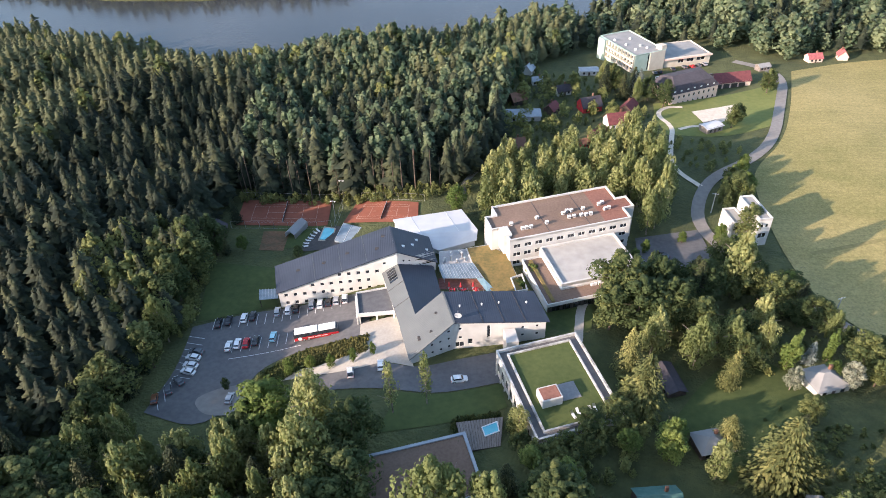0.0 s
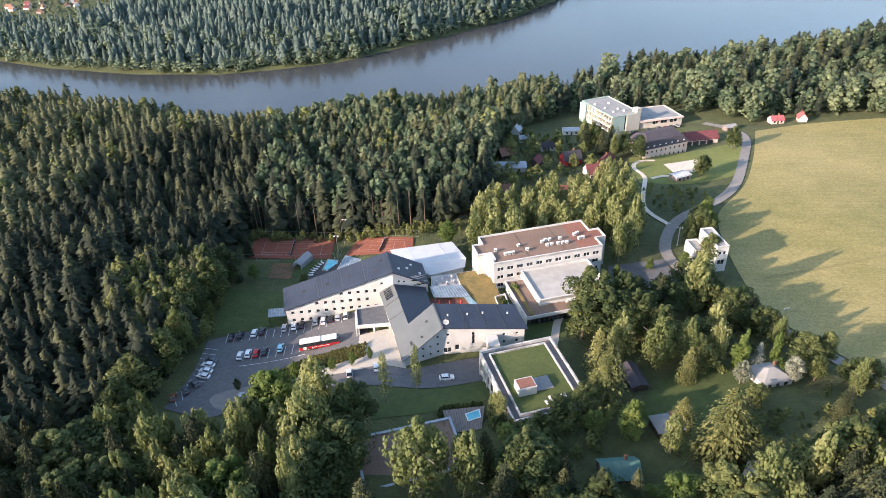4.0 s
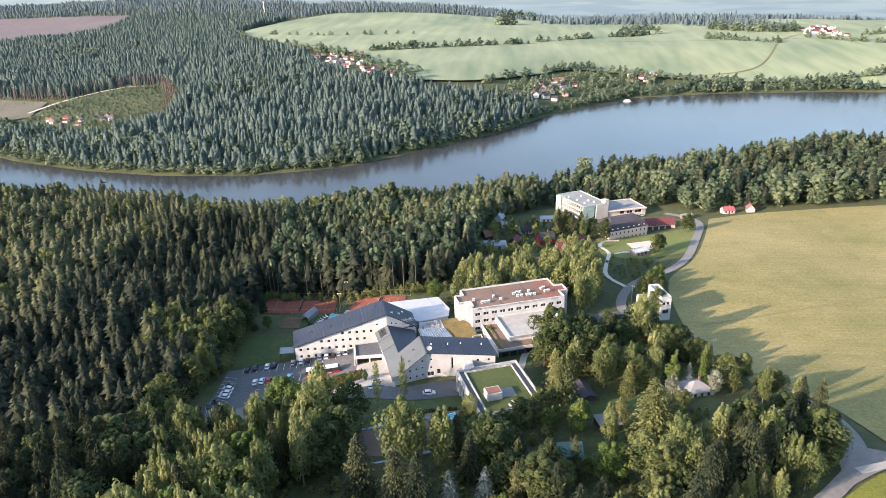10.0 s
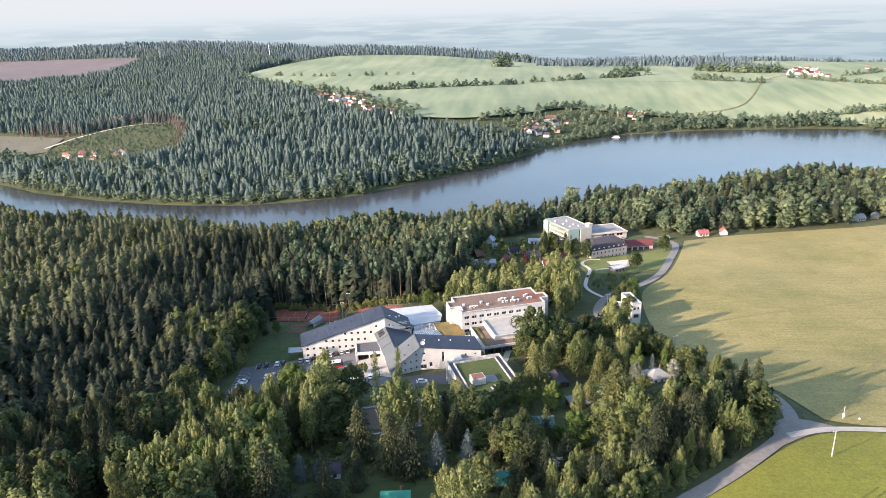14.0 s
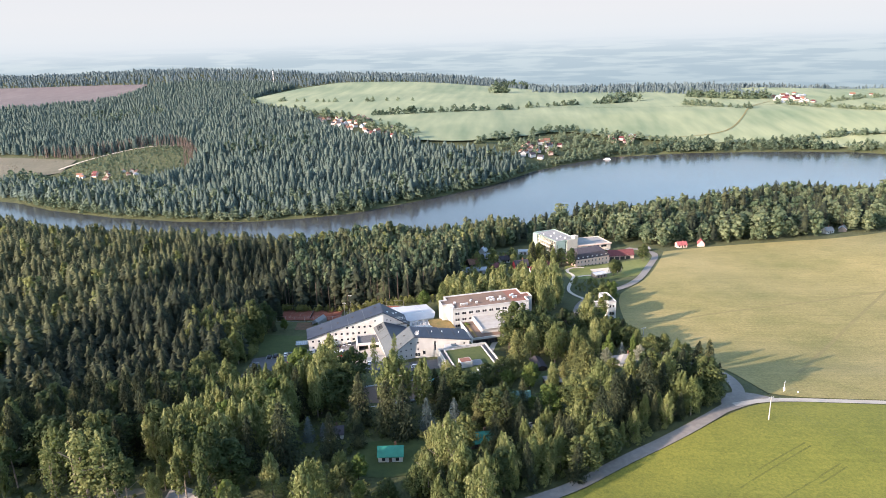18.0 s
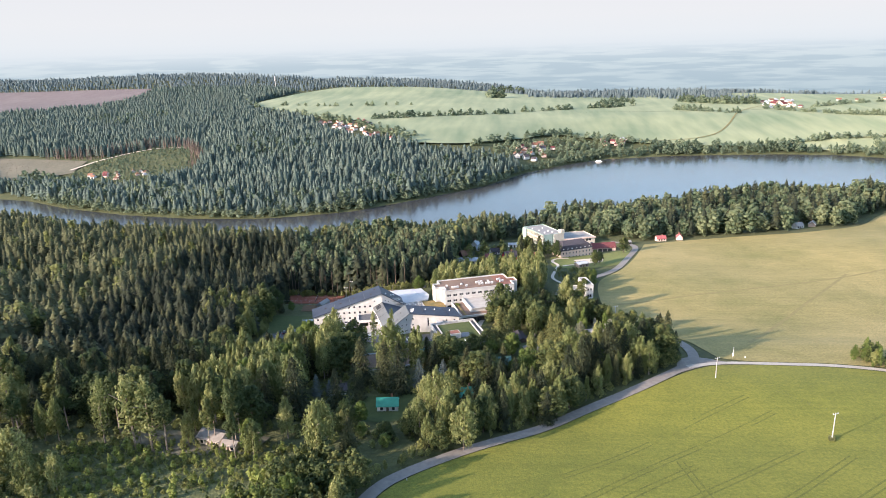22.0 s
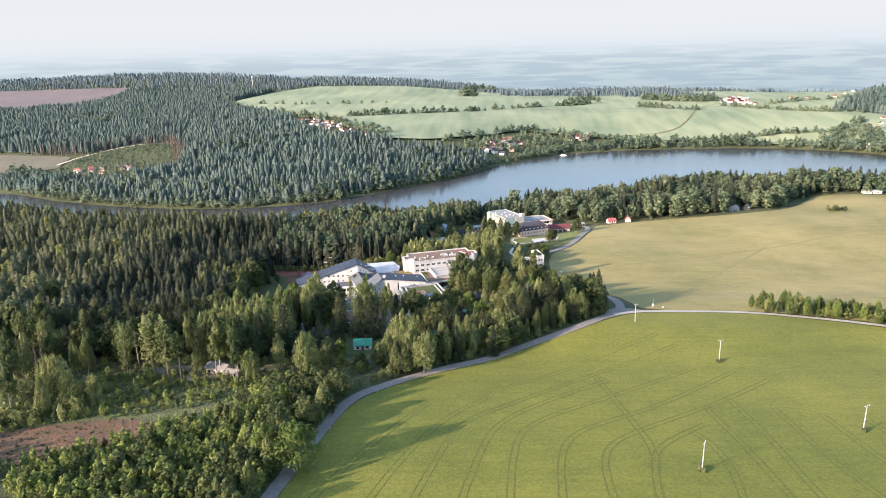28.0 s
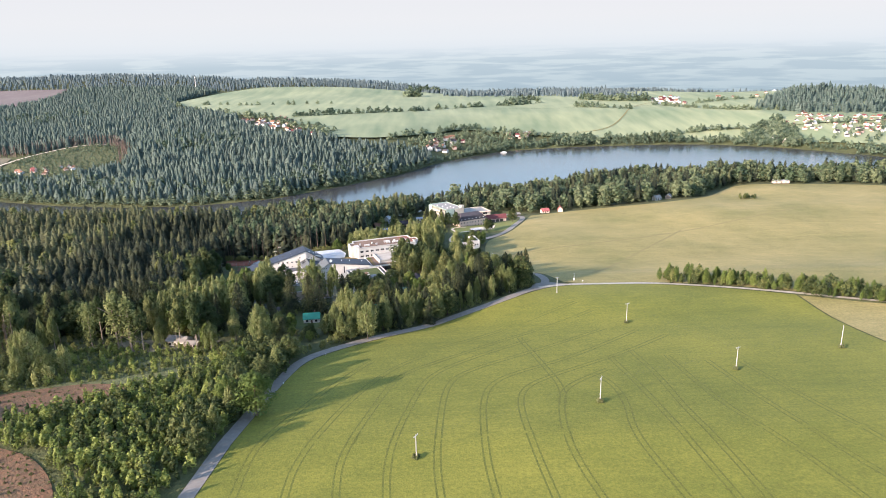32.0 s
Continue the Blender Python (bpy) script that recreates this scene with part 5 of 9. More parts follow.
def south_wing():
    r = root("hotel_wing", 27, -34, 1, "white hotel wing with a grey and blue-grey folded roof", "hotel")
    i, h, k = np.array((11.0, -44.9)), np.array((22.2, -38.4)), np.array((46.6, -33.6))
    back = np.array((-4.0, 11.6))
    zi, zh, zk, zb = 4.9, 12.3, 9.3, -1.5
    ih, hk = float(np.hypot(*(h - i))), float(np.hypot(*(k - h)))
    I, H, K = i + (h - i) * 0.05 + back * 0.06, h + back * 0.06, k - (k - h) * 0.03 + back * 0.06
    s1 = lambda s: zi + (zh - zi) * (s + 0.6) / ih - 0.3
    s2 = lambda s: zh + (zk - zh) * s / hk - 0.3
    facade(r, I, H, zb, s1, [q for q in rows_of(2.5, 12, 4, 0.8, [3.2, 6.0], 0.9) if q[3] < s1(q[0]) - 0.3] + [(10.4, 11.3, 8.6, 9.5)], M["white"])
    facade(r, H, K, zb, s2, [(1.2, 2.1, 8.7, 9.6), (1.2, 2.1, 5.6, 6.5), (8.6, 9.5, 5.0, 9.4), (3.6, 4.9, 3.3, 5.2), (0.2, 2.6, 2.6, 4.4), (17.6, 18.5, 7.0, 7.9), (21.4, 22.3, 7.0, 7.9), (17.6, 18.5, 4.2, 5.1), (21.4, 22.3, 4.2, 5.1)], M["white"])
    Ib, Hb, Kb = I + back * 0.9, H + back * 0.9, K + back * 0.9
    facade(r, Ib, I, zb, zi - 0.3, [], M["white"], "end_wall")
    facade(r, K, Kb, zb, zk - 0.3, rows_of(1, 9.5, 3, 0.9, [4.2, 7.0], 0.9), M["white"], "end_wall")
    facade(r, Hb, Ib, zb, lambda s: zh + (zi - zh) * s / ih - 0.3, [], M["white"], "back_wall")
    facade(r, Kb, Hb, zb, lambda s: zk + (zh - zk) * s / hk - 0.3, rows_of(2, 22, 6, 0.9, [6.4], 1.0), M["white"], "back_wall")
    at = lambda p, z: (p[0], p[1], z)
    slab("roof", [at(i, zi), at(h, zh), at(h + back, zh), at(i + back, zi)], 0.3, M["metal2"], r, "light grey sheet roof plane")
    q = h + (k - h) * 0.68
    zq = zh + (zk - zh) * 0.68
    slab("roof", [at(h, zh), at(q, zq), at(q + back, zq), at(h + back, zh)], 0.3, M["metal"], r)
    slab("roof", [at(q, zq - 0.02), at(k, zk), at(k + back, zk), at(q + back, zq - 0.02)], 0.3, M["metal"], r)
    bar("ridge_cap", at(h, zh + 0.06), at(h + back, zh + 0.06), 0.5, M["metal2"], r, 0.12)
    for t in (0.3, 0.52, 0.75):
        p = h + (k - h) * t
        bar("expansion_joint", at(p, zh + (zk - zh) * t + 0.05), at(p + back, zh + (zk - zh) * t + 0.05), 0.14, M["blackband"], r, 0.1)
    for t, u in ((0.12, 0.5), (0.36, 0.55), (0.55, 0.6), (0.85, 0.6)):
        p = h + (k - h) * t + back * u
        sk = part("roof_vent", tube(bmesh.new(), 0, 0, -0.3, 0.55, 0.22, 0.22), M["paint"], r)
        sk.location = Vector(at(p, zh + (zk - zh) * t)) - base_of(r)
    for t, u in ((0.55, 0.25), (0.75, 0.6), (0.3, 0.35), (0.3, 0.28)):
        p = i + (h - i) * t + back * u
        sk = part("roof_light", box(bmesh.new(), -0.4, 0.4, -0.3, 0.3, -0.3, 0.2, 0.04), M["blackband"], r)
        sk.location = Vector(at(p, zi + (zh - zi) * t)) - base_of(r)
    bridge = prism("link_bay", [(35.5, -40.5), (38.6, -39.8), (37.6, -35.2), (34.6, -35.8)], 0, 8.0, M["white"], r)
    return r


def satellite_dish():
    r = root("satellite_dish", 23.0, -36.4, 12.4, "white satellite dish on the hotel roof ridge", "satellite dish")
    bm = bmesh.new()
    n = 14
    rim = [bm.verts.new((0.95 * math.cos(2 * math.pi * k / n), -0.28, 0.9 + 0.95 * math.sin(2 * math.pi * k / n))) for k in range(n)]
    mid = [bm.verts.new((0.5 * math.cos(2 * math.pi * k / n), -0.05, 0.9 + 0.5 * math.sin(2 * math.pi * k / n))) for k in range(n)]
    c = bm.verts.new((0, 0.05, 0.9))
    for k in range(n):
        j = (k + 1) % n
        bm.faces.new((rim[k], rim[j], mid[j], mid[k]))
        bm.faces.new((mid[k], mid[j], c))
    bmesh.ops.solidify(bm, geom=bm.faces[:], thickness=0.04)
    part("dish", bm, M["paint"], r)
    part("mast", tube(bmesh.new(), 0, 0.12, -0.4, 2.4, 0.05, 0.05, 6), M["steel"], r)
    bar("feed_arm", (23.0, -36.5, 12.7), (23.0, -37.3, 13.3), 0.05, M["steel"], r)


def entrance_hall():
    r = root("entrance_hall", 8, -20, 0, "low link building with a folded grey roof and skylights", "hotel")
    o, m2, n2 = (-1.2, -11.4), (3.2, -9.2), (13.2, -4.6)
    j, j2, j3 = (7.4, -34.0), (11.6, -32.2), (19.6, -28.0)
    slab("roof", [(*o, 4.6), (*j, 4.9), (*j2, 7.4), (*m2, 7.2)], 0.28, M["metal2"], r, "grey sheet roof plane with a skylight strip")
    slab("roof", [(*m2, 7.2), (*j2, 7.4), (*j3, 3.6), (*n2, 2.4)], 0.28, M["metal"], r)
    prism("wall", [(-0.7, -11.6), (7.5, -33.0), (11.4, -31.4), (19.0, -27.6), (12.6, -5.0), (3.3, -9.6)], -3, [4.3, 4.5, 6.9, 3.2, 2.0, 6.7], M["white"], r)
    for k in range(5):
        f = 0.06 + 0.045 * k
        a = np.array((*o, 4.6)) * (1 - f) + np.array((*j, 4.9)) * f
        b = np.array((*m2, 7.2)) * (1 - f) + np.array((*j2, 7.4)) * f
        p, q = a * 0.75 + b * 0.25, a * 0.25 + b * 0.75
        bar("skylight", p + (0, 0, 0.08), q + (0, 0, 0.08), 0.75, M["glass"], r, 0.12)
    for f in (0.35, 0.65):
        a = np.array((*o, 4.68)) * (1 - f) + np.array((*j, 4.98)) * f
        b = np.array((*m2, 7.28)) * (1 - f) + np.array((*j2, 7.48)) * f
        bar("expansion_joint", a, b, 0.12, M["blackband"], r, 0.08)
    return r


def porte_cochere():
    r = root("entrance_canopy", -1, -22, 0, "white entrance canopy with a flat brown gravel roof, darkened as in shade", "canopy")
    pts = [(-7.6, -19.4), (-5.4, -28.2), (4.9, -26.4), (1.3, -16.4)]
    # gravel deck in dark asphalt colour: shade of the wing roof painted in
    prism("roof_deck", [(-7.2, -19.6), (-5.2, -27.7), (4.5, -26.0), (1.1, -16.9)], 3.4, 3.7, M["asphalt"], r)
    ring_wall(r, pts, 2.9, 4.15, 0.35, M["white"])
    for x, y in ((-7.2, -19.9), (-5.2, -27.8), (-0.4, -27.0), (4.3, -26.2)):
        bar("column", (x, y, -2), (x, y, 2.9), 0.5, M["white"], r)
    prism("side_wall", [(-8.0, -19.5), (-5.9, -28.4), (-5.5, -28.3), (-7.6, -19.4)], -2, 2.9, M["white"], r)
    return r


north_wing()
south_wing()
satellite_dish()
entrance_hall()
porte_cochere()


# == guest house with its flat brown roof ==
GA = math.atan2(0.335, 0.942)
G = frame2((36.0, -1.6), GA)


def guest_house():
    r = root("guest_house", 50, 12, -2, "long white three-storey guest house with a flat brown roof", "guest house")
    L, W, zt, zb = 39.0, 18.0, 10.4, -6.0
    P = [G(0, 0), G(L, 0), G(L, 5.2), G(L + 3.6, 5.2), G(L + 3.6, 11), G(L, 11), G(L, W), G(0, W), G(0, 13.4), G(-3.6, 13.4), G(-3.6, 6.6), G(0, 6.6)]
    two = [7.0, 3.9]
    facade(r, P[0], P[1], zb, zt, rows_of(0.6, L - 0.6, 11, 2.3, two, 1.4) + rows_of(0.6, L - 0.6, 11, 2.3, [0.8], 1.4), M["white"])
    for a, b in ((1, 2), (2, 3), (4, 5), (5, 6), (7, 8), (8, 9), (10, 11)):
        facade(r, P[a], P[b], zb, zt, [], M["white"], "end_wall")
    facade(r, P[11], P[0], zb, zt, [(1.6, 4.8, 7.2, 8.2), (1.6, 4.8, 4.0, 5.0), (1.6, 4.8, 0.9, 1.9)], M["white"], "end_wall")
    facade(r, P[3], P[4], zb, zt, rows_of(0.6, 5.2, 2, 1.0, two, 1.3), M["white"], "end_wall")
    facade(r, P[9], P[10], zb, zt, [], M["white"], "end_wall")
    facade(r, P[6], P[7], zb, zt, rows_of(0.6, L - 0.6, 11, 1.9, two, 1.35), M["white"], "back_wall")
    ring_wall(r, P, zt - 0.7, zt + 0.12, 0.4, M["white"])
    for u0, u1, mat in ((0, 31, M["gravel"]), (31, L, M["rust"])):
        prism("roof_deck", [G(u0 + (0.4 if u0 == 0 else 0), 0.4), G(u1 - (0.4 if u1 == L else 0), 0.4), G(u1 - (0.4 if u1 == L else 0), W - 0.4), G(u0 + (0.4 if u0 == 0 else 0), W - 0.4)], zt - 1.0, zt - 0.45, mat, r)
    prism("roof_deck", [G(-3.2, 7.0), G(0.4, 7.0), G(0.4, 13.0), G(-3.2, 13.0)], zt - 1.0, zt - 0.46, M["gravel"], r)
    prism("roof_deck", [G(L - 0.4, 5.6), G(L + 3.2, 5.6), G(L + 3.2, 10.6), G(L - 0.4, 10.6)], zt - 1.0, zt - 0.46, M["rust"], r)
    prism("stair_head", [G(-1.2, 2.2), G(1.4, 2.2), G(1.4, 6.6), G(-1.2, 6.6)], zt - 6.5, zt + 0.35, M["white"], r)
    for u in (13, 26):
        a, b = G(u, 0.5), G(u, W - 0.5)
        bar("roof_seam", (*a, zt - 0.43), (*b, zt - 0.43), 0.18, M["blackband"], r, 0.06)
    return r


def vent_box():
    r = root("roof_vent", 0, 0, 0, "white boxy ventilation unit on the flat roof", "vent unit", "roof vents")
    part("housing", box(bmesh.new(), -0.55, 0.55, -0.4, 0.4, 0.25, 1.15, 0.06), M["paint"], r)
    part("base", box(bmesh.new(), -0.4, 0.4, -0.3, 0.3, 0, 0.25), M["concrete"], r)
    part("grille", box(bmesh.new(), -0.4, 0.4, -0.43, -0.4, 0.4, 1.0), M["steel"], r)
    return r


guest_house()
first = vent_box()
spots = [(3.0, 7.5), (5.5, 4.4), (6.8, 4.4), (8.2, 4.4), (11.5, 8.2), (13.5, 5.0), (20.0, 8.0), (21.6, 8.8), (23.0, 8.6), (21.0, 5.6), (22.6, 5.6), (25.0, 5.5), (26.5, 5.3), (28.0, 5.3), (26.8, 8.4), (32.5, 9.2), (33.8, 9.8), (33.2, 6.4), (34.6, 6.6)]
for n, (u, v) in enumerate(spots):
    x, y = G(u, v)
    m = pose(x, y, 9.95, 0, 0, math.degrees(GA) + (n * 37) % 30 - 15)
    if n:
        copy_thing(first, m)
    else:
        first.matrix_basis = m


def low_hall():
    r = root("dining_hall", 52, -9, -1, "low white hall with a pale membrane roof and brown lower roof", "hall")
    P = [G(9.2, -18.2), G(33.4, -18.2), G(33.4, -0.6), G(9.2, -0.6)]
    zt = 6.2
    for a, b in ((0, 1), (1, 2), (3, 0)):
        facade(r, P[a], P[b], -3, zt, [], M["white"])
    ring_wall(r, P, zt - 0.9, zt + 0.1, 0.5, M["white"])
    prism("roof_deck", [G(9.7, -17.7), G(32.9, -17.7), G(32.9, -1.1), G(9.7, -1.1)], zt - 1.2, zt - 0.5, M["membrane"], r)
    Q = [G(2.8, -23.6), G(24.5, -23.6), G(24.5, -18.2), G(9.2, -18.2), G(9.2, -3.0), G(2.8, -3.0)]
    ring_wall(r, Q, 3.9, 5.0, 0.3, M["white"])
    prism("lower_roof", [G(3.1, -23.3), G(24.2, -23.3), G(24.2, -18.25), G(9.15, -18.25), G(9.15, -3.3), G(3.1, -3.3)], 3.6, 4.4, M["gravel"], r)
    prism("planter", [G(4.6, -22.4), G(5.6, -22.4), G(5.6, -4), G(4.6, -4)], 4.4, 4.75, M["sedum"], r)
    facade(r, G(3.2, -22.9), G(24.2, -22.9), -3, 4.0, rows_of(1, 20, 6, 2.4, [0.6], 2.4), M["blackband"], "glazed_wall", frame_mat=M["blackband"])
    facade(r, G(3.2, -3.2), G(3.2, -22.9), -3, 4.0, [], M["white"], "side_wall")
    for n in range(5):
        u = 18 + n * 1.1
        bm = box(bmesh.new(), -0.4, 0.4, -0.25, 0.25, 0, 0.9, 0.05)
        v = part("air_unit", bm, M["paint"], r)
        x, y = G(u, -19.2)
        v.location, v.rotation_euler = Vector((x, y, 4.4)) - base_of(r), (0, 0, GA)
    return r


low_hall()


# == hall with the planted roof ==
U = frame2((32.9, -45.2), math.atan2(7.3, 19.7))


def planted_hall():
    r = root("planted_roof_hall", 47, -54, 2, "white concrete hall with a grass roof inside wide parapets", "hall")
    L, W, zt, zb = 21.2, 27.4, 10.2, 0.0
    P = [U(0, -W), U(L, -W), U(L, 0), U(0, 0)]
    ring_wall(r, P, zt - 1.3, zt, 0.45, M["stained"])
    inner = [U(2.2, -W + 1.6), U(L - 2.4, -W + 1.6), U(L - 2.4, -1.8), U(2.2, -1.8)]
    ring_wall(r, inner, zt - 1.2, zt - 0.05, 0.4, M["stained"], "inner_parapet")
    prism("gutter", [U(0.45, -W + 0.45), U(L - 0.45, -W + 0.45), U(L - 0.45, -0.45), U(0.45, -0.45)], zt - 1.6, zt - 0.85, M["asphalt"], r)
    prism("roof_lawn", [U(2.6, -W + 2.0), U(L - 2.8, -W + 2.0), U(L - 2.8, -2.2), U(2.6, -2.2)], zt - 0.84, zt - 0.5, M["rooflawn"], r, "mown grass on the roof")
    for a, b in ((0, 1), (1, 2), (2, 3)):
        facade(r, P[a], P[b], zb, zt - 1.2, rows_of(1, 20, 5, 1.4, [5.2], 1.8), M["white"])
    facade(r, P[3], P[0], zb, zt - 1.2, rows_of(1, 26, 9, 1.8, [4.4], 3.2), M["white"])
    for k in range(9):
        x, y = U(-0.3, -1.5 - 3.0 * k)
        bar("column", (x, y, zb), (x, y, zt - 1.3), 0.35, M["white"], r)
    prism("roof_terrace", [U(9.2, -19.0), U(14.2, -19.0), U(14.2, -14.2), U(9.2, -14.2)], zt - 0.49, zt - 0.3, M["greypave"], r)
    hut = prism("roof_hut", [U(4.4, -19.6), U(9.2, -19.6), U(9.2, -15.6), U(4.4, -15.6)], zt - 0.5, zt + 2.0, M["white"], r)
    prism("hut_roof", [U(4.7, -19.3), U(8.9, -19.3), U(8.9, -15.9), U(4.7, -15.9)], zt + 2.0, zt + 2.06, M["rust"], r, "rusty felt on the hut roof")
    return r


planted_hall()


# == other large buildings ==
def flat_block(r, pts, zb, zt, wall_mat, deck_mat, holes=None, parapet=0.35):
    """A flat-roofed block; pts anticlockwise; holes: a list for each side, or none."""
    n = len(pts)
    for k in range(n):
        facade(r, pts[k], pts[(k + 1) % n], zb, zt, (holes or {}).get(k, []), wall_mat)
    ring_wall(r, pts, zt - 0.5, zt + 0.1, parapet, wall_mat)
    c = np.mean(np.array(pts, float), 0)
    inner = [tuple(c + (np.array(p) - c) * (1 - 1.6 * parapet / np.hypot(*(np.array(p) - c)))) for p in pts]
    prism("roof_deck", inner, zt - 0.9, zt - 0.35, deck_mat, r)


def tower_house():
    r = root("flat_house", 112, 20, 0, "tall narrow white house with a flat grey roof", "house")
    T = [(108.6, 26.1), (111.6, 13.6), (115.7, 14.6), (112.8, 27.0)]
    flat_block(r, T, -2, 9.0, M["white"], M["greyroof"], {1: [(0.8, 1.8, 5.6, 7.0), (2.4, 3.4, 5.6, 7.0), (0.8, 3.4, 1.6, 3.6)], 0: [(4, 5.2, 5.6, 7.0)]})
    S = [(104.0, 25.4), (105.8, 17.6), (109.9, 18.5), (108.1, 26.2)]
    flat_block(r, S, -2, 4.6, M["white"], M["greyroof"], {1: [(0.8, 3.2, 1.6, 3.2)]})


def clinic():
    r = root("clinic", 98, 185, -15, "large mint and cream clinic with flat grey roofs", "clinic")
    l, m, q = np.array((82.4, 196.2)), np.array((97.1, 170.0)), np.array((112.8, 177.8))
    b = l + q - m
    zt = -5.9
    flat_block(r, [tuple(l), tuple(m), tuple(q), tuple(b)], -19, zt, M["mint"], M["greyroof"], {0: rows_of(7.5, 29, 9, 1.7, [zt - 2.5, zt - 5.4, zt - 8.3], 1.7), 1: [(7.6, 8.5, -15, zt - 0.7)], 2: rows_of(1, 28, 9, 1.5, [zt - 2.6, zt - 5.6], 1.6)})
    u, n = (m - l) / np.hypot(*(m - l)), np.array((m[1] - l[1], l[0] - m[0])) / np.hypot(*(m - l))
    a0, a1 = l + u * 7.0, m - u * 0.3
    for z in (zt - 3.4, zt - 6.3, zt - 9.2):
        prism("balcony_band", [tuple(a0), tuple(a0 + n * 1.1), tuple(a1 + n * 1.1), tuple(a1)], z, z + 0.85, M["cream"], r)
    for k in range(10):
        p = a0 + (a1 - a0) * k / 9 + n * 0.03
        prism("balcony_fin", [tuple(p - u * 0.12), tuple(p - u * 0.12 + n), tuple(p + u * 0.12 + n), tuple(p + u * 0.12)], zt - 9.2, zt - 0.2, M["cream"], r)
    prism("stair_block", [tuple(l + u * 1.0), tuple(l + u * 1.0 + n * 1.8), tuple(l + u * 6.6 + n * 1.8), tuple(l + u * 6.6)], -19, zt - 0.1, M["mint"], r)
    e, en = (q - m) / np.hypot(*(q - m)), np.array((q[1] - m[1], m[0] - q[0])) / np.hypot(*(q - m))
    prism("cream_end", [tuple(m + e * 8.8), tuple(m + e * 8.8 + en * 0.3), tuple(q + en * 0.3), tuple(q)], -19, zt - 0.1, M["cream"], r)
    prism("lift_head", [(108.6, 180.0), (110.8, 177.4), (113.4, 178.8), (111.2, 181.6)], -7, -3.9, M["cream"], r)
    A = [(113.6, 178.6), (137.9, 186.5), (130.9, 203.5), (112.0, 198.0)]
    flat_block(r, A, -19, -11.3, M["cream"], M["greyroof"], {0: [(7.6, 10.8, -14.4, -12.4), (12.4, 16.4, -14.4, -12.4), (18.0, 22.6, -14.4, -12.4)]})
    prism("roof_edge", [(113.2, 178.2), (113.5, 177.4), (138.6, 185.6), (138.2, 186.4)], -12.0, -11.25, M["pink"], r)
    for x, y in ((89, 190), (94, 184), (97, 192), (101, 183), (104, 180), (98, 178)):
        v = part("roof_vent", box(bmesh.new(), -0.5, 0.5, -0.5, 0.5, 0, 0.9, 0.05), M["paint"], r)
        v.location = Vector((x, y, zt - 0.4)) - base_of(r)


def gable(r, pts, ze, zr, mat, over=0.4, wall_mat=None, zb=0.0):
    """A pitched roof over four corners; the ridge runs between the middles of the first and third sides."""
    p = [np.array(q, float) for q in pts]
    long, wide = (p[3] - p[0]) / np.hypot(*(p[3] - p[0])), (p[1] - p[0]) / np.hypot(*(p[1] - p[0]))
    e = [p[0] - long * over - wide * over, p[1] - long * over + wide * over, p[2] + long * over + wide * over, p[3] + long * over - wide * over]
    a, b = (e[0] + e[1]) / 2, (e[2] + e[3]) / 2
    lo = ze - over * 0.6
    slab("roof", [(*e[0], lo), (*a, zr), (*b, zr), (*e[3], lo)], 0.16, mat, r)
    slab("roof", [(*a, zr), (*e[1], lo), (*e[2], lo), (*b, zr)], 0.16, mat, r)
    if wall_mat:
        m0, m2 = (p[0] + p[1]) / 2, (p[2] + p[3]) / 2
        v = [(*q, zb) for q in p] + [(*q, ze) for q in p] + [(*m0, zr - 0.2), (*m2, zr - 0.2)]
        f = [(0, 1, 5, 8, 4), (1, 2, 6, 5), (2, 3, 7, 9, 6), (3, 0, 4, 7), (3, 2, 1, 0)]
        solid("wall", v, f, wall_mat, r)


def manor():
    r = root("old_house", 115, 140, -13, "old pinkish house with a dark mansard roof and dormers", "house")
    P = [np.array(q) for q in ((101.6, 141.9), (106.6, 126.9), (130.0, 138.7), (125.0, 153.7))]
    for k, h in enumerate((rows_of(1, 15, 5, 1.0, [-8.6, -11.6], 1.5), rows_of(1, 25.5, 9, 1.0, [-8.8, -11.8], 1.5), rows_of(1, 15, 4, 1.0, [-8.6], 1.5), [])):
        facade(r, P[k], P[(k + 1) % 4], -15, -6.0, h, M["pink"])
    c = sum(P) / 4
    low = [p + (p - c) / np.hypot(*(p - c)) * 0.7 for p in P]
    mid = [c + (p - c) * 0.80 for p in P]
    v = [(*p, -6.1) for p in low] + [(*p, -2.9) for p in mid]
    ends = [(mid[0] + mid[1]) / 2 * 0.8 + c * 0.2, (mid[2] + mid[3]) / 2 * 0.8 + c * 0.2]
    v += [(*ends[0], -1.2), (*ends[1], -1.2)]
    f = [(0, 1, 5, 4), (1, 2, 6, 5), (2, 3, 7, 6), (3, 0, 4, 7), (4, 5, 8), (5, 6, 9, 8), (6, 7, 9), (7, 4, 8, 9)]
    solid("roof", v, f, M["slate"], r)
    for k in range(7):
        t = (k + 0.7) / 7.4
        q = P[1] + (P[2] - P[1]) * t + np.array((-0.45, 0.89)) * 0.5
        bm = box(bmesh.new(), -0.7, 0.7, -0.3, 1.6, 0, 1.5)
        d = part("dormer", bm, M["slate"], r)
        d.location, d.rotation_euler = Vector((*q, -5.9)) - base_of(r), (0, 0, math.atan2(11.8, 23.4))
        w = tagged(hold(new("pane", box_mesh(-0.5, 0.5, -0.36, -0.3, 0.2, 1.25, M["paint"])), d))


def box_mesh(x0, x1, y0, y1, z0, z1, mat, bevel=0.0):
    bm = box(bmesh.new(), x0, x1, y0, y1, z0, z1, bevel)
    me = bpy.data.meshes.new("block")
    bm.to_mesh(me)
    bm.free()
    me.materials.append(mat)
    return me


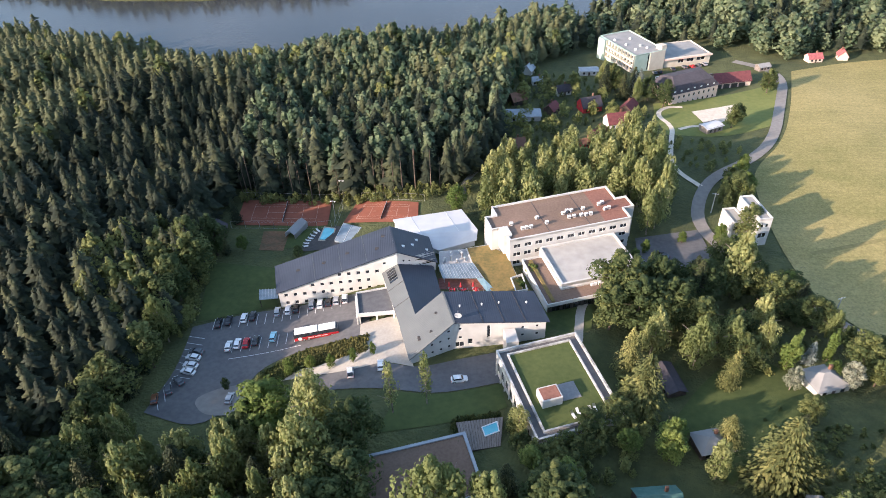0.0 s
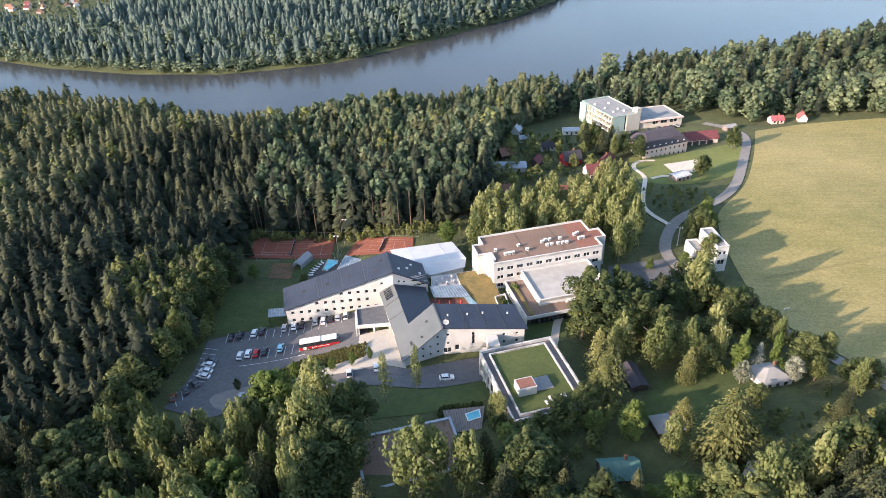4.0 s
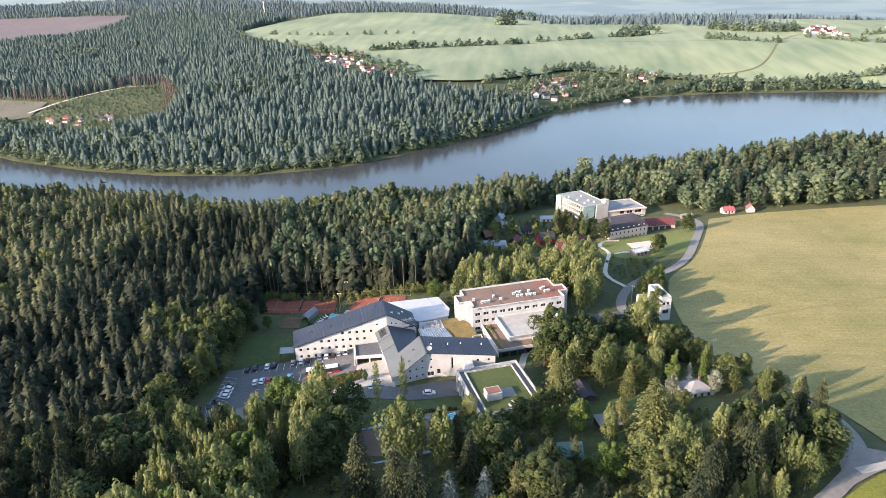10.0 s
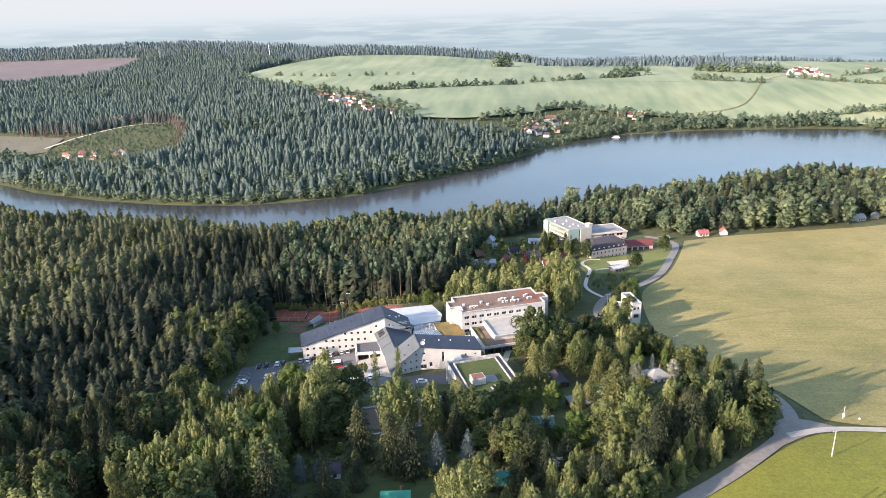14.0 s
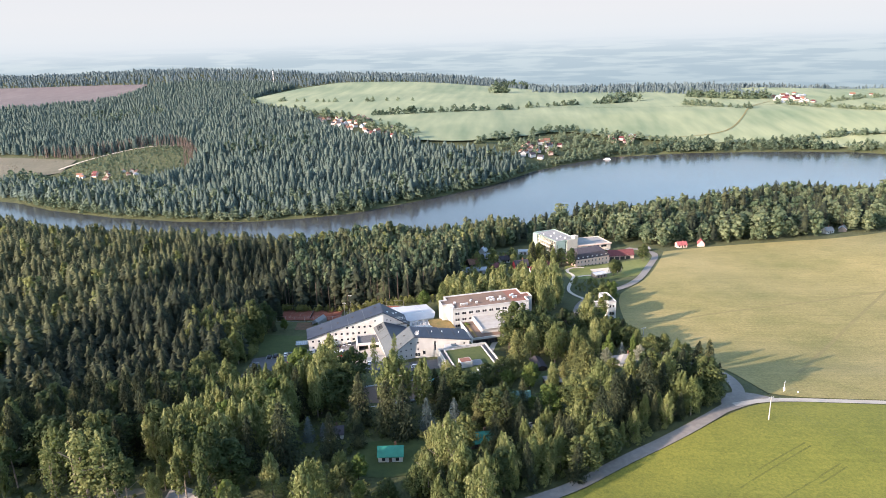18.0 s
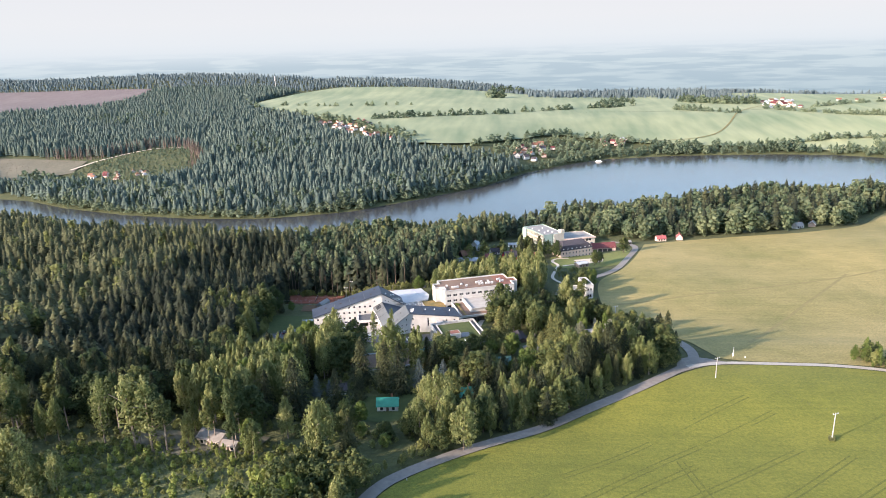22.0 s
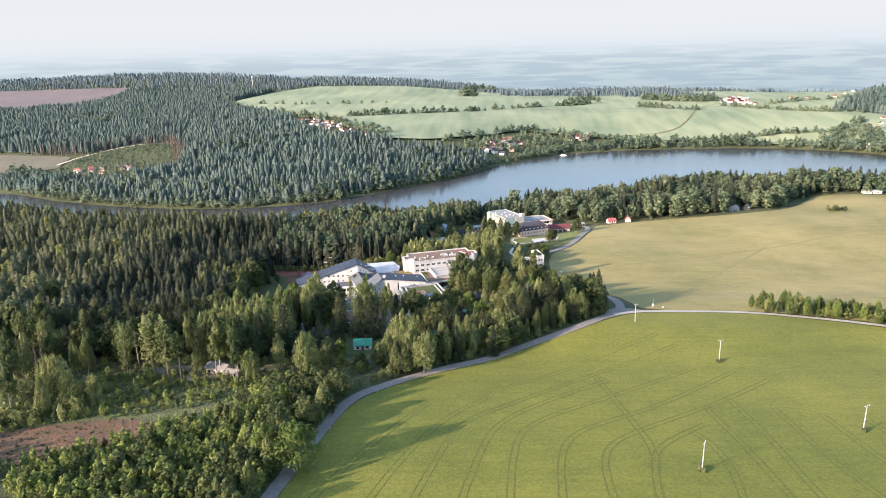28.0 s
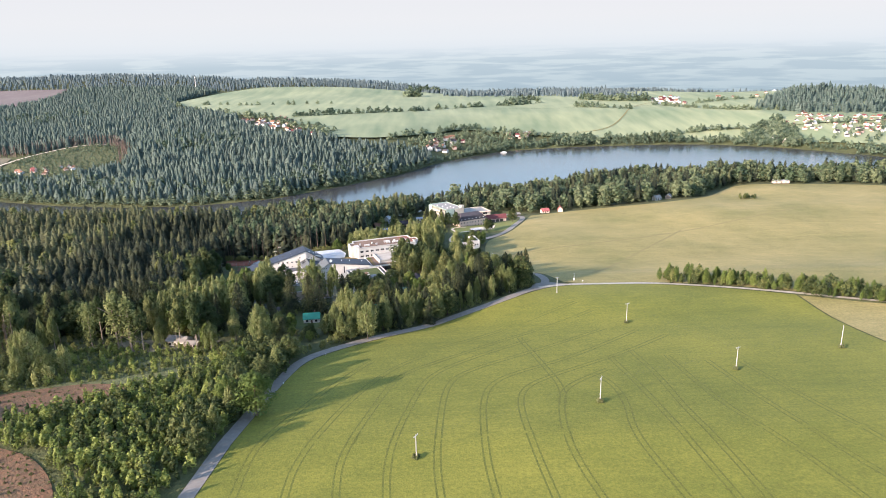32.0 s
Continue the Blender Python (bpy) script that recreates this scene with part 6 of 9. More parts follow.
def garages():
    r = root("garage_row", 140, 152, -13, "row of garages under a dark red pitched roof", "garage")
    P = [(131.2, 157.0), (131.4, 147.6), (148.6, 151.4), (148.0, 161.0)]
    gable(r, [P[0], P[1], P[2], P[3]][::1], -9.6, -7.0, M["redroof"], 0.5, M["pink"], -15)
    for k in range(4):
        t = (k + 0.5) / 4.6
        q = np.array(P[1]) + (np.array(P[2]) - np.array(P[1])) * t
        d = hold(new("garage_door", box_mesh(-1.5, 1.5, -0.12, 0.05, 0, 2.4, M["blackband"])), r)
        d.location, d.rotation_euler = Vector((*q, -13.0)) - base_of(r), (0, 0, math.atan2(3.8, 17.2))


tower_house()
clinic()
manor()
garages()


def house(x, y, w, l, ang, eave, rise, wall_mat, roof_mat, label, name="cottage", hip=False, category="cottage", group="", z=None, windows=True):
    """A small house with its eaves along l, turned by ang degrees."""
    r = root(name, x, y, (hz(x, y) if z is None else z) - 0.05, label, category, group)
    r.rotation_euler = (0, 0, radians(ang))
    hw, hl, o = w / 2, l / 2, 0.35
    if hip:
        v = [(-hl, -hw, -1.5), (hl, -hw, -1.5), (hl, hw, -1.5), (-hl, hw, -1.5), (-hl, -hw, eave), (hl, -hw, eave), (hl, hw, eave), (-hl, hw, eave)]
        f = [(0, 1, 5, 4), (1, 2, 6, 5), (2, 3, 7, 6), (3, 0, 4, 7), (4, 5, 6, 7)]
    else:
        v = [(-hl, -hw, -1.5), (hl, -hw, -1.5), (hl, hw, -1.5), (-hl, hw, -1.5), (-hl, -hw, eave), (hl, -hw, eave), (hl, hw, eave), (-hl, hw, eave), (-hl, 0, eave + rise * 0.95), (hl, 0, eave + rise * 0.95)]
        f = [(0, 1, 5, 4), (1, 2, 6, 9, 5), (2, 3, 7, 6), (3, 0, 4, 8, 7)]
    hold(new("wall", mesh_from("wall", v, f, wall_mat)), r)
    lo, t = eave - 0.12, 0.14
    if hip:
        k = max(0.05, hl - hw)
        v = [(-hl - o, -hw - o, lo), (hl + o, -hw - o, lo), (hl + o, hw + o, lo), (-hl - o, hw + o, lo), (-k, 0, eave + rise), (k, 0, eave + rise)]
        hold(new("roof", mesh_from("roof", v, [(0, 1, 5, 4), (1, 2, 5), (2, 3, 4, 5), (3, 0, 4), (3, 2, 1, 0)], roof_mat)), r)
    else:
        for s in (-1, 1):
            v = [(-hl - o, s * (hw + o), lo - 0.1), (hl + o, s * (hw + o), lo - 0.1), (hl + o, 0, eave + rise), (-hl - o, 0, eave + rise)]
            v += [(a, b, c - t) for a, b, c in v]
            f = [(0, 1, 2, 3), (7, 6, 5, 4), (0, 4, 5, 1), (1, 5, 6, 2), (2, 6, 7, 3), (3, 7, 4, 0)]
            hold(new("roof", mesh_from("roof", v, f, roof_mat)), r)
    if windows:
        for s in (-1, 1):
            for k in (-0.28, 0.28):
                wd = hold(new("window", box_mesh(-0.5, 0.5, -0.04, 0.04, 0.9, 2.0, M["glass"])), r)
                wd.location = (k * l, s * (hw + 0.02), 0)
        d = hold(new("door", box_mesh(-0.45, 0.45, -0.05, 0.05, 0, 2.0, M["darkwood"])), r)
        d.location = (0, -hw - 0.02, 0)
        if rise > 1.5:
            c = hold(new("chimney", box_mesh(-0.3, 0.3, -0.3, 0.3, eave + rise * 0.4, eave + rise + 0.7, M["brownroof"])), r)
            c.location = (hl * 0.4, hw * 0.35, 0)
    return r


house(70.8, 121.4, 7, 9, 20, 3.0, 3.4, M["redcloth"], M["slate"], "small cottage with red walls and a dark roof")
house(80.6, 104.5, 7, 9, 15, 2.8, 3.4, M["white"], M["redroof"], "white cottage under a dark red roof")
house(88, 121, 5, 8, 60, 2.4, 2.0, M["darkwood"], M["redroof"], "small garden house with a red roof")
house(74.5, 167.9, 5, 9, 5, 2.8, 0.6, M["white"], M["palroof"], "low white outbuilding with a pale roof")
house(41.2, 111, 7, 15, 4, 3.0, 0.8, M["concrete"], M["palroof"], "long low shed with a pale sheet roof")
house(44.6, 168, 5, 6, 70, 2.6, 2.8, M["white"], M["palroof"], "white garden cottage with a steep gable")
house(48.5, 152.8, 4, 5, 10, 2.4, 1.6, M["white"], M["palroof"], "tiny white garden hut")
house(38.8, 128.5, 6, 7, 30, 2.6, 3.0, M["darkwood"], M["brownroof"], "brown timber garden cottage")
house(37.5, 80, 7, 8, 15, 2.6, 2.6, M["darkwood"], M["brownroof"], "brown cottage under old trees")
house(54, 118, 5, 6, 60, 2.4, 2.4, M["darkwood"], M["redroof"], "small cottage with a rusty red roof")
house(60, 140, 5, 7, 25, 2.4, 2.4, M["white"], M["slate"], "garden hut with a dark roof")
house(72, 92, 5, 6, 40, 2.4, 2.6, M["darkwood"], M["redroof"], "garden hut with a worn red roof")
house(66, 84, 4, 5, 10, 2.2, 1.6, M["redcloth"], M["brownroof"], "small red garden shed")
house(187.5, 182.5, 5, 7, 10, 2.4, 2.0, M["pink"], M["rosyroof"], "pinkish cottage at the edge of the meadow")
house(202, 184.5, 4.5, 5.5, 80, 2.4, 2.8, M["pink"], M["rosyroof"], "steep rosy-roofed cottage at the edge of the wood")
house(118.5, 99.5, 5, 8, 28, 3.0, 0.25, M["wood"], M["tent"], "open park pavilion with a flat white roof", "pavilion", category="pavilion")
house(160, 172, 4, 6, 20, 2.5, 0.9, M["wood"], M["greyroof"], "low grey outbuilding by the lane")
house(110, -48.2, 7, 8.5, 18, 2.6, 1.9, M["white"], M["greyroof"], "white bungalow under a pale grey hipped roof", hip=True)
house(79.7, -68, 5.5, 6.5, 15, 2.4, 1.6, M["darkwood"], M["greyroof"], "bungalow with a pale grey hipped roof among trees", hip=True)
house(74.9, -47.9, 4.5, 9, 105, 2.6, 0.8, M["darkwood"], M["slate"], "dark timber shed with a low roof", "shed", category="shed")
house(97.5, -24.8, 3.6, 4.4, 20, 2.2, 1.7, M["redcloth"], M["redcloth"], "small bright red cottage under trees")
house(66.0, -83.5, 6, 8.5, 8, 2.7, 2.2, M["darkwood"], M["tealroof"], "timber cottage with a worn teal sheet roof")
house(53.8, -116.2, 5.5, 7, 14, 2.5, 2.2, M["darkwood"], M["greenroof"], "timber cabin with a green sheet roof")
house(71.6, -107.4, 4, 5.5, 10, 2.6, 0.5, M["concrete"], M["greyroof"], "small grey shed with a flat roof", "shed", category="shed")
house(94.7, -85.6, 4, 5.5, 60, 2.4, 1.6, M["redcloth"], M["greyroof"], "small red garden house with a grey roof")
house(26.6, -127.2, 5.2, 7.4, 6, 2.6, 2.0, M["white"], M["greenroof"], "white cabin with a bright green sheet roof")
house(-25.2, -155.5, 6, 9, -18, 2.8, 1.4, M["sand"], M["lane"], "weathered hut with a grey roof at the felled wood", "hut", category="hut")
house(-17.8, -160.0, 3.5, 5, -12, 2.4, 0.9, M["sand"], M["lane"], "small pale timber shed in the felled wood", "shed", category="shed")
house(5.0, -114, 5, 7, 12, 2.5, 1.6, M["white"], M["slate"], "white hut in the shade of spruces", "hut", category="hut")
house(-65.1, 20.4, 6, 7, 100, 2.6, 2.4, M["darkwood"], M["slate"], "dark shed at the forest edge by the courts", "shed", category="shed")
house(296, 201, 5, 7, 25, 2.6, 2.2, M["white"], M["greyroof"], "white cottage at the edge of the lakeside wood")
house(309, 206, 5, 6, 60, 2.6, 2.0, M["wood"], M["palroof"], "weathered hut with a pale roof at the wood edge")
house(447, 268, 5, 16, -8, 2.8, 1.0, M["pink"], M["palroof"], "long low pale building at the top of the meadow")


def white_arch_tent():
    r = root("marquee", -37.9, 24.1, hz(-37.9, 24.1), "small white gabled marquee beside the tennis court", "marquee")
    r.rotation_euler = (0, 0, radians(72))
    bm = bmesh.new()
    prof = [(-1.9, 0), (-1.9, 2.2), (0, 3.5), (1.9, 2.2), (1.9, 0)]
    a = [bm.verts.new((-4.2, y, z)) for y, z in prof]
    b = [bm.verts.new((4.2, y, z)) for y, z in prof]
    for k in range(4):
        bm.faces.new((a[k], a[k + 1], b[k + 1], b[k]))
    bmesh.ops.solidify(bm, geom=bm.faces[:], thickness=0.05)
    part("cover", bm, M["tent"], r)
    for x in (-4.1, 0, 4.1):
        for y in (-1.85, 1.85):
            f = hold(new("pole", box_mesh(x - 0.05, x + 0.05, y - 0.05, y + 0.05, 0, 2.2, M["steel"])), r)


def pool_hall():
    r = root("pool_hall", 12, 15, -4, "low hall under a large white pitched roof", "hall")
    a, b, c, d = np.array((-2.2, 17.4)), np.array((19.9, 24.6)), np.array((25.8, 12.8)), np.array((2.4, 8.0))
    e = np.array((14.8, 5.2))
    slab("roof", [(*a, 3.0), (*d, 3.4), (*c, 3.2), (*b, 2.6)], 0.25, M["tent"], r)
    slab("roof", [(*d, 3.42), (14.0, 3.8, 1.6), (25.6, 9.4, 1.6), (*c, 3.22)], 0.25, M["tent"], r)
    prism("wall", [(-1.6, 17.0), (2.8, 8.4), (14.0, 4.4), (25.0, 9.6), (24.8, 13.0), (19.6, 24.0)], -9, [2.5, 2.9, 1.1, 1.1, 2.6, 2.1], M["white"], r)
    for k in (1, 3):
        t = k / 4
        p, q = a + (b - a) * t, d + (c - d) * t
        bar("roof_seam", (*p, 3.06 - 0.3 * t), (*q, 3.46 - 0.2 * t), 0.12, M["paint"], r, 0.06)


white_arch_tent()
pool_hall()


# == tennis courts and pool terrace ==
def tennis(name, corners, clay_label):
    quad_patch(name, *corners, 3, M["clay"], 0.30, clay_label, "tennis court")
    a, b, c, d = (np.array(p, float) for p in corners)
    at = lambda u, v: (1 - u) * (1 - v) * a + u * (1 - v) * b + u * v * c + (1 - u) * v * d
    lines = [((0.15, 0.17), (0.86, 0.17)), ((0.15, 0.83), (0.86, 0.83)), ((0.15, 0.17), (0.15, 0.83)), ((0.86, 0.17), (0.86, 0.83)), ((0.15, 0.27), (0.86, 0.27)), ((0.15, 0.73), (0.86, 0.73)), ((0.31, 0.27), (0.31, 0.73)), ((0.70, 0.27), (0.70, 0.73)), ((0.31, 0.5), (0.70, 0.5))]
    for p, q in lines:
        ribbon("court_line", [tuple(at(*p)), tuple((at(*p) + at(*q)) / 2), tuple(at(*q))], 0.10, M["courtline"], 0.36, "worn white court line", "court line", 4)
    r = root("tennis_net", *at(0.505, 0.5), hz(*at(0.505, 0.5)) + 0.3, "dark tennis net across the clay court", "tennis net", "tennis nets")
    p, q = at(0.505, 0.12), at(0.505, 0.88)
    bar("net", (*p, hz(*p) + 0.75), (*q, hz(*q) + 0.75), 0.05, M["rubber"], r, 0.85)
    bar("tape", (*p, hz(*p) + 1.2), (*q, hz(*q) + 1.2), 0.07, M["paint"], r, 0.07)
    for e in (p, q):
        bar("post", (*e, hz(*e) + 0.2), (*e, hz(*e) + 1.3), 0.1, M["steel"], r)


tennis("clay_court", [(-61.2, 27.6), (-27.9, 28.0), (-30.1, 45.6), (-63.8, 44.9)], "red clay tennis court with white lines")
tennis("clay_court_east", [(-22.2, 28.6), (5.3, 21.8), (3.9, 35.8), (-19.6, 43.0)], "sunlit red clay tennis court with white lines")


def fence(pts, high, label):
    p = along(pts, max(2, int(np.hypot(*np.diff(np.array(pts, float), axis=0).T).sum() / 4)))
    r = root("wire_fence", *p[0], hz(*p[0]), label, "fence", "court fences")
    for k, q in enumerate(p):
        bar("post", (*q, hz(*q) - 0.3), (*q, hz(*q) + high), 0.09, M["steel"], r)
        if k:
            for z in (0.15, high - 0.1):
                bar("rail", (*p[k - 1], hz(*p[k - 1]) + z), (*q, hz(*q) + z), 0.05, M["steel"], r)


fence([(-62.0, 25.6), (-41.9, 26.2), (-26.1, 26.8)], 3.0, "tall wire fence along the clay courts")
fence([(-24.9, 45.1), (-24.6, 36.8), (-24.7, 26.6)], 3.0, "tall wire fence between the two courts")
fence([(-64.6, 46.4), (-45.8, 46.3), (-24.9, 46.0)], 3.0, "tall wire fence behind the clay courts")
fence([(-18.4, 44.3), (-6.5, 40.3), (5.9, 36.8)], 3.0, "tall wire fence behind the east court")


def floodlight(x, y):
    z = hz(x, y)
    r = root("floodlight_mast", x, y, z, "slim steel floodlight mast at the tennis courts", "floodlight", "court floodlights")
    part("mast", tube(bmesh.new(), 0, 0, -0.3, 9, 0.12, 0.07, 8), M["steel"], r)
    part("crossbar", box(bmesh.new(), -0.9, 0.9, -0.05, 0.05, 8.7, 8.85), M["steel"], r)
    for s in (-0.7, 0.7):
        part("lamp_head", box(bmesh.new(), s - 0.25, s + 0.25, -0.2, 0.15, 8.45, 8.8, 0.03), M["paint"], r)


floodlight(-25.4, 30.6)
floodlight(-25.6, 45.6)
patch("sand_pit", [(-47.8, 12.3), (-39.5, 12.2)], [(-49.8, 23.9), (-40.4, 24.2)], [(-47.8, 12.3), (-49.8, 23.9)], [(-39.5, 12.2), (-40.4, 24.2)], 3, M["soil"], 0.24, "brown earth play court with a low fence", "play court")
patch("pool_terrace", [(-33.2, 12.0), (-27.1, 12.6), (-20.6, 12.0)], [(-31.8, 23.8), (-28.7, 26.8), (-22.2, 26.7)], [(-33.2, 12.0), (-33.8, 17.8), (-31.8, 23.8)], [(-20.6, 12.0), (-22.2, 26.7)], 2.5, M["blackband"], 0.3, "dark paved sun terrace beside the pool", "terrace")


def pool():
    z = hz(-26.0, 21.0) + 0.45
    r = root("swimming_pool", -24, 15.4, z - 0.4, "small bright blue outdoor swimming pool", "pool")
    pts = [(-28.6, 18.9), (-24.2, 18.2), (-24.6, 24.9), (-28.1, 25.3)]
    prism("water", pts, z - 0.5, z - 0.05, M["poolwater"], r)
    ring_wall(r, [(-28.9, 18.1), (-23.7, 17.6), (-24.1, 25.2), (-28.5, 25.9)], z - 0.6, z + 0.05, 0.4, M["paving"], "coping")
    glass = root("pool_roof", -12, 14, z, "flat glazed roof over the indoor pool", "glazed roof")
    prism("glazing", [(-22.5, 16.3), (-4.4, 8.5), (-2.1, 19.3), (-21.4, 26.2)], z - 3, z + 1.6, M["canopy"], glass)
    for k in range(7):
        t = k / 6
        a, b = np.array((-22.5, 16.3)) * (1 - t) + np.array((-4.4, 8.5)) * t, np.array((-21.4, 26.2)) * (1 - t) + np.array((-2.1, 19.3)) * t
        bar("glazing_bar", (*a, z + 1.64), (*b, z + 1.64), 0.1, M["paint"], glass, 0.1)


pool()


def lounger():
    r = root("sun_lounger", 0, 0, 0, "pale slatted sun lounger", "sun lounger", "sun loungers")
    part("frame", box(bmesh.new(), -0.33, 0.33, -0.95, 0.5, 0.26, 0.34), M["paint"], r)
    bm = bmesh.new()
    v = [bm.verts.new(c) for c in ((-0.33, 0.5, 0.3), (0.33, 0.5, 0.3), (0.33, 1.05, 0.72), (-0.33, 1.05, 0.72))]
    bm.faces.new(v)
    bmesh.ops.solidify(bm, geom=bm.faces[:], thickness=0.06)
    part("backrest", bm, M["paint"], r)
    for x in (-0.28, 0.28):
        for y in (-0.85, 0.4):
            part("leg", box(bmesh.new(), x - 0.03, x + 0.03, y - 0.03, y + 0.03, 0, 0.28), M["steel"], r)
    return r


bed = lounger()
spots = [(-31.1, 23.2, 60), (-31.5, 21.3, 70), (-31.8, 19.6, 80), (-32.3, 18.3, 85), (-32.5, 16.5, 95), (-32.4, 14.8, 100), (-30.3, 24.4, 50)]
spots = [(x, y, hz(x, y) + 0.3, a) for x, y, a in spots] + [(*U(10.2, -23.4), 9.7, 25), (*U(11.6, -23.0), 9.7, 25), (*U(14.4, -23.2), 9.7, 15), (*U(15.6, -23.0), 9.7, 15)]
for n, (x, y, z, a) in enumerate(spots):
    m = pose(x, y, z, 0, 0, a)
    if n:
        copy_thing(bed, m)
    else:
        bed.matrix_basis = m


# == terrace between the wings ==
def sedum_roof():
    r = root("planted_terrace", 31, -4, -1, "terrace roof with dry yellow-brown planting", "terrace roof")
    P = [(22.6, 4.4), (25.4, -4.8), (32.0, -17.4), (41.0, -16.6), (37.0, -3.6), (35.8, 1.4), (29.4, 6.4)]
    prism("slab_edge", P, -5, 2.3, M["white"], r)
    c = np.mean(np.array(P), 0)
    prism("planting", [tuple(c + (np.array(p) - c) * 0.96) for p in P], 2.3, 2.5, M["sedum"], r)
    ring_wall(r, [(36.4, -9.6), (38.0, -15.6), (41.4, -14.4), (39.8, -7.6)], 2.2, 3.0, 0.25, M["white"], "planter_wall")


def pergola():
    r = root("terrace_canopy", 22, -10, 0, "ribbed glass canopy over the hotel terrace", "canopy")
    a, b, c, d = np.array((14.6, -4.4, 2.7)), np.array((25.0, -3.4, 2.9)), np.array((28.6, -10.2, 2.9)), np.array((16.6, -10.6, 2.7))
    slab("glazing", [a, d, c, b], 0.06, M["canopy"], r)
    for k in range(13):
        t = k / 12
        p, q = a * (1 - t) + b * t, d * (1 - t) + c * t
        bar("rib", p + (0, 0, 0.08), q + (0, 0, 0.08), 0.06, M["steel"], r, 0.08)
    s = slab("side_glazing", [(25.4, -3.8, 2.9), (28.8, -10.4, 2.9), (33.4, -16.4, 2.2), (30.4, -16.6, 2.2), (26.6, -10.0, 2.4)], 0.06, M["sideglass"], r, "bluish glass strip of the canopy")
    for x, y in ((15.0, -4.8), (24.8, -3.8), (28.2, -9.9), (17.0, -10.2)):
        bar("post", (x, y, -2), (x, y, 2.7), 0.16, M["steel"], r)
    prism("terrace_deck", [(16.4, -16.8), (30.0, -16.9), (28.0, -8.0), (15.0, -8.4)], -3, 0.7, M["deckred"], r)
    for k in range(8):
        x = 20.4 + 1.5 * k
        bar("rib", (x, -16.9, 2.3), (x - 0.9, -14.2, 2.5), 0.07, M["steel"], r)


def parasol():
    r = root("parasol", 0, 0, 0, "closed bright red parasol on the terrace", "parasol", "red parasols")
    part("pole", tube(bmesh.new(), 0, 0, 0, 2.5, 0.04, 0.04, 6), M["steel"], r)
    part("base", tube(bmesh.new(), 0, 0, 0, 0.12, 0.35, 0.3, 10), M["concrete"], r)
    bm = bmesh.new()
    bmesh.ops.create_cone(bm, cap_ends=False, segments=8, radius1=0.42, radius2=0.06, depth=1.7, matrix=Matrix.Translation((0, 0, 1.75)))
    bmesh.ops.solidify(bm, geom=bm.faces[:], thickness=0.03)
    part("cover", bm, M["redcloth"], r)
    return r


def terrace_table():
    r = root("terrace_table", 0, 0, 0, "red terrace table with benches", "table", "terrace tables")
    part("tabletop", box(bmesh.new(), -0.8, 0.8, -0.4, 0.4, 0.7, 0.75, 0.01), M["redcloth"], r)
    for x in (-0.65, 0.65):
        part("leg", box(bmesh.new(), x - 0.05, x + 0.05, -0.3, 0.3, 0, 0.7), M["steel"], r)
    for y in (-0.8, 0.8):
        part("bench", box(bmesh.new(), -0.8, 0.8, y - 0.15, y + 0.15, 0.4, 0.45, 0.01), M["redcloth"], r)
    return r


sedum_roof()
pergola()
p0, t0 = parasol(), terrace_table()
for n, (x, y) in enumerate(((18.6, -12.6), (22.0, -12.8), (25.6, -12.2), (20.4, -15.2), (26.6, -14.6))):
    if n:
        copy_thing(p0, pose(x, y, 0.7, 0, 0, n * 20))
        copy_thing(t0, pose(x + 0.9, y - 1.1, 0.7, 0, 0, n * 25))
    else:
        p0.matrix_basis, t0.matrix_basis = pose(x, y, 0.7), pose(x + 0.9, y - 1.1, 0.7)


def vent_stack(x, y, z, h):
    r = root("kitchen_vent", x, y, z, "galvanised kitchen vent stack on the link roof", "vent stack", "kitchen vents")
    part("duct", tube(bmesh.new(), 0, 0, 0, h, 0.3, 0.3, 10), M["steel"], r)
    part("cowl", tube(bmesh.new(), 0, 0, h, h + 0.3, 0.45, 0.2, 10), M["steel"], r)
    part("base", box(bmesh.new(), -0.5, 0.5, -0.5, 0.5, 0, 0.4), M["steel"], r)


link = root("kitchen_block", 19, 0, -2, "flat-roofed kitchen block between the halls", "building")
prism("wall", [(15.0, -3.4), (24.6, -2.4), (23.4, 5.2), (14.2, 3.2)], -5, 1.6, M["white"], link)
prism("roof_deck", [(15.3, -3.1), (24.3, -2.2), (23.1, 4.9), (14.5, 2.9)], 1.6, 1.7, M["concrete"], link)
for x, y, h in ((16.4, -1.6, 1.4), (18.4, -1.0, 2.0), (20.2, -1.8, 1.2), (21.6, 0.4, 2.2), (22.6, -1.0, 1.4), (18.0, 1.6, 1.2), (20.6, 2.6, 1.0)):
    vent_stack(x, y, 1.65, h)


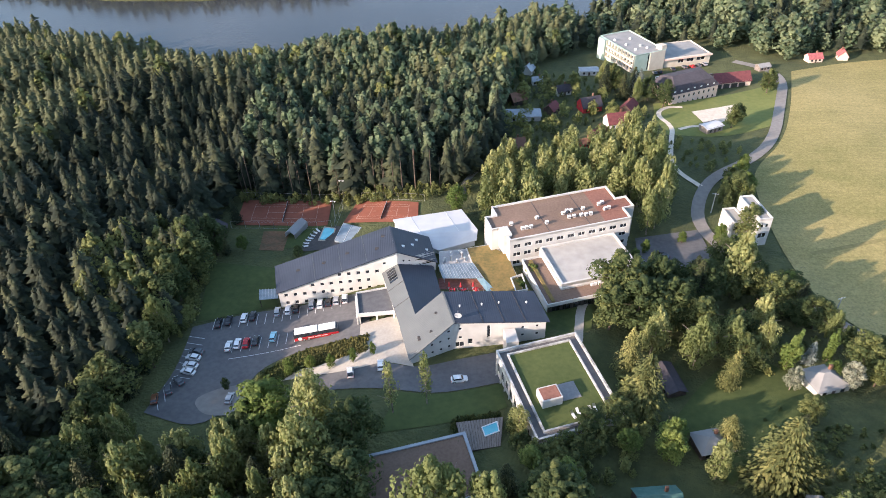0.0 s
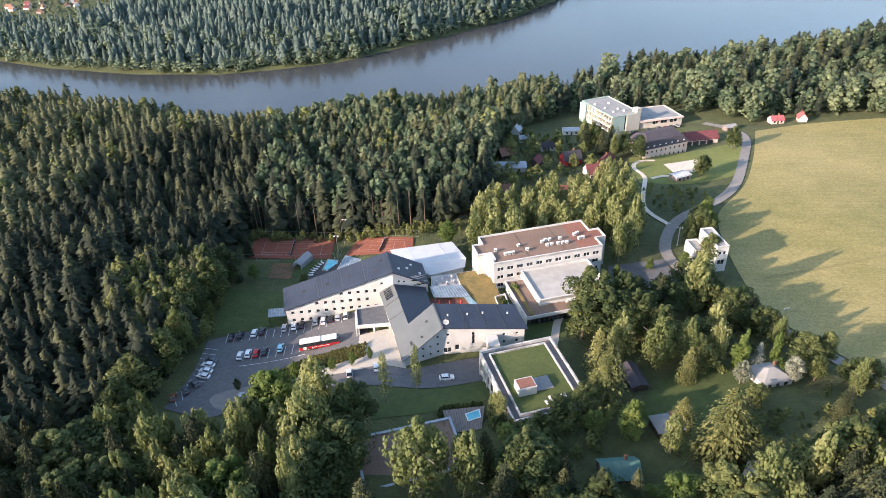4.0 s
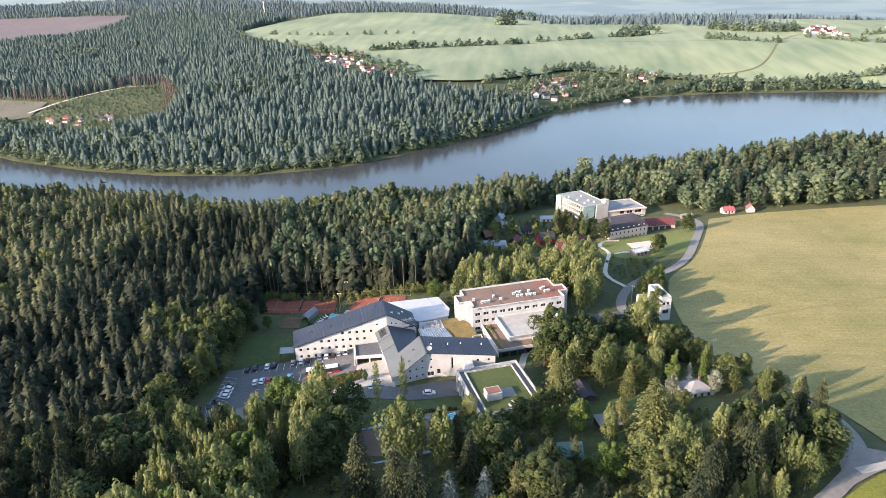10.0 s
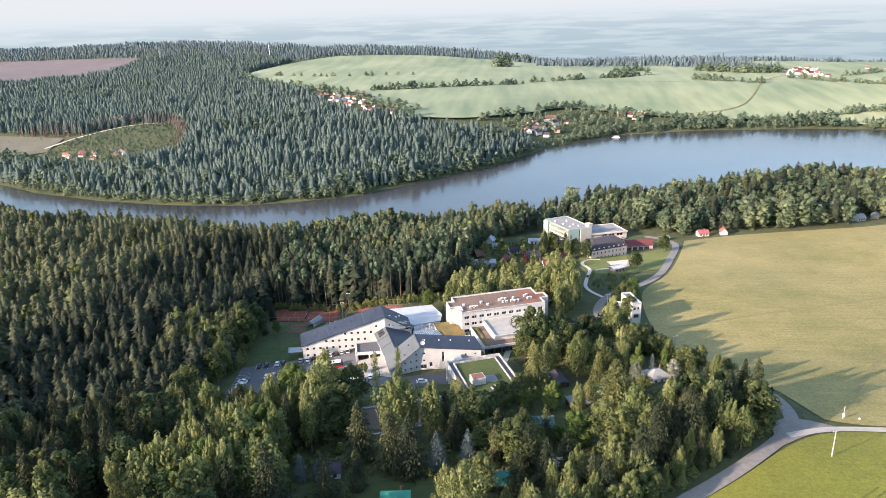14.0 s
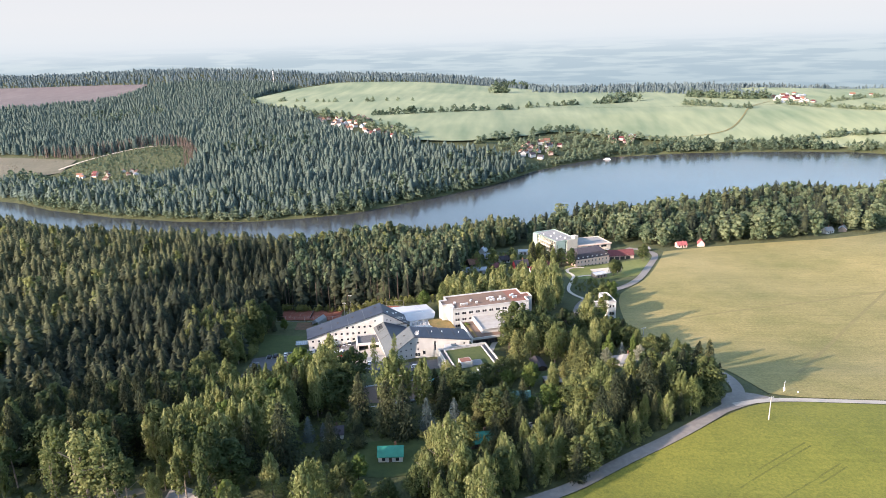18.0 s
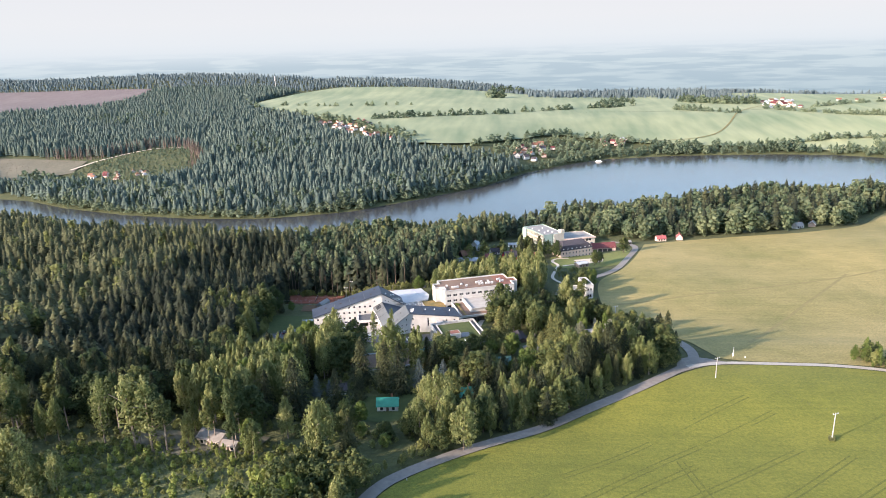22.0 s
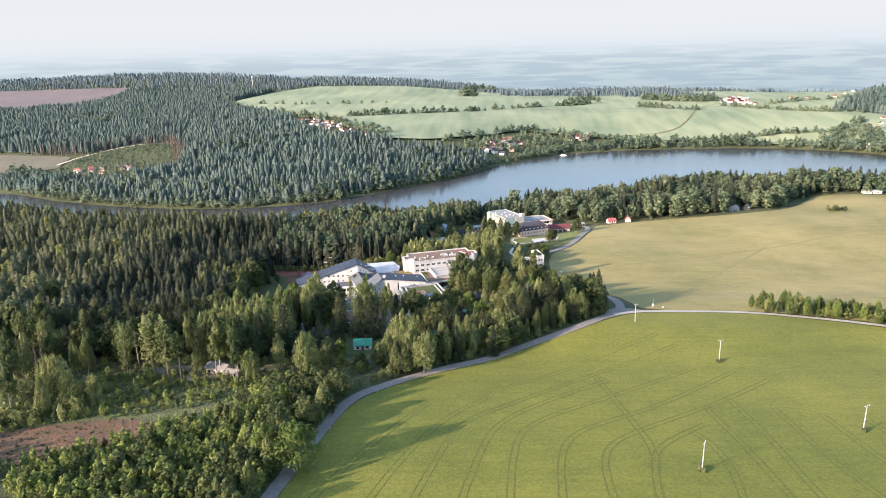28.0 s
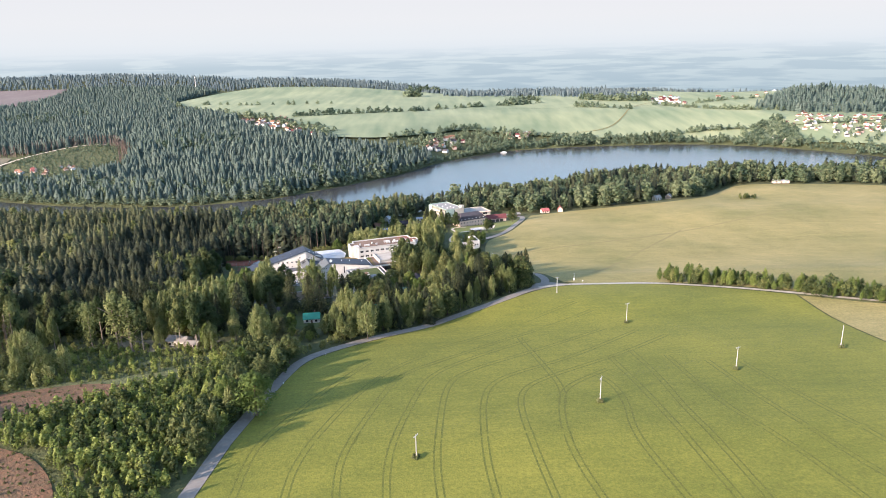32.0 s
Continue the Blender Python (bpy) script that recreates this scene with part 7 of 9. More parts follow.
# == low building below the lawn, with the pool deck ==
def lower_building():
    r = root("lower_hall", 15, -78, 3, "low hall with a brown gravel roof and pale coping", "hall")
    P = [(3.2, -76.0), (9.0, -92.0), (32.0, -83.0), (26.6, -67.8)]
    z = 7.6
    for k in range(4):
        facade(r, P[k], P[(k + 1) % 4], -1, z, [], M["white"])
    ring_wall(r, P, z - 0.3, z + 0.25, 0.7, M["palroof"], "coping")
    c = np.mean(np.array(P), 0)
    prism("roof_deck", [tuple(c + (np.array(p) - c) * 0.94) for p in P], z - 0.6, z - 0.1, M["gravel"], r)
    d = root("pool_deck", 31, -62, 3, "grey timber deck with a small turquoise pool", "deck")
    D = [(24.2, -64.4), (26.7, -72.1), (34.6, -70.1), (35.0, -62.2)]
    prism("frame", D, 2, 6.3, M["darkwood"], d)
    a, b, e, f = (np.array(q) for q in D)
    for k in range(16):
        t0_, t1_ = k / 16 + 0.004, (k + 1) / 16 - 0.004
        prism("plank", [tuple(a + (f - a) * t0_), tuple(b + (e - b) * t0_), tuple(b + (e - b) * t1_), tuple(a + (f - a) * t1_)], 6.3, 6.359999999999999, M["wood"], d)
    prism("plunge_pool", [(30.1, -65.4), (31.0, -68.0), (34.3, -66.3), (33.7, -63.5)], 6.3, 6.45, M["poolwater"], d)
    ring_wall(d, [(30.1, -65.4), (31.0, -68.0), (34.3, -66.3), (33.7, -63.5)], 6.3, 6.55, 0.25, M["paint"], "coping")


lower_building()


# == hedges ==
CLUMP = leafy(77, 90, 0.24, 0.9, 0.0, 5, 2.0)


def hedge(name, pts, high, wide, mat, label):
    n = int(np.hypot(*np.diff(np.array(pts, float), axis=0).T).sum() / 0.4)
    p = along(pts, n)
    x, y = p[:, 0] + rng.uniform(-wide / 3, wide / 3, n), p[:, 1] + rng.uniform(-wide / 3, wide / 3, n)
    return tagged(mass(name, [CLUMP], x, y, np.full(n, high), np.full(n, wide * 0.48), rng, mat, label, "hedge", 0.1), kind="stuff")


for off in (0, 1.2, 2.4, 3.6, 4.8):
    hedge("bank_hedge", [(-29 + off, -45 - off * 0.5), (-24 + off * 0.6, -40.6 - off * 0.8), (-18 + off * 0.4, -37.0 - off)], 1.4, 1.7, M["hedgeleaf"], "broad green hedge bank along the car park")
    hedge("bank_hedge", [(-19 + off * 0.4, -37.6 - off), (-10, -35.4 - off), (-2, -34.0 - off)], 1.4, 1.7, M["ochre"], "broad yellowing hedge bank along the car park")
hedge("deck_hedge", [(23.3, -63.9), (29.1, -62.0), (34.4, -60.9)], 1.8, 1.4, M["hedgeleaf"], "clipped green hedge above the deck")
hedge("deck_hedge_side", [(23.3, -63.9), (25.4, -70.7)], 1.6, 1.2, M["hedgeleaf"], "clipped green hedge beside the deck")


# == vehicles ==
def loft(sections):
    """A hull through cross-sections of places with equal counts, closed at both ends."""
    bm = bmesh.new()
    rows = [[bm.verts.new(p) for p in s] for s in sections]
    n = len(rows[0])
    for a, b in zip(rows[:-1], rows[1:]):
        for k in range(n):
            bm.faces.new((a[k], a[(k + 1) % n], b[(k + 1) % n], b[k]))
    bm.faces.new(rows[0][::-1])
    bm.faces.new(rows[-1])
    return bm


WHEEL = None


def wheels(r, spots, rad=0.32, wide=0.22):
    global WHEEL
    if WHEEL is None:
        bm = bmesh.new()
        bmesh.ops.create_cone(bm, cap_ends=True, segments=14, radius1=1, radius2=1, depth=1, matrix=Matrix.Rotation(math.pi / 2, 4, "X"))
        tyre = bpy.data.meshes.new("wheel")
        bm.to_mesh(tyre)
        bm.free()
        tyre.materials.append(M["rubber"])
        bm = bmesh.new()
        bmesh.ops.create_cone(bm, cap_ends=True, segments=10, radius1=0.6, radius2=0.6, depth=1.06, matrix=Matrix.Rotation(math.pi / 2, 4, "X"))
        rim = bpy.data.meshes.new("rim")
        bm.to_mesh(rim)
        bm.free()
        rim.materials.append(M["steel"])
        WHEEL = tyre, rim
    for x, y in spots:
        w = hold(new("wheel", WHEEL[0]), r)
        w.location, w.scale = (x, y, rad), (rad, wide, rad)
        hold(new("rim", WHEEL[1]), w)


def car(paint, label, van=0.0):
    """A parked car pointing along its own x."""
    r = root("parked_car", 0, 0, 0, label, "car", "parked cars")
    tall = 1.46 + van
    def ring(x, w, z0, z1):
        return [(x, -w, z0), (x, w, z0), (x, w * 1.02, (z0 + z1) / 2), (x, w * 0.92, z1), (x, -w * 0.92, z1), (x, -w * 1.02, (z0 + z1) / 2)]
    bm = loft([ring(-2.1, 0.72, 0.42, 0.78), ring(-1.9, 0.82, 0.28, 0.95), ring(-0.9, 0.87, 0.22, 0.97), ring(0.9, 0.87, 0.22, 0.93), ring(1.8, 0.82, 0.26, 0.78), ring(2.12, 0.68, 0.36, 0.62)])
    part("body", bm, paint, r)
    def cab(x, w, z):
        return [(x, -0.8, 0.9), (x, 0.8, 0.9), (x, w, z), (x, -w, z)]
    back = -2.0 if van else -1.75
    part("cabin", loft([cab(back, 0.74, 0.98 + van * 0.8), cab(back + 0.45, 0.66, tall - 0.06), cab(0.25, 0.66, tall - 0.04), cab(1.0, 0.74, 0.96)]), M["glass"], r)
    part("roof", loft([[(x, -w, z - 0.05), (x, w, z - 0.05), (x, w * 0.92, z + 0.02), (x, -w * 0.92, z + 0.02)] for x, w, z in ((back + 0.3, 0.66, tall - 0.08), (back + 0.7, 0.68, tall), (0.1, 0.68, tall), (0.45, 0.66, tall - 0.1))]), paint, r)
    for s in (-0.68, 0.68):
        for x0, x1 in ((0.28, 1.02), (back + 0.42, back + 0.02)):
            part("pillar", loft([[(x0, s - 0.04, tall - 0.1), (x0, s + 0.04, tall - 0.1), (x0 + 0.1, s + 0.04, tall - 0.1), (x0 + 0.1, s - 0.04, tall - 0.1)], [(x1, s * 1.12 - 0.04, 0.92), (x1, s * 1.12 + 0.04, 0.92), (x1 + 0.1, s * 1.12 + 0.04, 0.92), (x1 + 0.1, s * 1.12 - 0.04, 0.92)]]), paint, r)
        part("headlight", box(bmesh.new(), 1.92, 2.06, s - 0.16, s + 0.16, 0.58, 0.72, 0.02), M["paint"], r)
        part("tail_light", box(bmesh.new(), -2.1, -1.98, s - 0.12, s + 0.12, 0.66, 0.86, 0.02), M["car_red"], r)
    wheels(r, ((-1.3, -0.78), (-1.3, 0.78), (1.32, -0.78), (1.32, 0.78)))
    return r


CARS = {}
NAMES = {"car_white": "white", "car_black": "black", "car_silver": "silver", "car_red": "red", "car_blue": "pale blue", "car_grey": "dark grey", "brown": "brown"}


def park(kind, x, y, turn, van=0.0, lift=0.2):
    t = radians(turn)
    zf, zb = hz(x + 1.3 * math.cos(t), y + 1.3 * math.sin(t)), hz(x - 1.3 * math.cos(t), y - 1.3 * math.sin(t))
    m = pose(x, y, (zf + zb) / 2 + lift, 0, -math.degrees(math.atan2(zf - zb, 2.6)), turn)
    if (kind, van) in CARS:
        return copy_thing(CARS[kind, van], m)
    CARS[kind, van] = car(M[kind], NAMES[kind] + (" van parked on the asphalt" if van else " car parked on the asphalt"), van)
    CARS[kind, van].matrix_basis = m


for kind, x, y, turn in (("car_black", -48.1, -25.3, 98), ("car_black", -45.5, -24.1, 99), ("car_white", -41.3, -22.7, 99), ("car_black", -39.0, -21.7, 99), ("car_silver", -32.2, -19.5, 100), ("car_white", -29.1, -18.8, 100), ("car_black", -26.6, -18.4, 100), ("car_silver", -22.2, -17.3, 101), ("car_white", -19.5, -17.4, 101), ("car_black", -16.9, -17.1, 101), ("car_silver", -14.6, -16.8, 101),
                         ("car_white", -41.9, -34.5, 98), ("car_white", -39.7, -33.4, 98), ("car_red", -37.3, -33.0, 98), ("car_black", -34.9, -32.0, 98), ("car_blue", -30.3, -30.3, 98), ("car_white", -50.2, -39.4, 172), ("car_white", -49.8, -42.3, 172), ("car_white", -49.6, -44.7, 168), ("car_grey", -50.5, -48.6, 140), ("car_grey", -51.8, -52.1, 120), ("brown", -53.8, -55.7, 110), ("car_silver", -34.6, -54.2, 95),
                         ("car_white", 24.0, -49.4, 12), ("car_white", 3.5, -45.3, 100), ("car_silver", 75.6, 2.6, 110), ("car_black", 82.8, 5.6, 140), ("car_grey", 107.6, 169.0, 100), ("car_black", 110.2, 170.2, 100), ("car_grey", 117.6, 175.2, 100), ("car_grey", 123.9, 178.4, 105), ("car_red", 128.0, 179.2, 105), ("car_grey", 131.4, 181.0, 105), ("car_silver", 134.8, 182.6, 105), ("car_silver", 100.7, 157.8, 100), ("car_white", 103.9, 158.2, 100), ("car_white", 107.5, 160.6, 100)):
    park(kind, x, y, turn)
park("car_white", -12.0, -16.5, 101, 0.45)
park("car_white", -4.0, -47.6, 105, 0.45)
park("car_grey", -50.2, -37.2, 172)


def coach():
    a = math.degrees(math.atan2(3.0, 12.8))
    x, y = -17.0, -30.9
    r = root("coach", 0, 0, 0, "red touring coach with a white roof and black windows", "coach")
    part("body", box(bmesh.new(), -6.2, 6.2, -1.25, 1.25, 0.35, 1.55, 0.08), M["bus_red"], r)
    part("window_band", box(bmesh.new(), -6.17, 6.17, -1.24, 1.24, 1.5, 2.75, 0.05), M["glass"], r)
    part("roof", box(bmesh.new(), -5.9, 0.6, -1.22, 1.22, 2.7, 3.25, 0.15), M["paint"], r, "white coach roof")
    part("roof", box(bmesh.new(), 0.9, 5.6, -1.22, 1.22, 2.7, 3.2, 0.15), M["paint"], r, "white coach roof")
    part("windscreen", box(bmesh.new(), 6.1, 6.28, -1.1, 1.1, 1.1, 2.7, 0.04), M["glass"], r)
    part("side_emblem", tube(bmesh.new(), 0, 0, -0.01, 0.01, 0.6, 0.6, 18), M["paint"], r).matrix_basis = pose(-4.6, -1.27, 1.1, 90)
    for k in range(3):
        part("side_stripe", box(bmesh.new(), -2.4 + 1.9 * k, -0.8 + 1.9 * k, -1.275, -1.25, 0.95, 1.15), M["paint"], r)
    wheels(r, ((-3.6, -1.1), (-3.6, 1.1), (-2.3, -1.1), (-2.3, 1.1), (4.2, -1.1), (4.2, 1.1)), 0.5, 0.3)
    r.matrix_basis = pose(x, y, hz(x, y) + 0.25, 0, -4, a)


coach()


def bay_line(x, y, turn, long=4.8):
    c, s = math.cos(radians(turn)) * long / 2, math.sin(radians(turn)) * long / 2
    ribbon("bay_line", [(x - c, y - s), (x, y), (x + c, y + s)], 0.14, M["paint"], 0.22, "white painted parking bay line", "bay line", 2)


for k in range(16):
    bay_line(-49.6 + 2.42 * k, -25.4 + 0.57 * k, 99)
for k in range(8):
    bay_line(-40.9 + 2.45 * k, -34.1 + 0.56 * k, 98)
for k in range(7):
    bay_line(-52.5 + 0.3 * k, -31.1 - 2.6 * k, 172)
for k in range(3):
    bay_line(-51.8 + 0.2 * k - 0.6 * k, -50.6 - 3.2 * k, 120)
ribbon("bay_line", [(-40.5, -39), (-30, -36), (-21, -34)], 0.14, M["paint"], 0.22, "white painted parking bay line", "bay line", 2)


# == poles and wires ==
def power_pole(x, y, high, turn, label="grey concrete power pole with a crossarm", tuft=False):
    z = hz(x, y) + 0.15
    r = root("power_pole", x, y, z, label, "power pole", "power poles")
    r.rotation_euler = (0, 0, radians(turn))
    part("shaft", tube(bmesh.new(), 0, 0, -0.5, high, 0.2, 0.12, 8), M["concrete"], r)
    part("crossarm", box(bmesh.new(), -1.0, 1.0, -0.07, 0.07, high - 0.5, high - 0.34), M["steel"], r)
    for s in (-0.9, 0.0, 0.9):
        part("insulator", tube(bmesh.new(), s, 0, high - 0.34, high - 0.05, 0.07, 0.05, 6), M["paint"], r)
    if tuft:
        xs, ys = x + rng.uniform(-1, 1, 12), y + rng.uniform(-1, 1, 12)
        mass("tall_grass_tuft", [CLUMP], xs, ys, np.full(12, 1.3), np.full(12, 0.5), rng, M["scrub"], "tuft of tall grass round the pole foot", "grass tuft")
    return Vector((x, y, z + high - 0.1))


def wires(a, b, turn):
    side = Vector((math.cos(radians(turn)), math.sin(radians(turn)), 0))
    r = root("power_line", a.x, a.y, a.z, "three thin sagging power cables between poles", "power line", "power lines")
    for s in (-0.9, 0.0, 0.9):
        p, q = a + side * s, b + side * s
        v, f = [], []
        n = 12
        for k in range(n + 1):
            t = k / n
            c = p.lerp(q, t) - Vector((0, 0, 4 * t * (1 - t) * 1.4)) - a
            i = len(v)
            v += [(c.x + 0.012, c.y, c.z), (c.x - 0.006, c.y + 0.01, c.z), (c.x - 0.006, c.y - 0.01, c.z)]
            if k:
                f += [(i - 3 + j, i - 3 + (j + 1) % 3, i + (j + 1) % 3, i + j) for j in range(3)]
        hold(new("cable", mesh_from("cable", v, f, M["blackband"])), r)


tops = [power_pole(x, y, h, t, tuft=g) for x, y, h, t, g in ((103.5, 33, 8, -10, False), (121.8, -23.0, 9, 20, False), (146.4, -103.0, 8.5, 22, False), (170.4, -143.5, 9.5, 20, True), (193.5, -203.5, 9, 24, True))]
for a, b, t in zip(tops[:-1], tops[1:], (15, 22, 20, 20)):
    wires(a, b, t)
low = [power_pole(x, y, h, t, "grey concrete field pole standing in the crop", True) for x, y, h, t in ((78.3, -260.7, 7.5, 60), (137.6, -229.0, 9, 60))]
wires(low[0], low[1], -62)
wires(low[1], tops[-1], -62)
far_pole = power_pole(243.2, -184.5, 9, 68, "grey concrete field pole standing in the crop", True)
wires(tops[-1], far_pole, -70)


def way_post():
    x, y = 159.8, -80.0
    r = root("way_post", x, y, hz(x, y), "white roadside post with a thin mast at the crossing", "post")
    part("shaft", tube(bmesh.new(), 0, 0, -0.3, 4.6, 0.09, 0.05, 8), M["paint"], r)
    part("box", box(bmesh.new(), -0.3, 0.3, -0.2, 0.2, 0.9, 2.1, 0.03), M["paint"], r)
    s = root("marker_stone", 164.6, -80.2, hz(164.6, -80.2), "small white marker stone by the track", "marker stone")
    part("stone", box(bmesh.new(), -0.25, 0.25, -0.2, 0.2, -0.1, 0.7, 0.08), M["paint"], s)


way_post()
for n, (x, y) in enumerate(((40.5, -176.5), (29.5, -205))):
    s = root("lane_marker", x, y, hz(x, y), "small white lane marker post", "marker post", "lane markers")
    part("post", box(bmesh.new(), -0.08, 0.08, -0.05, 0.05, -0.1, 0.95, 0.02), M["paint"], s)


# == single trees near the way ==
TREES = {}


def tree_thing(kind, k):
    """One tree of a kind, one metre high, with its trunk and crown."""
    name, label, crown, mat, bark, bare = {
        "spruce": ("spruce_tree", "tall spruce with drooping dark green boughs", NEAR_SPRUCE, M["nearspruce"], M["bark"], 0.0),
        "larch": ("larch_tree", "wide yellow-green conifer with spreading boughs", NEAR_SPRUCE, M["larch"], M["bark"], 0.0),
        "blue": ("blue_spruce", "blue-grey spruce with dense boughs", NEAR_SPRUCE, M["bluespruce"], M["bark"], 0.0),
        "broad": ("broadleaf_tree", "broad-leaved tree with a full green crown", FINE_LEAFY, M["broad"], M["bark"], 0.0),
        "bright": ("maple_tree", "fresh green broad-leaved tree with a round crown", FINE_LEAFY, M["bright"], M["bark"], 0.0),
        "birch": ("birch_tree", "tall birch with pale trunk and light hanging leaves", FINE_BIRCH, M["birch"], M["palebark"], 0.0),
        "slender": ("slender_birch", "slender birch with a thin open crown and pale trunk", THIN_BIRCH, M["birch"], M["palebark"], 0.0),
        "pine": ("pine_tree", "tall pine with a long bare trunk and a thin crown", FINE_PINE, M["broad"], M["palebark"], 0.0),
        "cypress": ("cypress", "narrow yellow-green clipped cypress", FINE_COLUMN, M["bright"], M["bark"], 0.0),
        "silver": ("silver_willow", "silvery pale round willow bush", FINE_LEAFY, M["silver"], M["palebark"], 0.0)}[kind]
    k %= len(crown)
    if (kind, k) not in TREES:
        r = root(name, 0, 0, -200, label, "tree", name.replace("_", " ") + "s")
        v, f = stem(k + 3, 0.011 if kind in ("birch", "pine", "slender") else 0.014, 0.9 if kind in ("spruce", "blue", "pine") else 0.7)
        hold(new("trunk", mesh_from("trunk", v, f, bark)), r)
        if crown is not NEAR_SPRUCE and crown is not FINE_COLUMN:
            v, f = limbs(k, 0.008, 3)
            for b in range(0, len(v), 6):
                hold(new("limb", mesh_from("limb", v[b:b + 6], [(j, (j + 1) % 3, 3 + (j + 1) % 3, 3 + j) for j in range(3)], bark)), r)
        v, f = crown[k]
        hold(new("crown", mesh_from("crown", v.tolist(), f.tolist(), mat)), r)
        TREES[kind, k] = [r, False]
    return TREES[kind, k]


def plant(kind, x, y, high, wide=1.0):
    k = int(rng.integers(0, 8))
    entry = tree_thing(kind, k)
    m = pose(x, y, hz(x, y) - 0.2, rng.uniform(-2, 2), rng.uniform(-2, 2), rng.uniform(0, 360))
    if entry[1]:
        ob = copy_thing(entry[0], m)
    else:
        ob = entry[0]
        ob.matrix_basis = m
        entry[1] = True
    wide *= {"broad": 1.25, "bright": 1.2, "birch": 0.95, "spruce": 1.12}.get(kind, 1.0)
    ob.scale = (high * wide, high * wide, high)


M["larch"] = material("yellow_green_needles", (0.085, 0.098, 0.03), (0.34, 0.32, 0.115), 0.9, 0.25, 5, per="oit", leaf=0.3)
M["silver"] = material("silvery_leaves", (0.12, 0.135, 0.09), (0.28, 0.285, 0.21), 0.85, 0.3, 4, per="oi", leaf=0.15)
FINE_BIRCH = [leafy(s, 2300, 0.0145, w, 0.08, 26, 1.45, 0.62, 1.7) for s, w in ((61, 0.17), (62, 0.20), (63, 0.15), (64, 0.22))]
SLIM_YOUNG = [leafy(s, 150, 0.06, w, 0.02, 9, 1.2) for s, w in ((75, 0.24), (76, 0.3), (77, 0.2))]
THIN_BIRCH = [leafy(s, 620, 0.0145, 0.13, 0.12, 24, 1.3, 0.7) for s in (78, 79)]
FINE_PINE = [leafy(s, 1500, 0.015, 0.14, 0.42, 13, 1.2, 0.8) for s in (66, 67)]
FINE_COLUMN = [leafy(s, 900, 0.028, 0.13, 0.0, 8, 1.6) for s in (71, 72)]

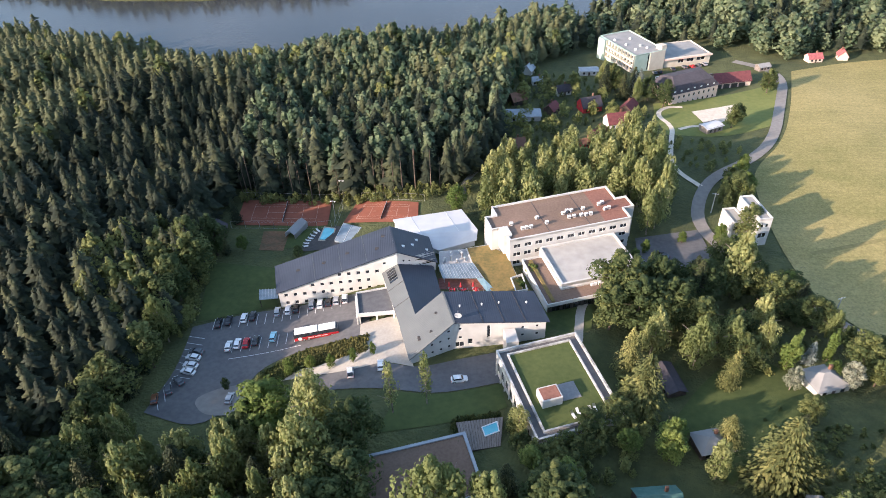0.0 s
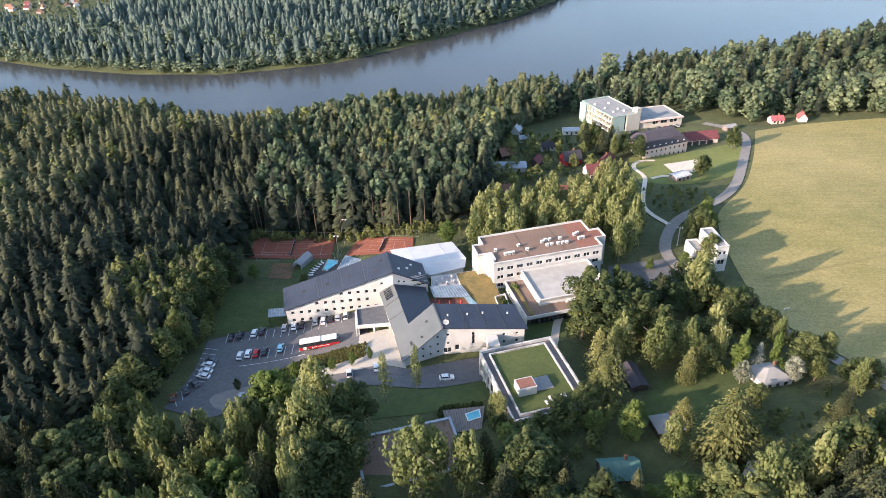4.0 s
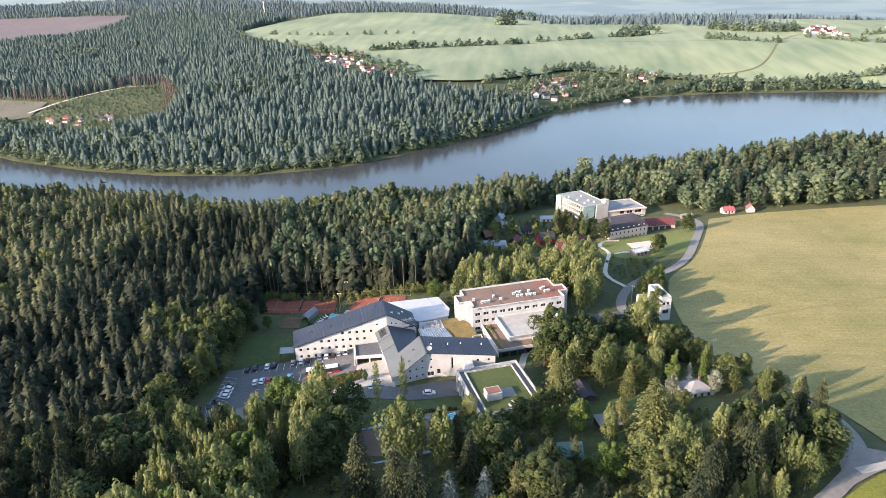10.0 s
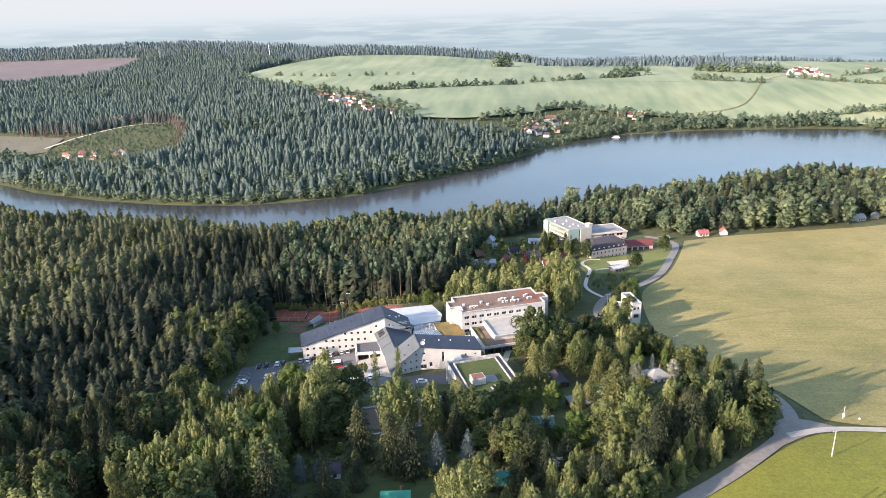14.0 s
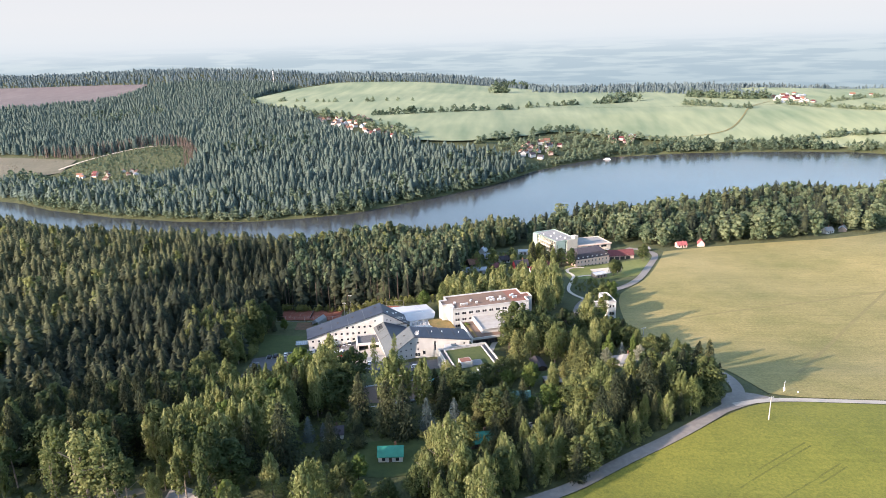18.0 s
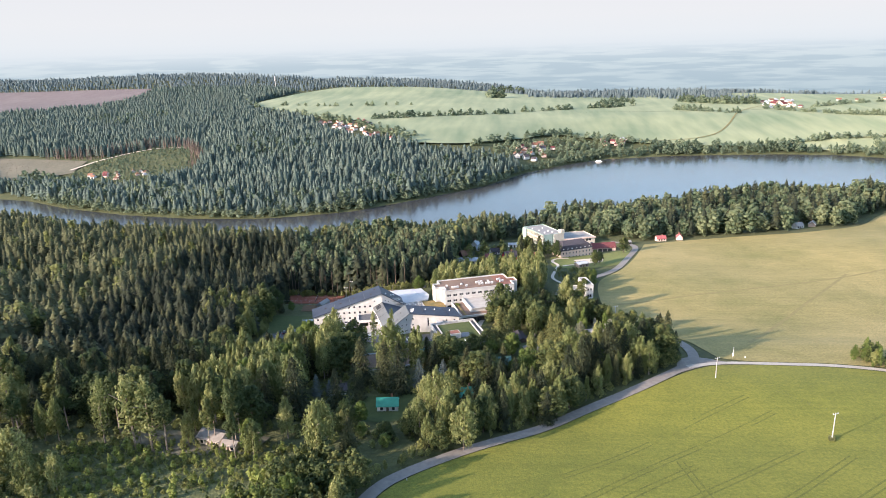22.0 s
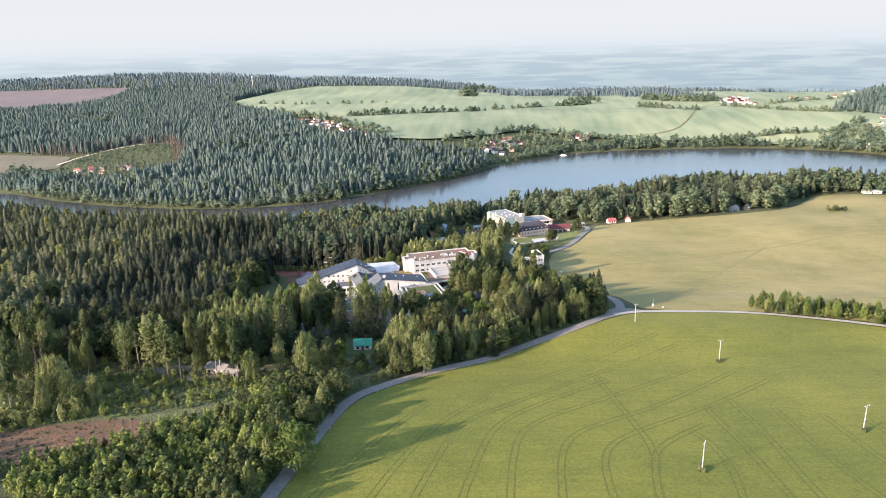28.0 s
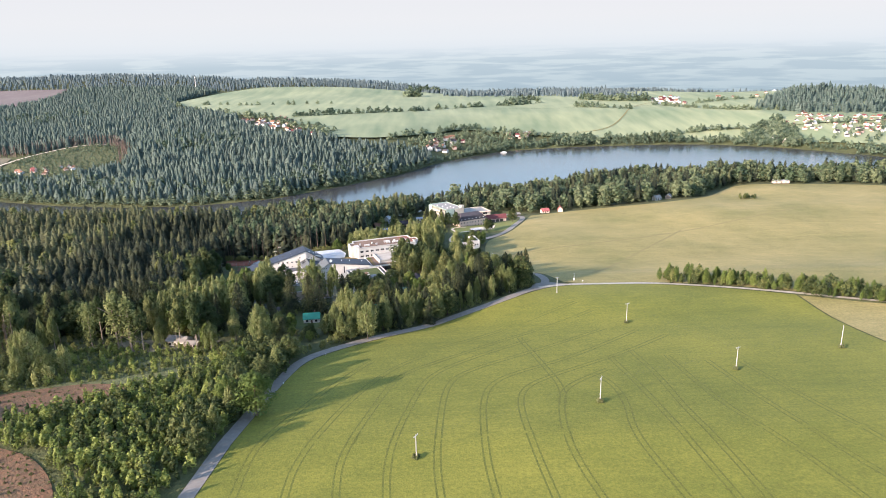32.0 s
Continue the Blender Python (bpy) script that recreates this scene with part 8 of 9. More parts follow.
for kind, x, y, h, w in (("slender", 9.2, -61.4, 19, 0.9), ("slender", 16.9, -58.0, 20, 0.8), ("cypress", 103.7, -42, 12.0, 1.5), ("cypress", 114.5, -39.1, 10.0, 1.2), ("silver", 115.6, -49.4, 9.5, 1.15), ("silver", 101.9, -50.3, 9.0, 1.1), ("blue", 109.7, -39.9, 8, 1.2),
                         ("broad", 65.3, -20.2, 22.2, 1.29), ("larch", 66.4, -57.6, 18.5, 1.6), ("broad", 76.2, -16.9, 18.7, 1.29), ("birch", 82, -42.4, 18.7, 1.51), ("larch", 88.3, -49, 13.4, 1.05), ("birch", 98.3, -11.7, 23.4, 1.51), ("birch", 99.7, -31.4, 16.4, 1.51), ("larch", 90.4, -77.6, 21.5, 1.75), ("broad", 103.4, -58.6, 6.4, 1.5),
                         ("birch", 79.0, -76.2, 13.2, 1.55), ("bright", 71.9, -68, 10.5, 1.29), ("bright", 76.7, -94.1, 12.9, 1.29), ("bright", 71, -92.3, 7, 1.29), ("broad", 45.9, -90.7, 17.5, 1.29), ("spruce", 52.9, -93.4, 12.9, 1.12), ("spruce", 60.5, -94.2, 14, 1.12), ("spruce", 40.4, -96.2, 16.4, 1.12), ("birch", 64.4, -99.5, 11.7, 1.51),
                         ("birch", 93.9, -94.6, 19.9, 1.51), ("broad", 88.3, -100.4, 16.4, 1.29), ("birch", 104.2, -89.4, 19.9, 1.51), ("broad", 111.2, -85.9, 19.9, 1.29), ("broad", 122.7, -79.5, 17.5, 1.29), ("spruce", 121.3, -64.5, 10.5, 1.12), ("spruce", 110.7, -101.4, 14, 1.12), ("birch", 118.9, -98.6, 16.4, 1.51), ("broad", 128.6, -89.7, 18.7, 1.29),
                         ("spruce", 97.4, -100.9, 16.4, 1.12), ("bright", 102.8, -100.7, 12.9, 1.29), ("broad", 112.6, 40.6, 14, 1.29), ("broad", 107.6, -19.3, 14, 1.29), ("broad", 112, -24.8, 10.5, 1.29), ("bright", 111.6, -14.2, 11.7, 1.29), ("birch", 21.5, -91.1, 23.5, 1.8), ("birch", 32, -90.6, 21.1, 1.51), ("broad", 110.6, 17.2, 14, 1.29),
                         ("birch", -5.9, -81.6, 23.4, 1.51), ("birch", -23.3, -78.9, 21.1, 1.51), ("spruce", 12.7, -105.6, 21.1, 1.12), ("spruce", 22.3, -110.2, 21.1, 1.12), ("spruce", 28.4, -113.2, 21.1, 1.12), ("blue", 35.8, -109.5, 14, 1.18), ("blue", 44.1, -104.8, 11.7, 1.18), ("spruce", 52.7, -103.4, 12.9, 1.12),
                         ("spruce", 61.6, -107.8, 16.4, 1.12), ("bright", 49, -108.9, 7, 1.29), ("broad", 43.8, -87.5, 17.5, 1.29), ("spruce", 53.2, -89.4, 12.9, 1.12), ("blue", -2.4, -116.5, 9.4, 1.18), ("blue", 2.8, -116.6, 7, 1.18), ("spruce", -31.4, -85.1, 21.1, 1.12), ("birch", -14.2, -117.5, 16.4, 1.51), ("birch", -20.1, -112.6, 23.4, 1.51),
                         ("spruce", -3.8, -135.1, 23.4, 1.12), ("spruce", 8.7, -128.1, 16.4, 1.12), ("birch", 11.3, -160.9, 18.7, 1.51), ("spruce", 20.1, -159.7, 12.9, 1.12), ("bright", 19.3, -140.5, 9.4, 1.29), ("birch", 45.1, -138, 21.1, 1.51), ("birch", 50.1, -149.1, 18.7, 1.51), ("birch", 55.5, -157.7, 17.5, 1.51), ("birch", 40.9, -148.7, 15.2, 1.51),
                         ("spruce", 66.5, -116.8, 16.4, 1.12), ("birch", 68.4, -138.3, 15.2, 1.51), ("birch", 74.8, -134.6, 14, 1.51), ("spruce", 80.6, -127.1, 16.4, 1.12), ("broad", 61.1, -144.4, 14, 1.29), ("spruce", 90.9, -120.1, 22.2, 1.12), ("spruce", 96.8, -108.6, 21.1, 1.12), ("spruce", 106.7, -102.8, 23.4, 1.12), ("spruce", 82, -137.6, 12.9, 1.12),
                         ("broad", -14.1, -150, 18.7, 1.29), ("bright", -11.4, -160.2, 11.7, 1.29), ("bright", 30.9, -157.5, 5.8, 1.29), ("birch", -66.8, -145.5, 18.7, 1.51), ("pine", -118.9, -119.7, 25.7, 1.23), ("pine", -115.6, -138.2, 23.4, 1.23), ("pine", -100.4, -167.5, 21.1, 1.23), ("birch", -73.9, -180.9, 17.5, 1.51), ("pine", -79.1, -199.1, 18.7, 1.23),
                         ("birch", -22.3, -109.5, 21.1, 1.51), ("birch", -7.5, -128.6, 22.2, 1.51), ("birch", -21.1, -137.3, 21.1, 1.51), ("pine", -54.7, -146.5, 23.4, 1.23), ("pine", -45.7, -155.3, 23.4, 1.23), ("pine", -29.5, -144.3, 22.2, 1.23), ("birch", -34.4, -149.3, 11.7, 1.51), ("birch", -92.6, -130.9, 19.9, 1.51), ("pine", -17.6, -153, 23.4, 1.23),
                         ("pine", -24.2, -157.2, 22.7, 1), ("pine", -16.6, -158.2, 24.8, 1), ("slender", -47.7, -162.6, 29, 1.3), ("slender", -42.3, -162.8, 27.5, 1.3), ("birch", -32, -159.3, 13.6, 1), ("birch", 12.7, -168.6, 21.3, 1.1), ("bright", 26.5, -230.9, 17, 1.2), ("bright", 15.6, -226.2, 13.6, 1.1), ("broad", 16.9, -216.5, 13.1, 1.1), ("birch", 12, -252.5, 11.3, 1), ("bright", 11.1, -191.1, 11, 1.1), ("slender", -60.9, -158.2, 21, 1.2), ("slender", -97.7, -151, 22.8, 1.2), ("pine", -105.4, -151, 25.3, 1),
                         ("broad", 20.5, -222, 12, 1.1), ("birch", 18.5, -232, 12, 1.3), ("broad", 16.5, -256, 11, 1.1), ("birch", 17.5, -245, 12, 1.2), ("broad", 23.5, -206, 13, 1.1), ("birch", 25, -195, 12, 1.3), ("broad", 27.5, -184, 13, 1.1), ("pine", -47, -161, 21, 1.1), ("pine", -43.5, -161.5, 20, 1.1), ("pine", -24, -161.5, 18, 1.1), ("pine", -14, -166, 17, 1.0), ("pine", -110, -137, 25, 1.1), ("pine", -121, -131, 24, 1.1), ("pine", -105, -138, 22, 1.1), ("birch", -100, -172, 17, 1.1), ("birch", -96, -167, 18, 1.1), ("birch", -78, -181, 17, 1.2), ("birch", -68, -199, 16, 1.1), ("birch", -64, -190, 15, 1.2), ("birch", -57, -188, 13, 1.2), ("birch", -84, -192, 17, 1.2), ("pine", -60, -151, 22.2, 1.23), ("pine", -38, -162, 19.9, 1.23), ("birch", -9, -164, 12.9, 1.51), ("birch", -2, -152, 15.2, 1.51), ("spruce", -88, -150, 18.7, 1.12), ("pine", -90, -182, 19.9, 1.23), ("bright", -18.9, -67.7, 20.5, 1.3), ("birch", -33.0, -79.1, 18.5, 1.6), ("birch", -7.1, -68.6, 23.0, 1.6),
                         ("broad", 2.3, -73.1, 19.0, 1.05), ("birch", -8.3, -86.0, 19.0, 1.7), ("birch", 25, -86, 15.2, 1.34), ("spruce", 36, -84, 14, 1.12), ("broad", 4, -86, 17.5, 1.34), ("broad", -2, -93, 17.5, 1.34), ("birch", 38.5, -66, 10.5, 1.34), ("bright", 41, -76, 7, 1.57), ("bright", 48.5, -78, 7, 1.68),
                         ("broad", 54, -66, 7, 1.46), ("broad", 60, -63, 8.2, 1.46), ("bright", 62, -70, 7, 1.34),
                         ("birch", 82.9, 22.5, 21, 1.3), ("birch", 79.8, 18.6, 19, 1.3), ("birch", 87, 33.2, 20, 1.4), ("birch", 79.5, 36.3, 21, 1.4), ("birch", 76.7, 42.4, 21, 1.4), ("bright", 74, 4, 5, 1.3), ("bright", 90, 14, 5, 1.3),
                         ("broad", -62, -5, 20, 1.2), ("broad", -64, -15, 19, 1.2), ("broad", -61, 9, 18, 1.1), ("broad", -66, -24, 20, 1.2), ("birch", -60, -33, 18, 1.3), ("broad", -66, 3, 21, 1.2), ("broad", -60, -43, 18, 1.2), ("bright", -14.1, -73.5, 12.5, 1.0),
                         ("broad", 14, -146, 7, 1.4), ("bright", 22, -150, 6, 1.5), ("broad", 30, -151, 7, 1.4), ("birch", 37, -147, 10, 1.3), ("broad", 38, -133, 8, 1.3), ("birch", 40, -126, 13, 1.3), ("spruce", 15, -121, 14, 1.0),
                         ("broad", 70, -28, 20, 1.25), ("broad", 78.9, -25.5, 18, 1.25), ("birch", 72, -38.4, 18, 1.5), ("larch", 65.6, -45, 17, 1.2), ("larch", 83.6, -66.6, 9.5, 1.9), ("broad", 94.4, -75.4, 13, 1.2), ("spruce", 98.0, -66.0, 9, 1.2), ("bright", 70.6, -71.6, 11.5, 1.0), ("bright", 113, -45.4, 6.5, 1.2), ("broad", 84.8, -32.1, 16, 1.2), ("birch", 90.6, -39, 16, 1.5), ("broad", 87.9, -16.5, 17, 1.2), ("broad", 63, -28, 17, 1.2), ("birch", 76, -9, 14, 1.4),
                         ("blue", 92.5, 137.5, 13, 1.15), ("broad", 85.1, 144.5, 13, 1.3), ("birch", 79, 147, 15, 1.3), ("broad", 98, 132, 13, 1.1), ("birch", 92, 128, 14, 1.3),
                         ("bright", 17.8, 30.4, 12, 1.0), ("bright", 43.0, -6.4, 6, 1.3), ("bright", 77.8, 8.0, 6, 1.1), ("broad", 28.6, 20.6, 8, 0.9), ("bright", 118.0, 56.0, 10, 1.1), ("birch", 116.4, 37.0, 10, 1.2), ("broad", 113.0, 34.0, 9, 1.1), ("bright", 107.0, 8.6, 9, 1.2), ("bright", 101.6, 14.6, 8, 1.2), ("bright", 122.0, 63.6, 8, 1.2), ("broad", 127.4, 102.0, 12, 1.2), ("broad", 131.0, 107.0, 10, 1.2), ("spruce", 92.0, 138.0, 15, 1.1), ("spruce", 87.0, 134.0, 14, 1.1), ("broad", 103.4, 123.6, 15, 1.0), ("broad", 152.6, 140.0, 13, 1.2), ("broad", 83.6, 146.6, 14, 1.2), ("spruce", 79.0, 140.6, 15, 1.1), ("blue", 96.0, 145.0, 12, 1.1),
                         ("bright", -10.0, -44.0, 5.6, 0.75), ("bright", -4.2, -43.0, 6.0, 0.75), ("bright", 0.8, -40.8, 5.6, 0.7), ("bright", -15.6, -43.8, 6.0, 0.8), ("bright", -21.0, -45.4, 7, 0.9), ("broad", -36.6, -50.4, 5.5, 0.7), ("broad", -27.6, -49.0, 5, 1.2), ("spruce", -61.0, 29.0, 12, 0.9), ("bright", -53.0, 12.0, 7, 1.1), ("spruce", -58.0, 9.6, 9, 0.9), ("broad", -33.4, 9.6, 5, 1.1), ("broad", 38.6, -10.6, 3, 1.4), ("bright", 39.8, -12.0, 3.5, 1.3)):
    plant(kind, x, y, h, w)


def grove(poly, step, mix, tall, gaps=(), away=4.5):
    x, y = scatter(rng, poly, step, gaps)
    ok = clear_of(LANE, away, x, y)
    for a, b in zip(x[ok], y[ok]):
        kind = mix[int(rng.integers(0, len(mix)))]
        if rng.uniform() < 0.07:
            continue
        plant(kind, a, b, rng.uniform(*tall) * (0.9 if kind in ("broad", "bright") else 1.0), rng.uniform(0.8, 1.05) if kind == "spruce" else rng.uniform(1.05, 1.5))


OPEN = [[(77.0, -49.6), (97.5, -41.5), (99.7, -52.9), (91.9, -60.3), (77.4, -60.0)], [(20, -60), (36, -56), (37, -72), (24, -76)], [(-46, -48), (-28, -46), (-26, -66), (-46, -66)], [(12, -142), (30, -142), (48, -127), (44, -116), (14, -114)], [(1, -73), (8, -96), (36, -86), (38, -60), (26, -58)], [(48, -86), (75.9, -90.9), (85.5, -86), (73.9, -66.8), (52, -68)], [(47, -119), (60, -119), (60, -107), (47, -107)], [(64, -112), (79.8, -112.9), (79.7, -97.2), (64, -96)], [(70, -72.4), (91.3, -75), (91.5, -40.2), (70, -38)], [(79.7, -91.3), (91.3, -92.6), (89.4, -78.6), (79.7, -79.4)], [(98.9, -60.1), (121.6, -61.9), (120.7, -37.8), (101.3, -36.8)], [(91.7, -29.5), (103.4, -30.3), (103.7, -19.1), (91.9, -18.7)], [(110.1, -84.9), (125.4, -85.3), (129.3, -67.9), (115.8, -69.7)], [(-4, -119), (12, -119), (12, -107), (-4, -107)], [(-34, -166), (-6, -166), (-6, -149), (-34, -149)]]
grove([(-134, -136), (-104, -100), (-62, -80), (-44, -86), (-46, -140)], 6.2, ("spruce", "spruce", "spruce", "spruce", "broad"), (17, 23), OPEN)
grove([(-44, -86), (-36, -86), (-14, -76), (0, -78), (0, -102), (-10, -112), (-12, -140), (-40, -142), (-46, -140)], 6.9, ("birch", "birch", "bright", "birch", "birch", "spruce"), (18, 24), OPEN)
grove([(-58, -64), (-36, -72), (-16, -68), (-14, -76), (-36, -88), (-62, -84)], 6.6, ("birch", "birch", "broad", "birch"), (14, 19), OPEN)
grove([(-57, -26), (-57, -62), (-64, -74), (-68, -50), (-63, -26)], 5.5, ("broad", "spruce", "broad"), (13, 19), OPEN)
grove([(95.2, -112.3), (127.4, -87.2), (138, -75.6), (133.2, -67.9), (119.6, -75.6), (91.3, -100.5)], 5.2, ("spruce", "spruce", "birch", "spruce"), (16, 21), OPEN, 3.6)
grove([(44, -157), (66, -144), (93.4, -117.7), (85.6, -107.6), (60, -128), (48, -140)], 5.8, ("birch", "birch", "spruce", "broad"), (12, 17), OPEN, 3.4)
grove([(40, -100), (62, -92), (77.8, -95), (98.8, -83.8), (119.6, -71.8), (125.4, -67.9), (113.9, -92.9), (91.3, -110.1), (70, -118), (48, -134), (40, -126), (56, -108)], 9.8, ("birch", "spruce", "broad", "spruce", "broad"), (12, 18), OPEN, 5.0)
grove([(83.6, -64), (98.8, -64.2), (107.2, -32.8), (120.7, -37.8), (111.8, -14.8), (87.8, -29.2)], 9.5, ("birch", "broad", "spruce", "birch"), (12, 17), OPEN, 5.0)
grove([(-130, -170), (-80, -166), (-66, -146), (-118, -140)], 9.5, ("birch", "pine", "pine", "birch"), (15, 20), OPEN)
grove([(106, 2), (111, -10), (120, -28), (131, -46), (138, -60), (132, -64), (122, -50), (110, -28), (100, -8)], 5.6, ("broad", "birch", "broad", "spruce"), (9, 14), OPEN, 3.4)
grove([(46, -163), (62, -150.5), (80, -138.5), (94, -125), (114, -110.5), (130, -95), (139, -84), (134, -80), (124, -92), (108, -106), (90, -120), (76, -132), (58, -145), (44, -157)], 4.7, ("birch", "broad", "spruce", "birch"), (10, 16), OPEN, 3.2)
grove([(8, -148), (19, -150), (20, -138), (10, -136)], 5.2, ("birch", "broad", "spruce"), (7, 12), (), 4.0)
grove([(34, -152), (44, -150), (47, -138), (37, -134)], 5.2, ("birch", "broad", "broad"), (7, 12), (), 4.0)
grove([(104, 30), (112, 30), (120, 52), (112, 56)], 5, ("broad", "bright", "birch"), (7, 11), (), 4)
grove([(66, -34), (77.9, -30.6), (89.9, -14.4), (84, -8), (70, -14)], 7.5, ("broad", "birch", "broad", "spruce"), (13, 18), OPEN, 4)
grove([(91.9, -18.7), (103.8, -14.7), (106, 0), (96, 2)], 6, ("broad", "birch", "broad"), (12, 17), OPEN, 4)


# == thickets and the felled slope ==
def thicket(name, poly, step, tall, mat, label, templates=None, away=3.2, gaps=()):
    x, y = scatter(rng, poly, step, gaps)
    ok = clear_of(LANE, away, x, y)
    x, y = x[ok], y[ok]
    h = rng.uniform(*tall, len(x))
    return mass(name, templates or MID_LEAFY, x, y, h, h * rng.uniform(0.9, 1.5, len(x)), rng, mat, label, "thicket", 0.2)


SOIL = [[(-60, -235), (-50, -227), (-35, -218), (-24, -207), (-27, -201), (-42, -197), (-62, -203), (-81, -212)], [(-44, -297), (-8, -289), (-16, -270), (-30, -254), (-43, -249), (-59, -247)]]
YOUNG = [(-56, -236), (-47, -220), (-32, -211), (-13, -201), (2, -172), (26, -186), (24, -212), (18, -255), (8, -300), (-12, -300), (-12, -276), (-25, -261), (-43, -249)]
thicket("young_wood", YOUNG, 3.1, (2.5, 6.5), M["bright"], "dense thicket of young broad-leaved trees", SLIM_YOUNG, gaps=SOIL)
thicket("young_wood_dark", YOUNG, 5.4, (3, 7.5), M["broad"], "darker young trees in the thicket", SLIM_YOUNG, gaps=SOIL)
thicket("roadside_thicket", [(2, -176), (14, -162), (30, -172), (28, -200), (20, -240), (12, -262), (4, -240), (10, -200)], 4.2, (6, 10), M["broad"], "taller young trees beside the lane")
thicket("undergrowth", [(-118, -158), (-100, -96), (-58, -74), (-36, -78), (-14, -62), (2, -66), (6, -98), (34, -92), (62, -72), (70, -34), (103.8, -14.7), (129.5, -57.7), (135.1, -75.6), (64, -142), (46, -152), (20, -160), (-8, -150), (-40, -164)], 4.0, (1.2, 3.6), M["broad"], "dark undergrowth beneath the trees", LOW_LEAFY, gaps=OPEN[:11])
FELLED = [(-84, -214), (-46, -200), (-16, -186), (16, -174), (10, -158), (-40, -158), (-76, -160)]
thicket("felled_regrowth", FELLED, 2.1, (0.5, 1.8), M["regrowth"], "low light green regrowth over the felled slope", LOW_LEAFY, gaps=SOIL)
thicket("felled_brambles", FELLED, 3.4, (1.0, 2.8), M["broad"], "dark bramble clumps over the felled slope", LOW_LEAFY, gaps=SOIL)
thicket("felled_saplings", FELLED, 5.2, (1.8, 5.0), M["bright"], "saplings standing over the felled slope", SLIM_YOUNG, gaps=SOIL)
thicket("soil_weeds", SOIL[0], 2.5, (0.4, 1.2), M["broad"], "weeds on the bare soil", LOW_LEAFY)
thicket("soil_weeds_near", SOIL[1], 2.4, (0.4, 1.4), M["broad"], "weeds on the bare soil among young trees", LOW_LEAFY)
thicket("sapling_edge", [(-110, -260), (-60, -248), (-48, -215), (-66, -170), (-110, -168)], 4.5, (3, 8), M["birch"], "young birches at the forest edge", gaps=SOIL)
HEDGE_LINE = [(204, -82), (212, -74), (236, -80), (260, -98), (300, -116), (420, -150), (420, -166), (300, -132), (262, -114), (236, -97), (210, -90)]
thicket("field_hedge", HEDGE_LINE, 4.2, (4, 9.5), M["bright"], "bushy green hedge across the field edge", FINE_SLIM, away=0)
thicket("field_hedge_dark", HEDGE_LINE, 5.6, (5, 10), M["broad"], "darker bushes and a bare one in the field hedge", MID_LEAFY, away=0)
thicket("hall_shrubs", [(44, -84), (64, -76), (70, -58.4), (64, -44), (61, -46), (64, -60), (58, -72), (42, -78)], 3.0, (2.5, 5.5), M["broad"], "shrubs against the walls of the planted hall", away=0)
thicket("hall_front_shrubs", [U(-3, -28.4), U(22.5, -28.4), U(24, -33), U(-3, -33.5)], 2.1, (3.0, 6.0), M["broad"], "dense shrubs below the parapet of the planted hall", away=0)
thicket("hall_side_shrubs", [U(-4.5, -18), U(-0.9, -18), U(-0.9, -29), U(-4.5, -30)], 2.2, (2.5, 5.0), M["broad"], "shrubs beside the planted hall and the deck", away=0)
thicket("lane_hedge", [(24, -204), (27, -182), (40, -166), (58, -151), (78, -139), (93, -125.5), (113, -110.5), (130, -94.5), (140, -82), (136, -80), (124, -92), (98, -116), (60, -144), (42, -158), (22, -186)], 3.0, (2, 5), M["broad"], "bushes along the wood edge beside the lane", away=2.6)
thicket("garden_bushes", GARDENS, 5.5, (1.5, 4), M["broad"], "garden bushes between the cottages", away=3)
thicket("park_bushes", [(98, 66), (112, 62), (128, 82), (110, 90), (100, 88)], 5, (2, 5), M["broad"], "bushes on the slope above the park path", away=4)
thicket("cottage_bushes", [(40, -84), (62, -70), (72, -40.4), (109.3, -30.6), (133.2, -67.9), (98.9, -107), (60, -140), (20, -140), (10, -110)], 6.0, (1.2, 3.2), M["broad"], "garden bushes among the cottages", gaps=OPEN)
thicket("court_border", [(-64, 43), (8, 38), (24, 42), (24, 47), (-64, 49)], 2.6, (2, 5), M["broad"], "bushes at the forest edge behind the courts")
thicket("meadow_bush", [(366, 180), (380, 178), (383, 188), (368, 190)], 3.2, (3.5, 6), M["broad"], "single bush in the tan meadow", away=0)
thicket("west_lawn_bushes", [(-60, 2), (-54, -30), (-58, -34), (-66, 0), (-62, 14)], 3.2, (3, 7), M["broad"], "bushes between lawn and forest", away=0)


# == far houses ==
FAR_HOUSES = []
for n, (wall_mat, roof_mat, label, hip) in enumerate(((M["pink"], M["redroof"], "small pale village house with a red roof", False), (M["white"], M["brownroof"], "small white village house with a brown roof", False), (M["pink"], M["brownroof"], "small village house with pinkish walls", True), (M["white"], M["slate"], "small white village house with a dark roof", False), (M["white"], M["palroof"], "small pale village house with a grey roof", True))):
    FAR_HOUSES.append([house(0, 0, 8, 10.5, 0, 3.6, 3.4, wall_mat, roof_mat, label, "village_house", hip, "house", "village houses", z=-300, windows=False), False])


def village(poly, step, share=1.0, big=1.0, up=0.0):
    x, y = scatter(rng, poly, step)
    for a, b in zip(x, y):
        if rng.uniform() > share:
            continue
        entry = FAR_HOUSES[int(rng.integers(0, len(FAR_HOUSES)))]
        m = pose(a, b, hz(a, b) + up, 0, 0, rng.uniform(0, 180))
        ob = copy_thing(entry[0], m) if entry[1] else entry[0]
        ob.matrix_basis = m
        entry[1] = True
        s = 0.66 * big * rng.uniform(0.75, 1.25)
        ob.scale = (s, s, s)


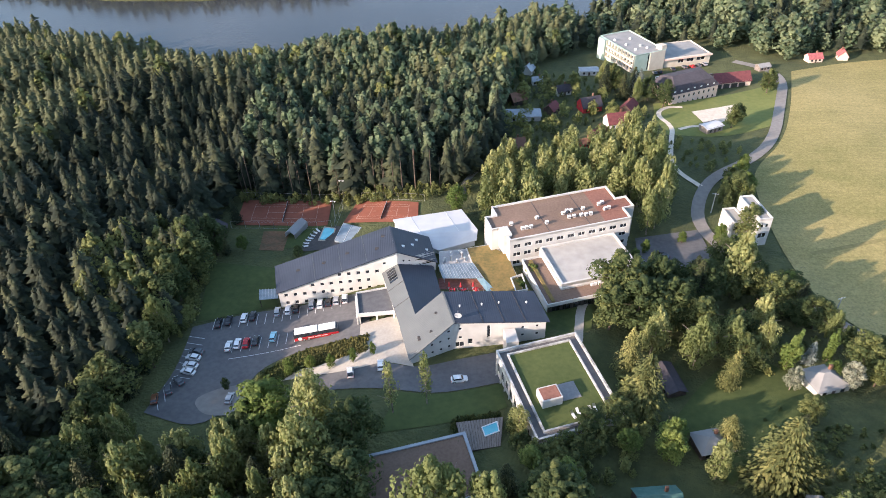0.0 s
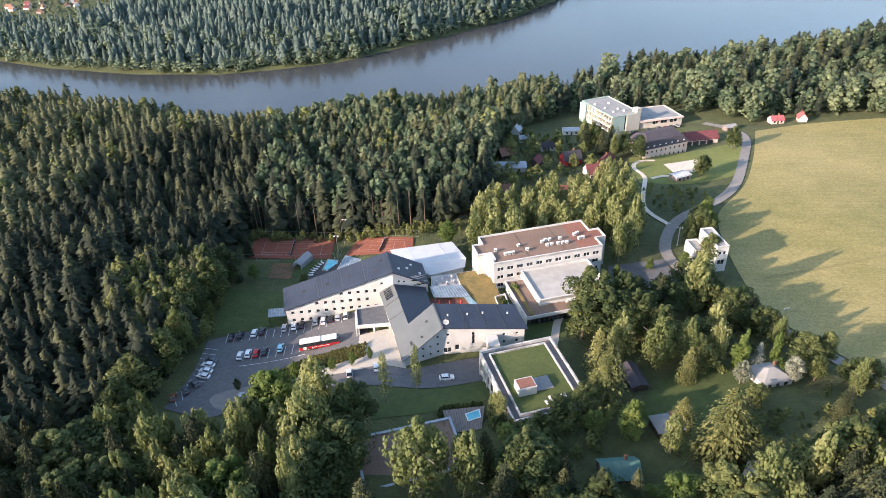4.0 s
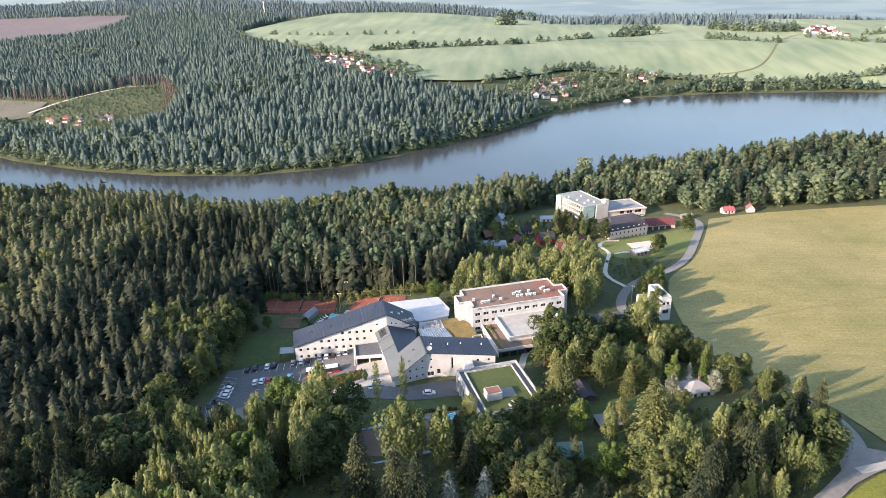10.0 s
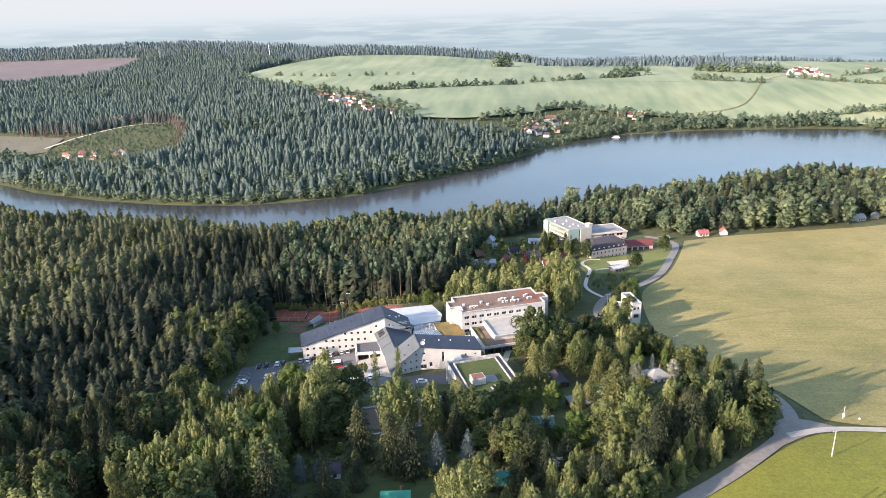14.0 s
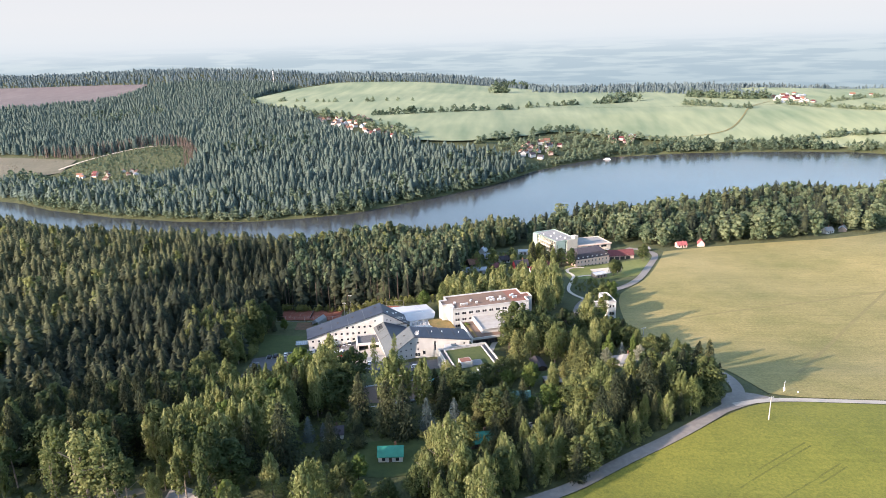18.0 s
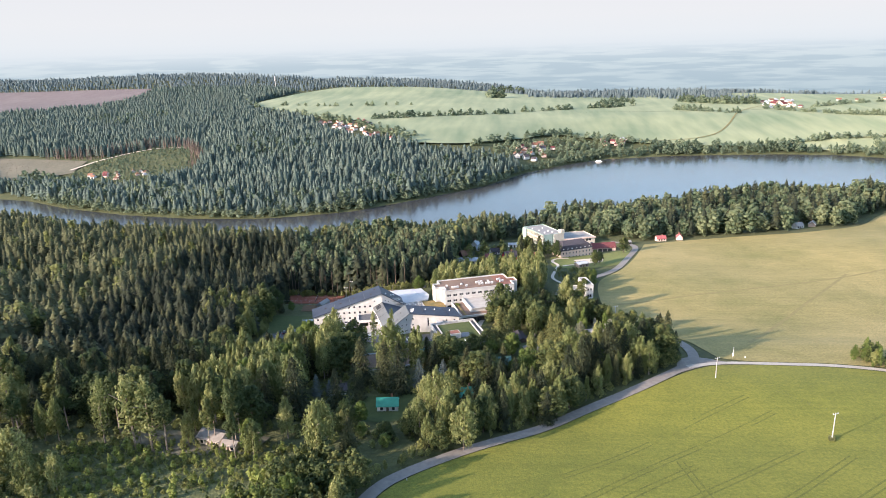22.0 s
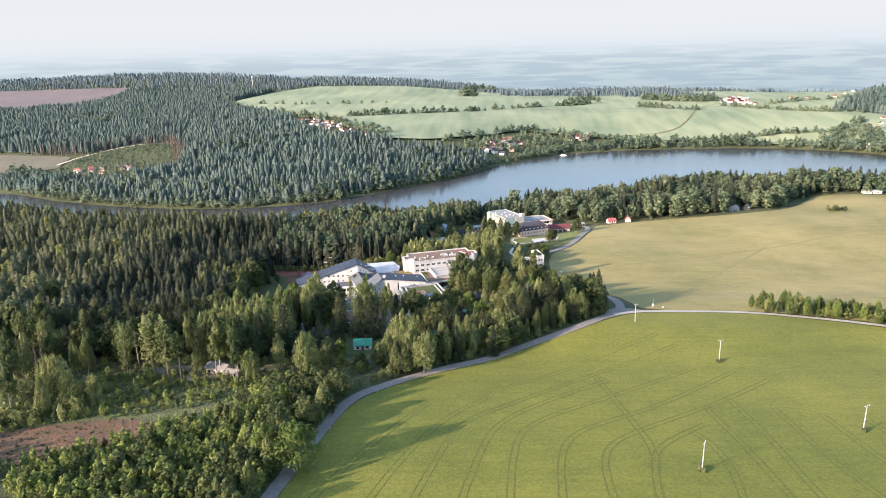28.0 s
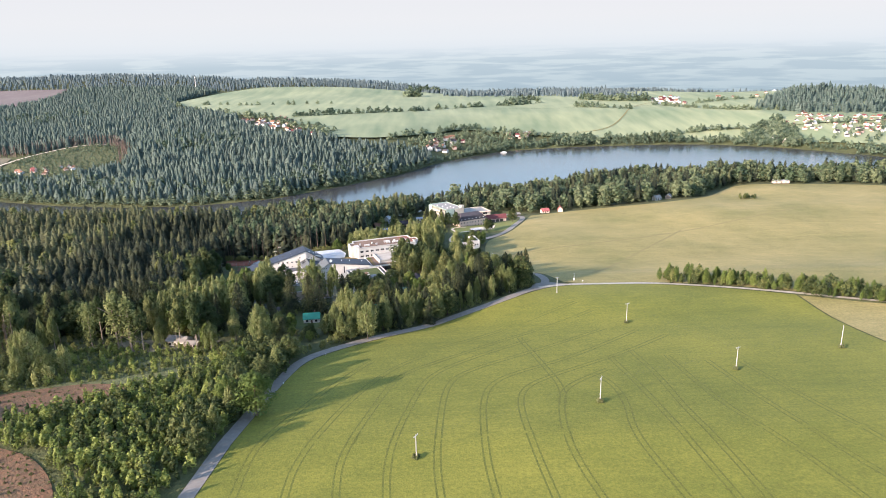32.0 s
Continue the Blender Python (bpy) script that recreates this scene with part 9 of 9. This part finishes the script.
village([(-262, 848), (-190, 862), (-98, 700), (-96, 642), (-125, 648), (-218, 772)], 15, 0.75, 1.0, 2.6)
village([(67, 612), (110, 618), (148, 690), (103, 726), (80, 680)], 13, 0.8, 1.1, 1.5)
village([(204, 728), (250, 734), (268, 788), (212, 756)], 14, 0.75, 1.1, 2.5)
village([(-489, 500), (-400, 500), (-372, 478), (-390, 462), (-440, 462)], 13, 0.75, 0.85, 0.6)
village([(560, 1108), (626, 1148), (650, 1098), (608, 992), (558, 1030)], 19, 0.7, 1.3, 2.6)
village([(700, 1060), (800, 1040), (900, 1080), (900, 1180), (720, 1130)], 34, 0.5, 1.3, 2.0)
village([(684, 700), (694, 752), (755, 822), (769, 765), (880, 745), (880, 650), (809, 640), (723, 624)], 13.5, 0.62, 0.95, 2.0)
village([(612, 690), (628, 704), (660, 664), (644, 648)], 14, 0.6, 1.0, 1.0)


def radio_mast():
    x, y = -530, 1440
    r = root("radio_mast", x, y, hz(x, y), "white lattice radio mast on the wooded ridge", "radio mast")
    top = 69 - hz(x, y)
    for sx, sy in ((-1, -1), (1, -1), (1, 1), (-1, 1)):
        hold(new("leg", mesh_from("leg", [(sx * 1.3 - 0.15, sy * 1.3, 0), (sx * 1.3 + 0.15, sy * 1.3, 0), (sx * 1.3, sy * 1.3 + 0.15, 0), (sx * 0.5 - 0.15, sy * 0.5, top), (sx * 0.5 + 0.15, sy * 0.5, top), (sx * 0.5, sy * 0.5 + 0.15, top)], [(0, 1, 4, 3), (1, 2, 5, 4), (2, 0, 3, 5), (3, 4, 5)], M["paint"])), r)
    for k in range(8):
        z = top * (k + 0.5) / 8
        part("brace", box(bmesh.new(), -0.9, 0.9, -0.9, 0.9, z, z + 0.25), M["paint"], r)
    part("antenna", box(bmesh.new(), -1.0, 1.0, -1.0, 1.0, top, top + 2.5, 0.2), M["paint"], r)


def lake_raft():
    r = root("landing_stage", 199.4, 652, LAKE, "small white boathouse raft at the far shore", "raft")
    part("pontoon", box(bmesh.new(), -5, 5, -1.6, 1.6, -0.2, 0.5, 0.05), M["paint"], r)
    part("cabin", box(bmesh.new(), -3, 3, -1.2, 1.2, 0.5, 2.2, 0.05), M["paint"], r)
    part("roof", box(bmesh.new(), -3.4, 3.4, -1.5, 1.5, 2.2, 2.4, 0.05), M["palroof"], r)


radio_mast()
lake_raft()
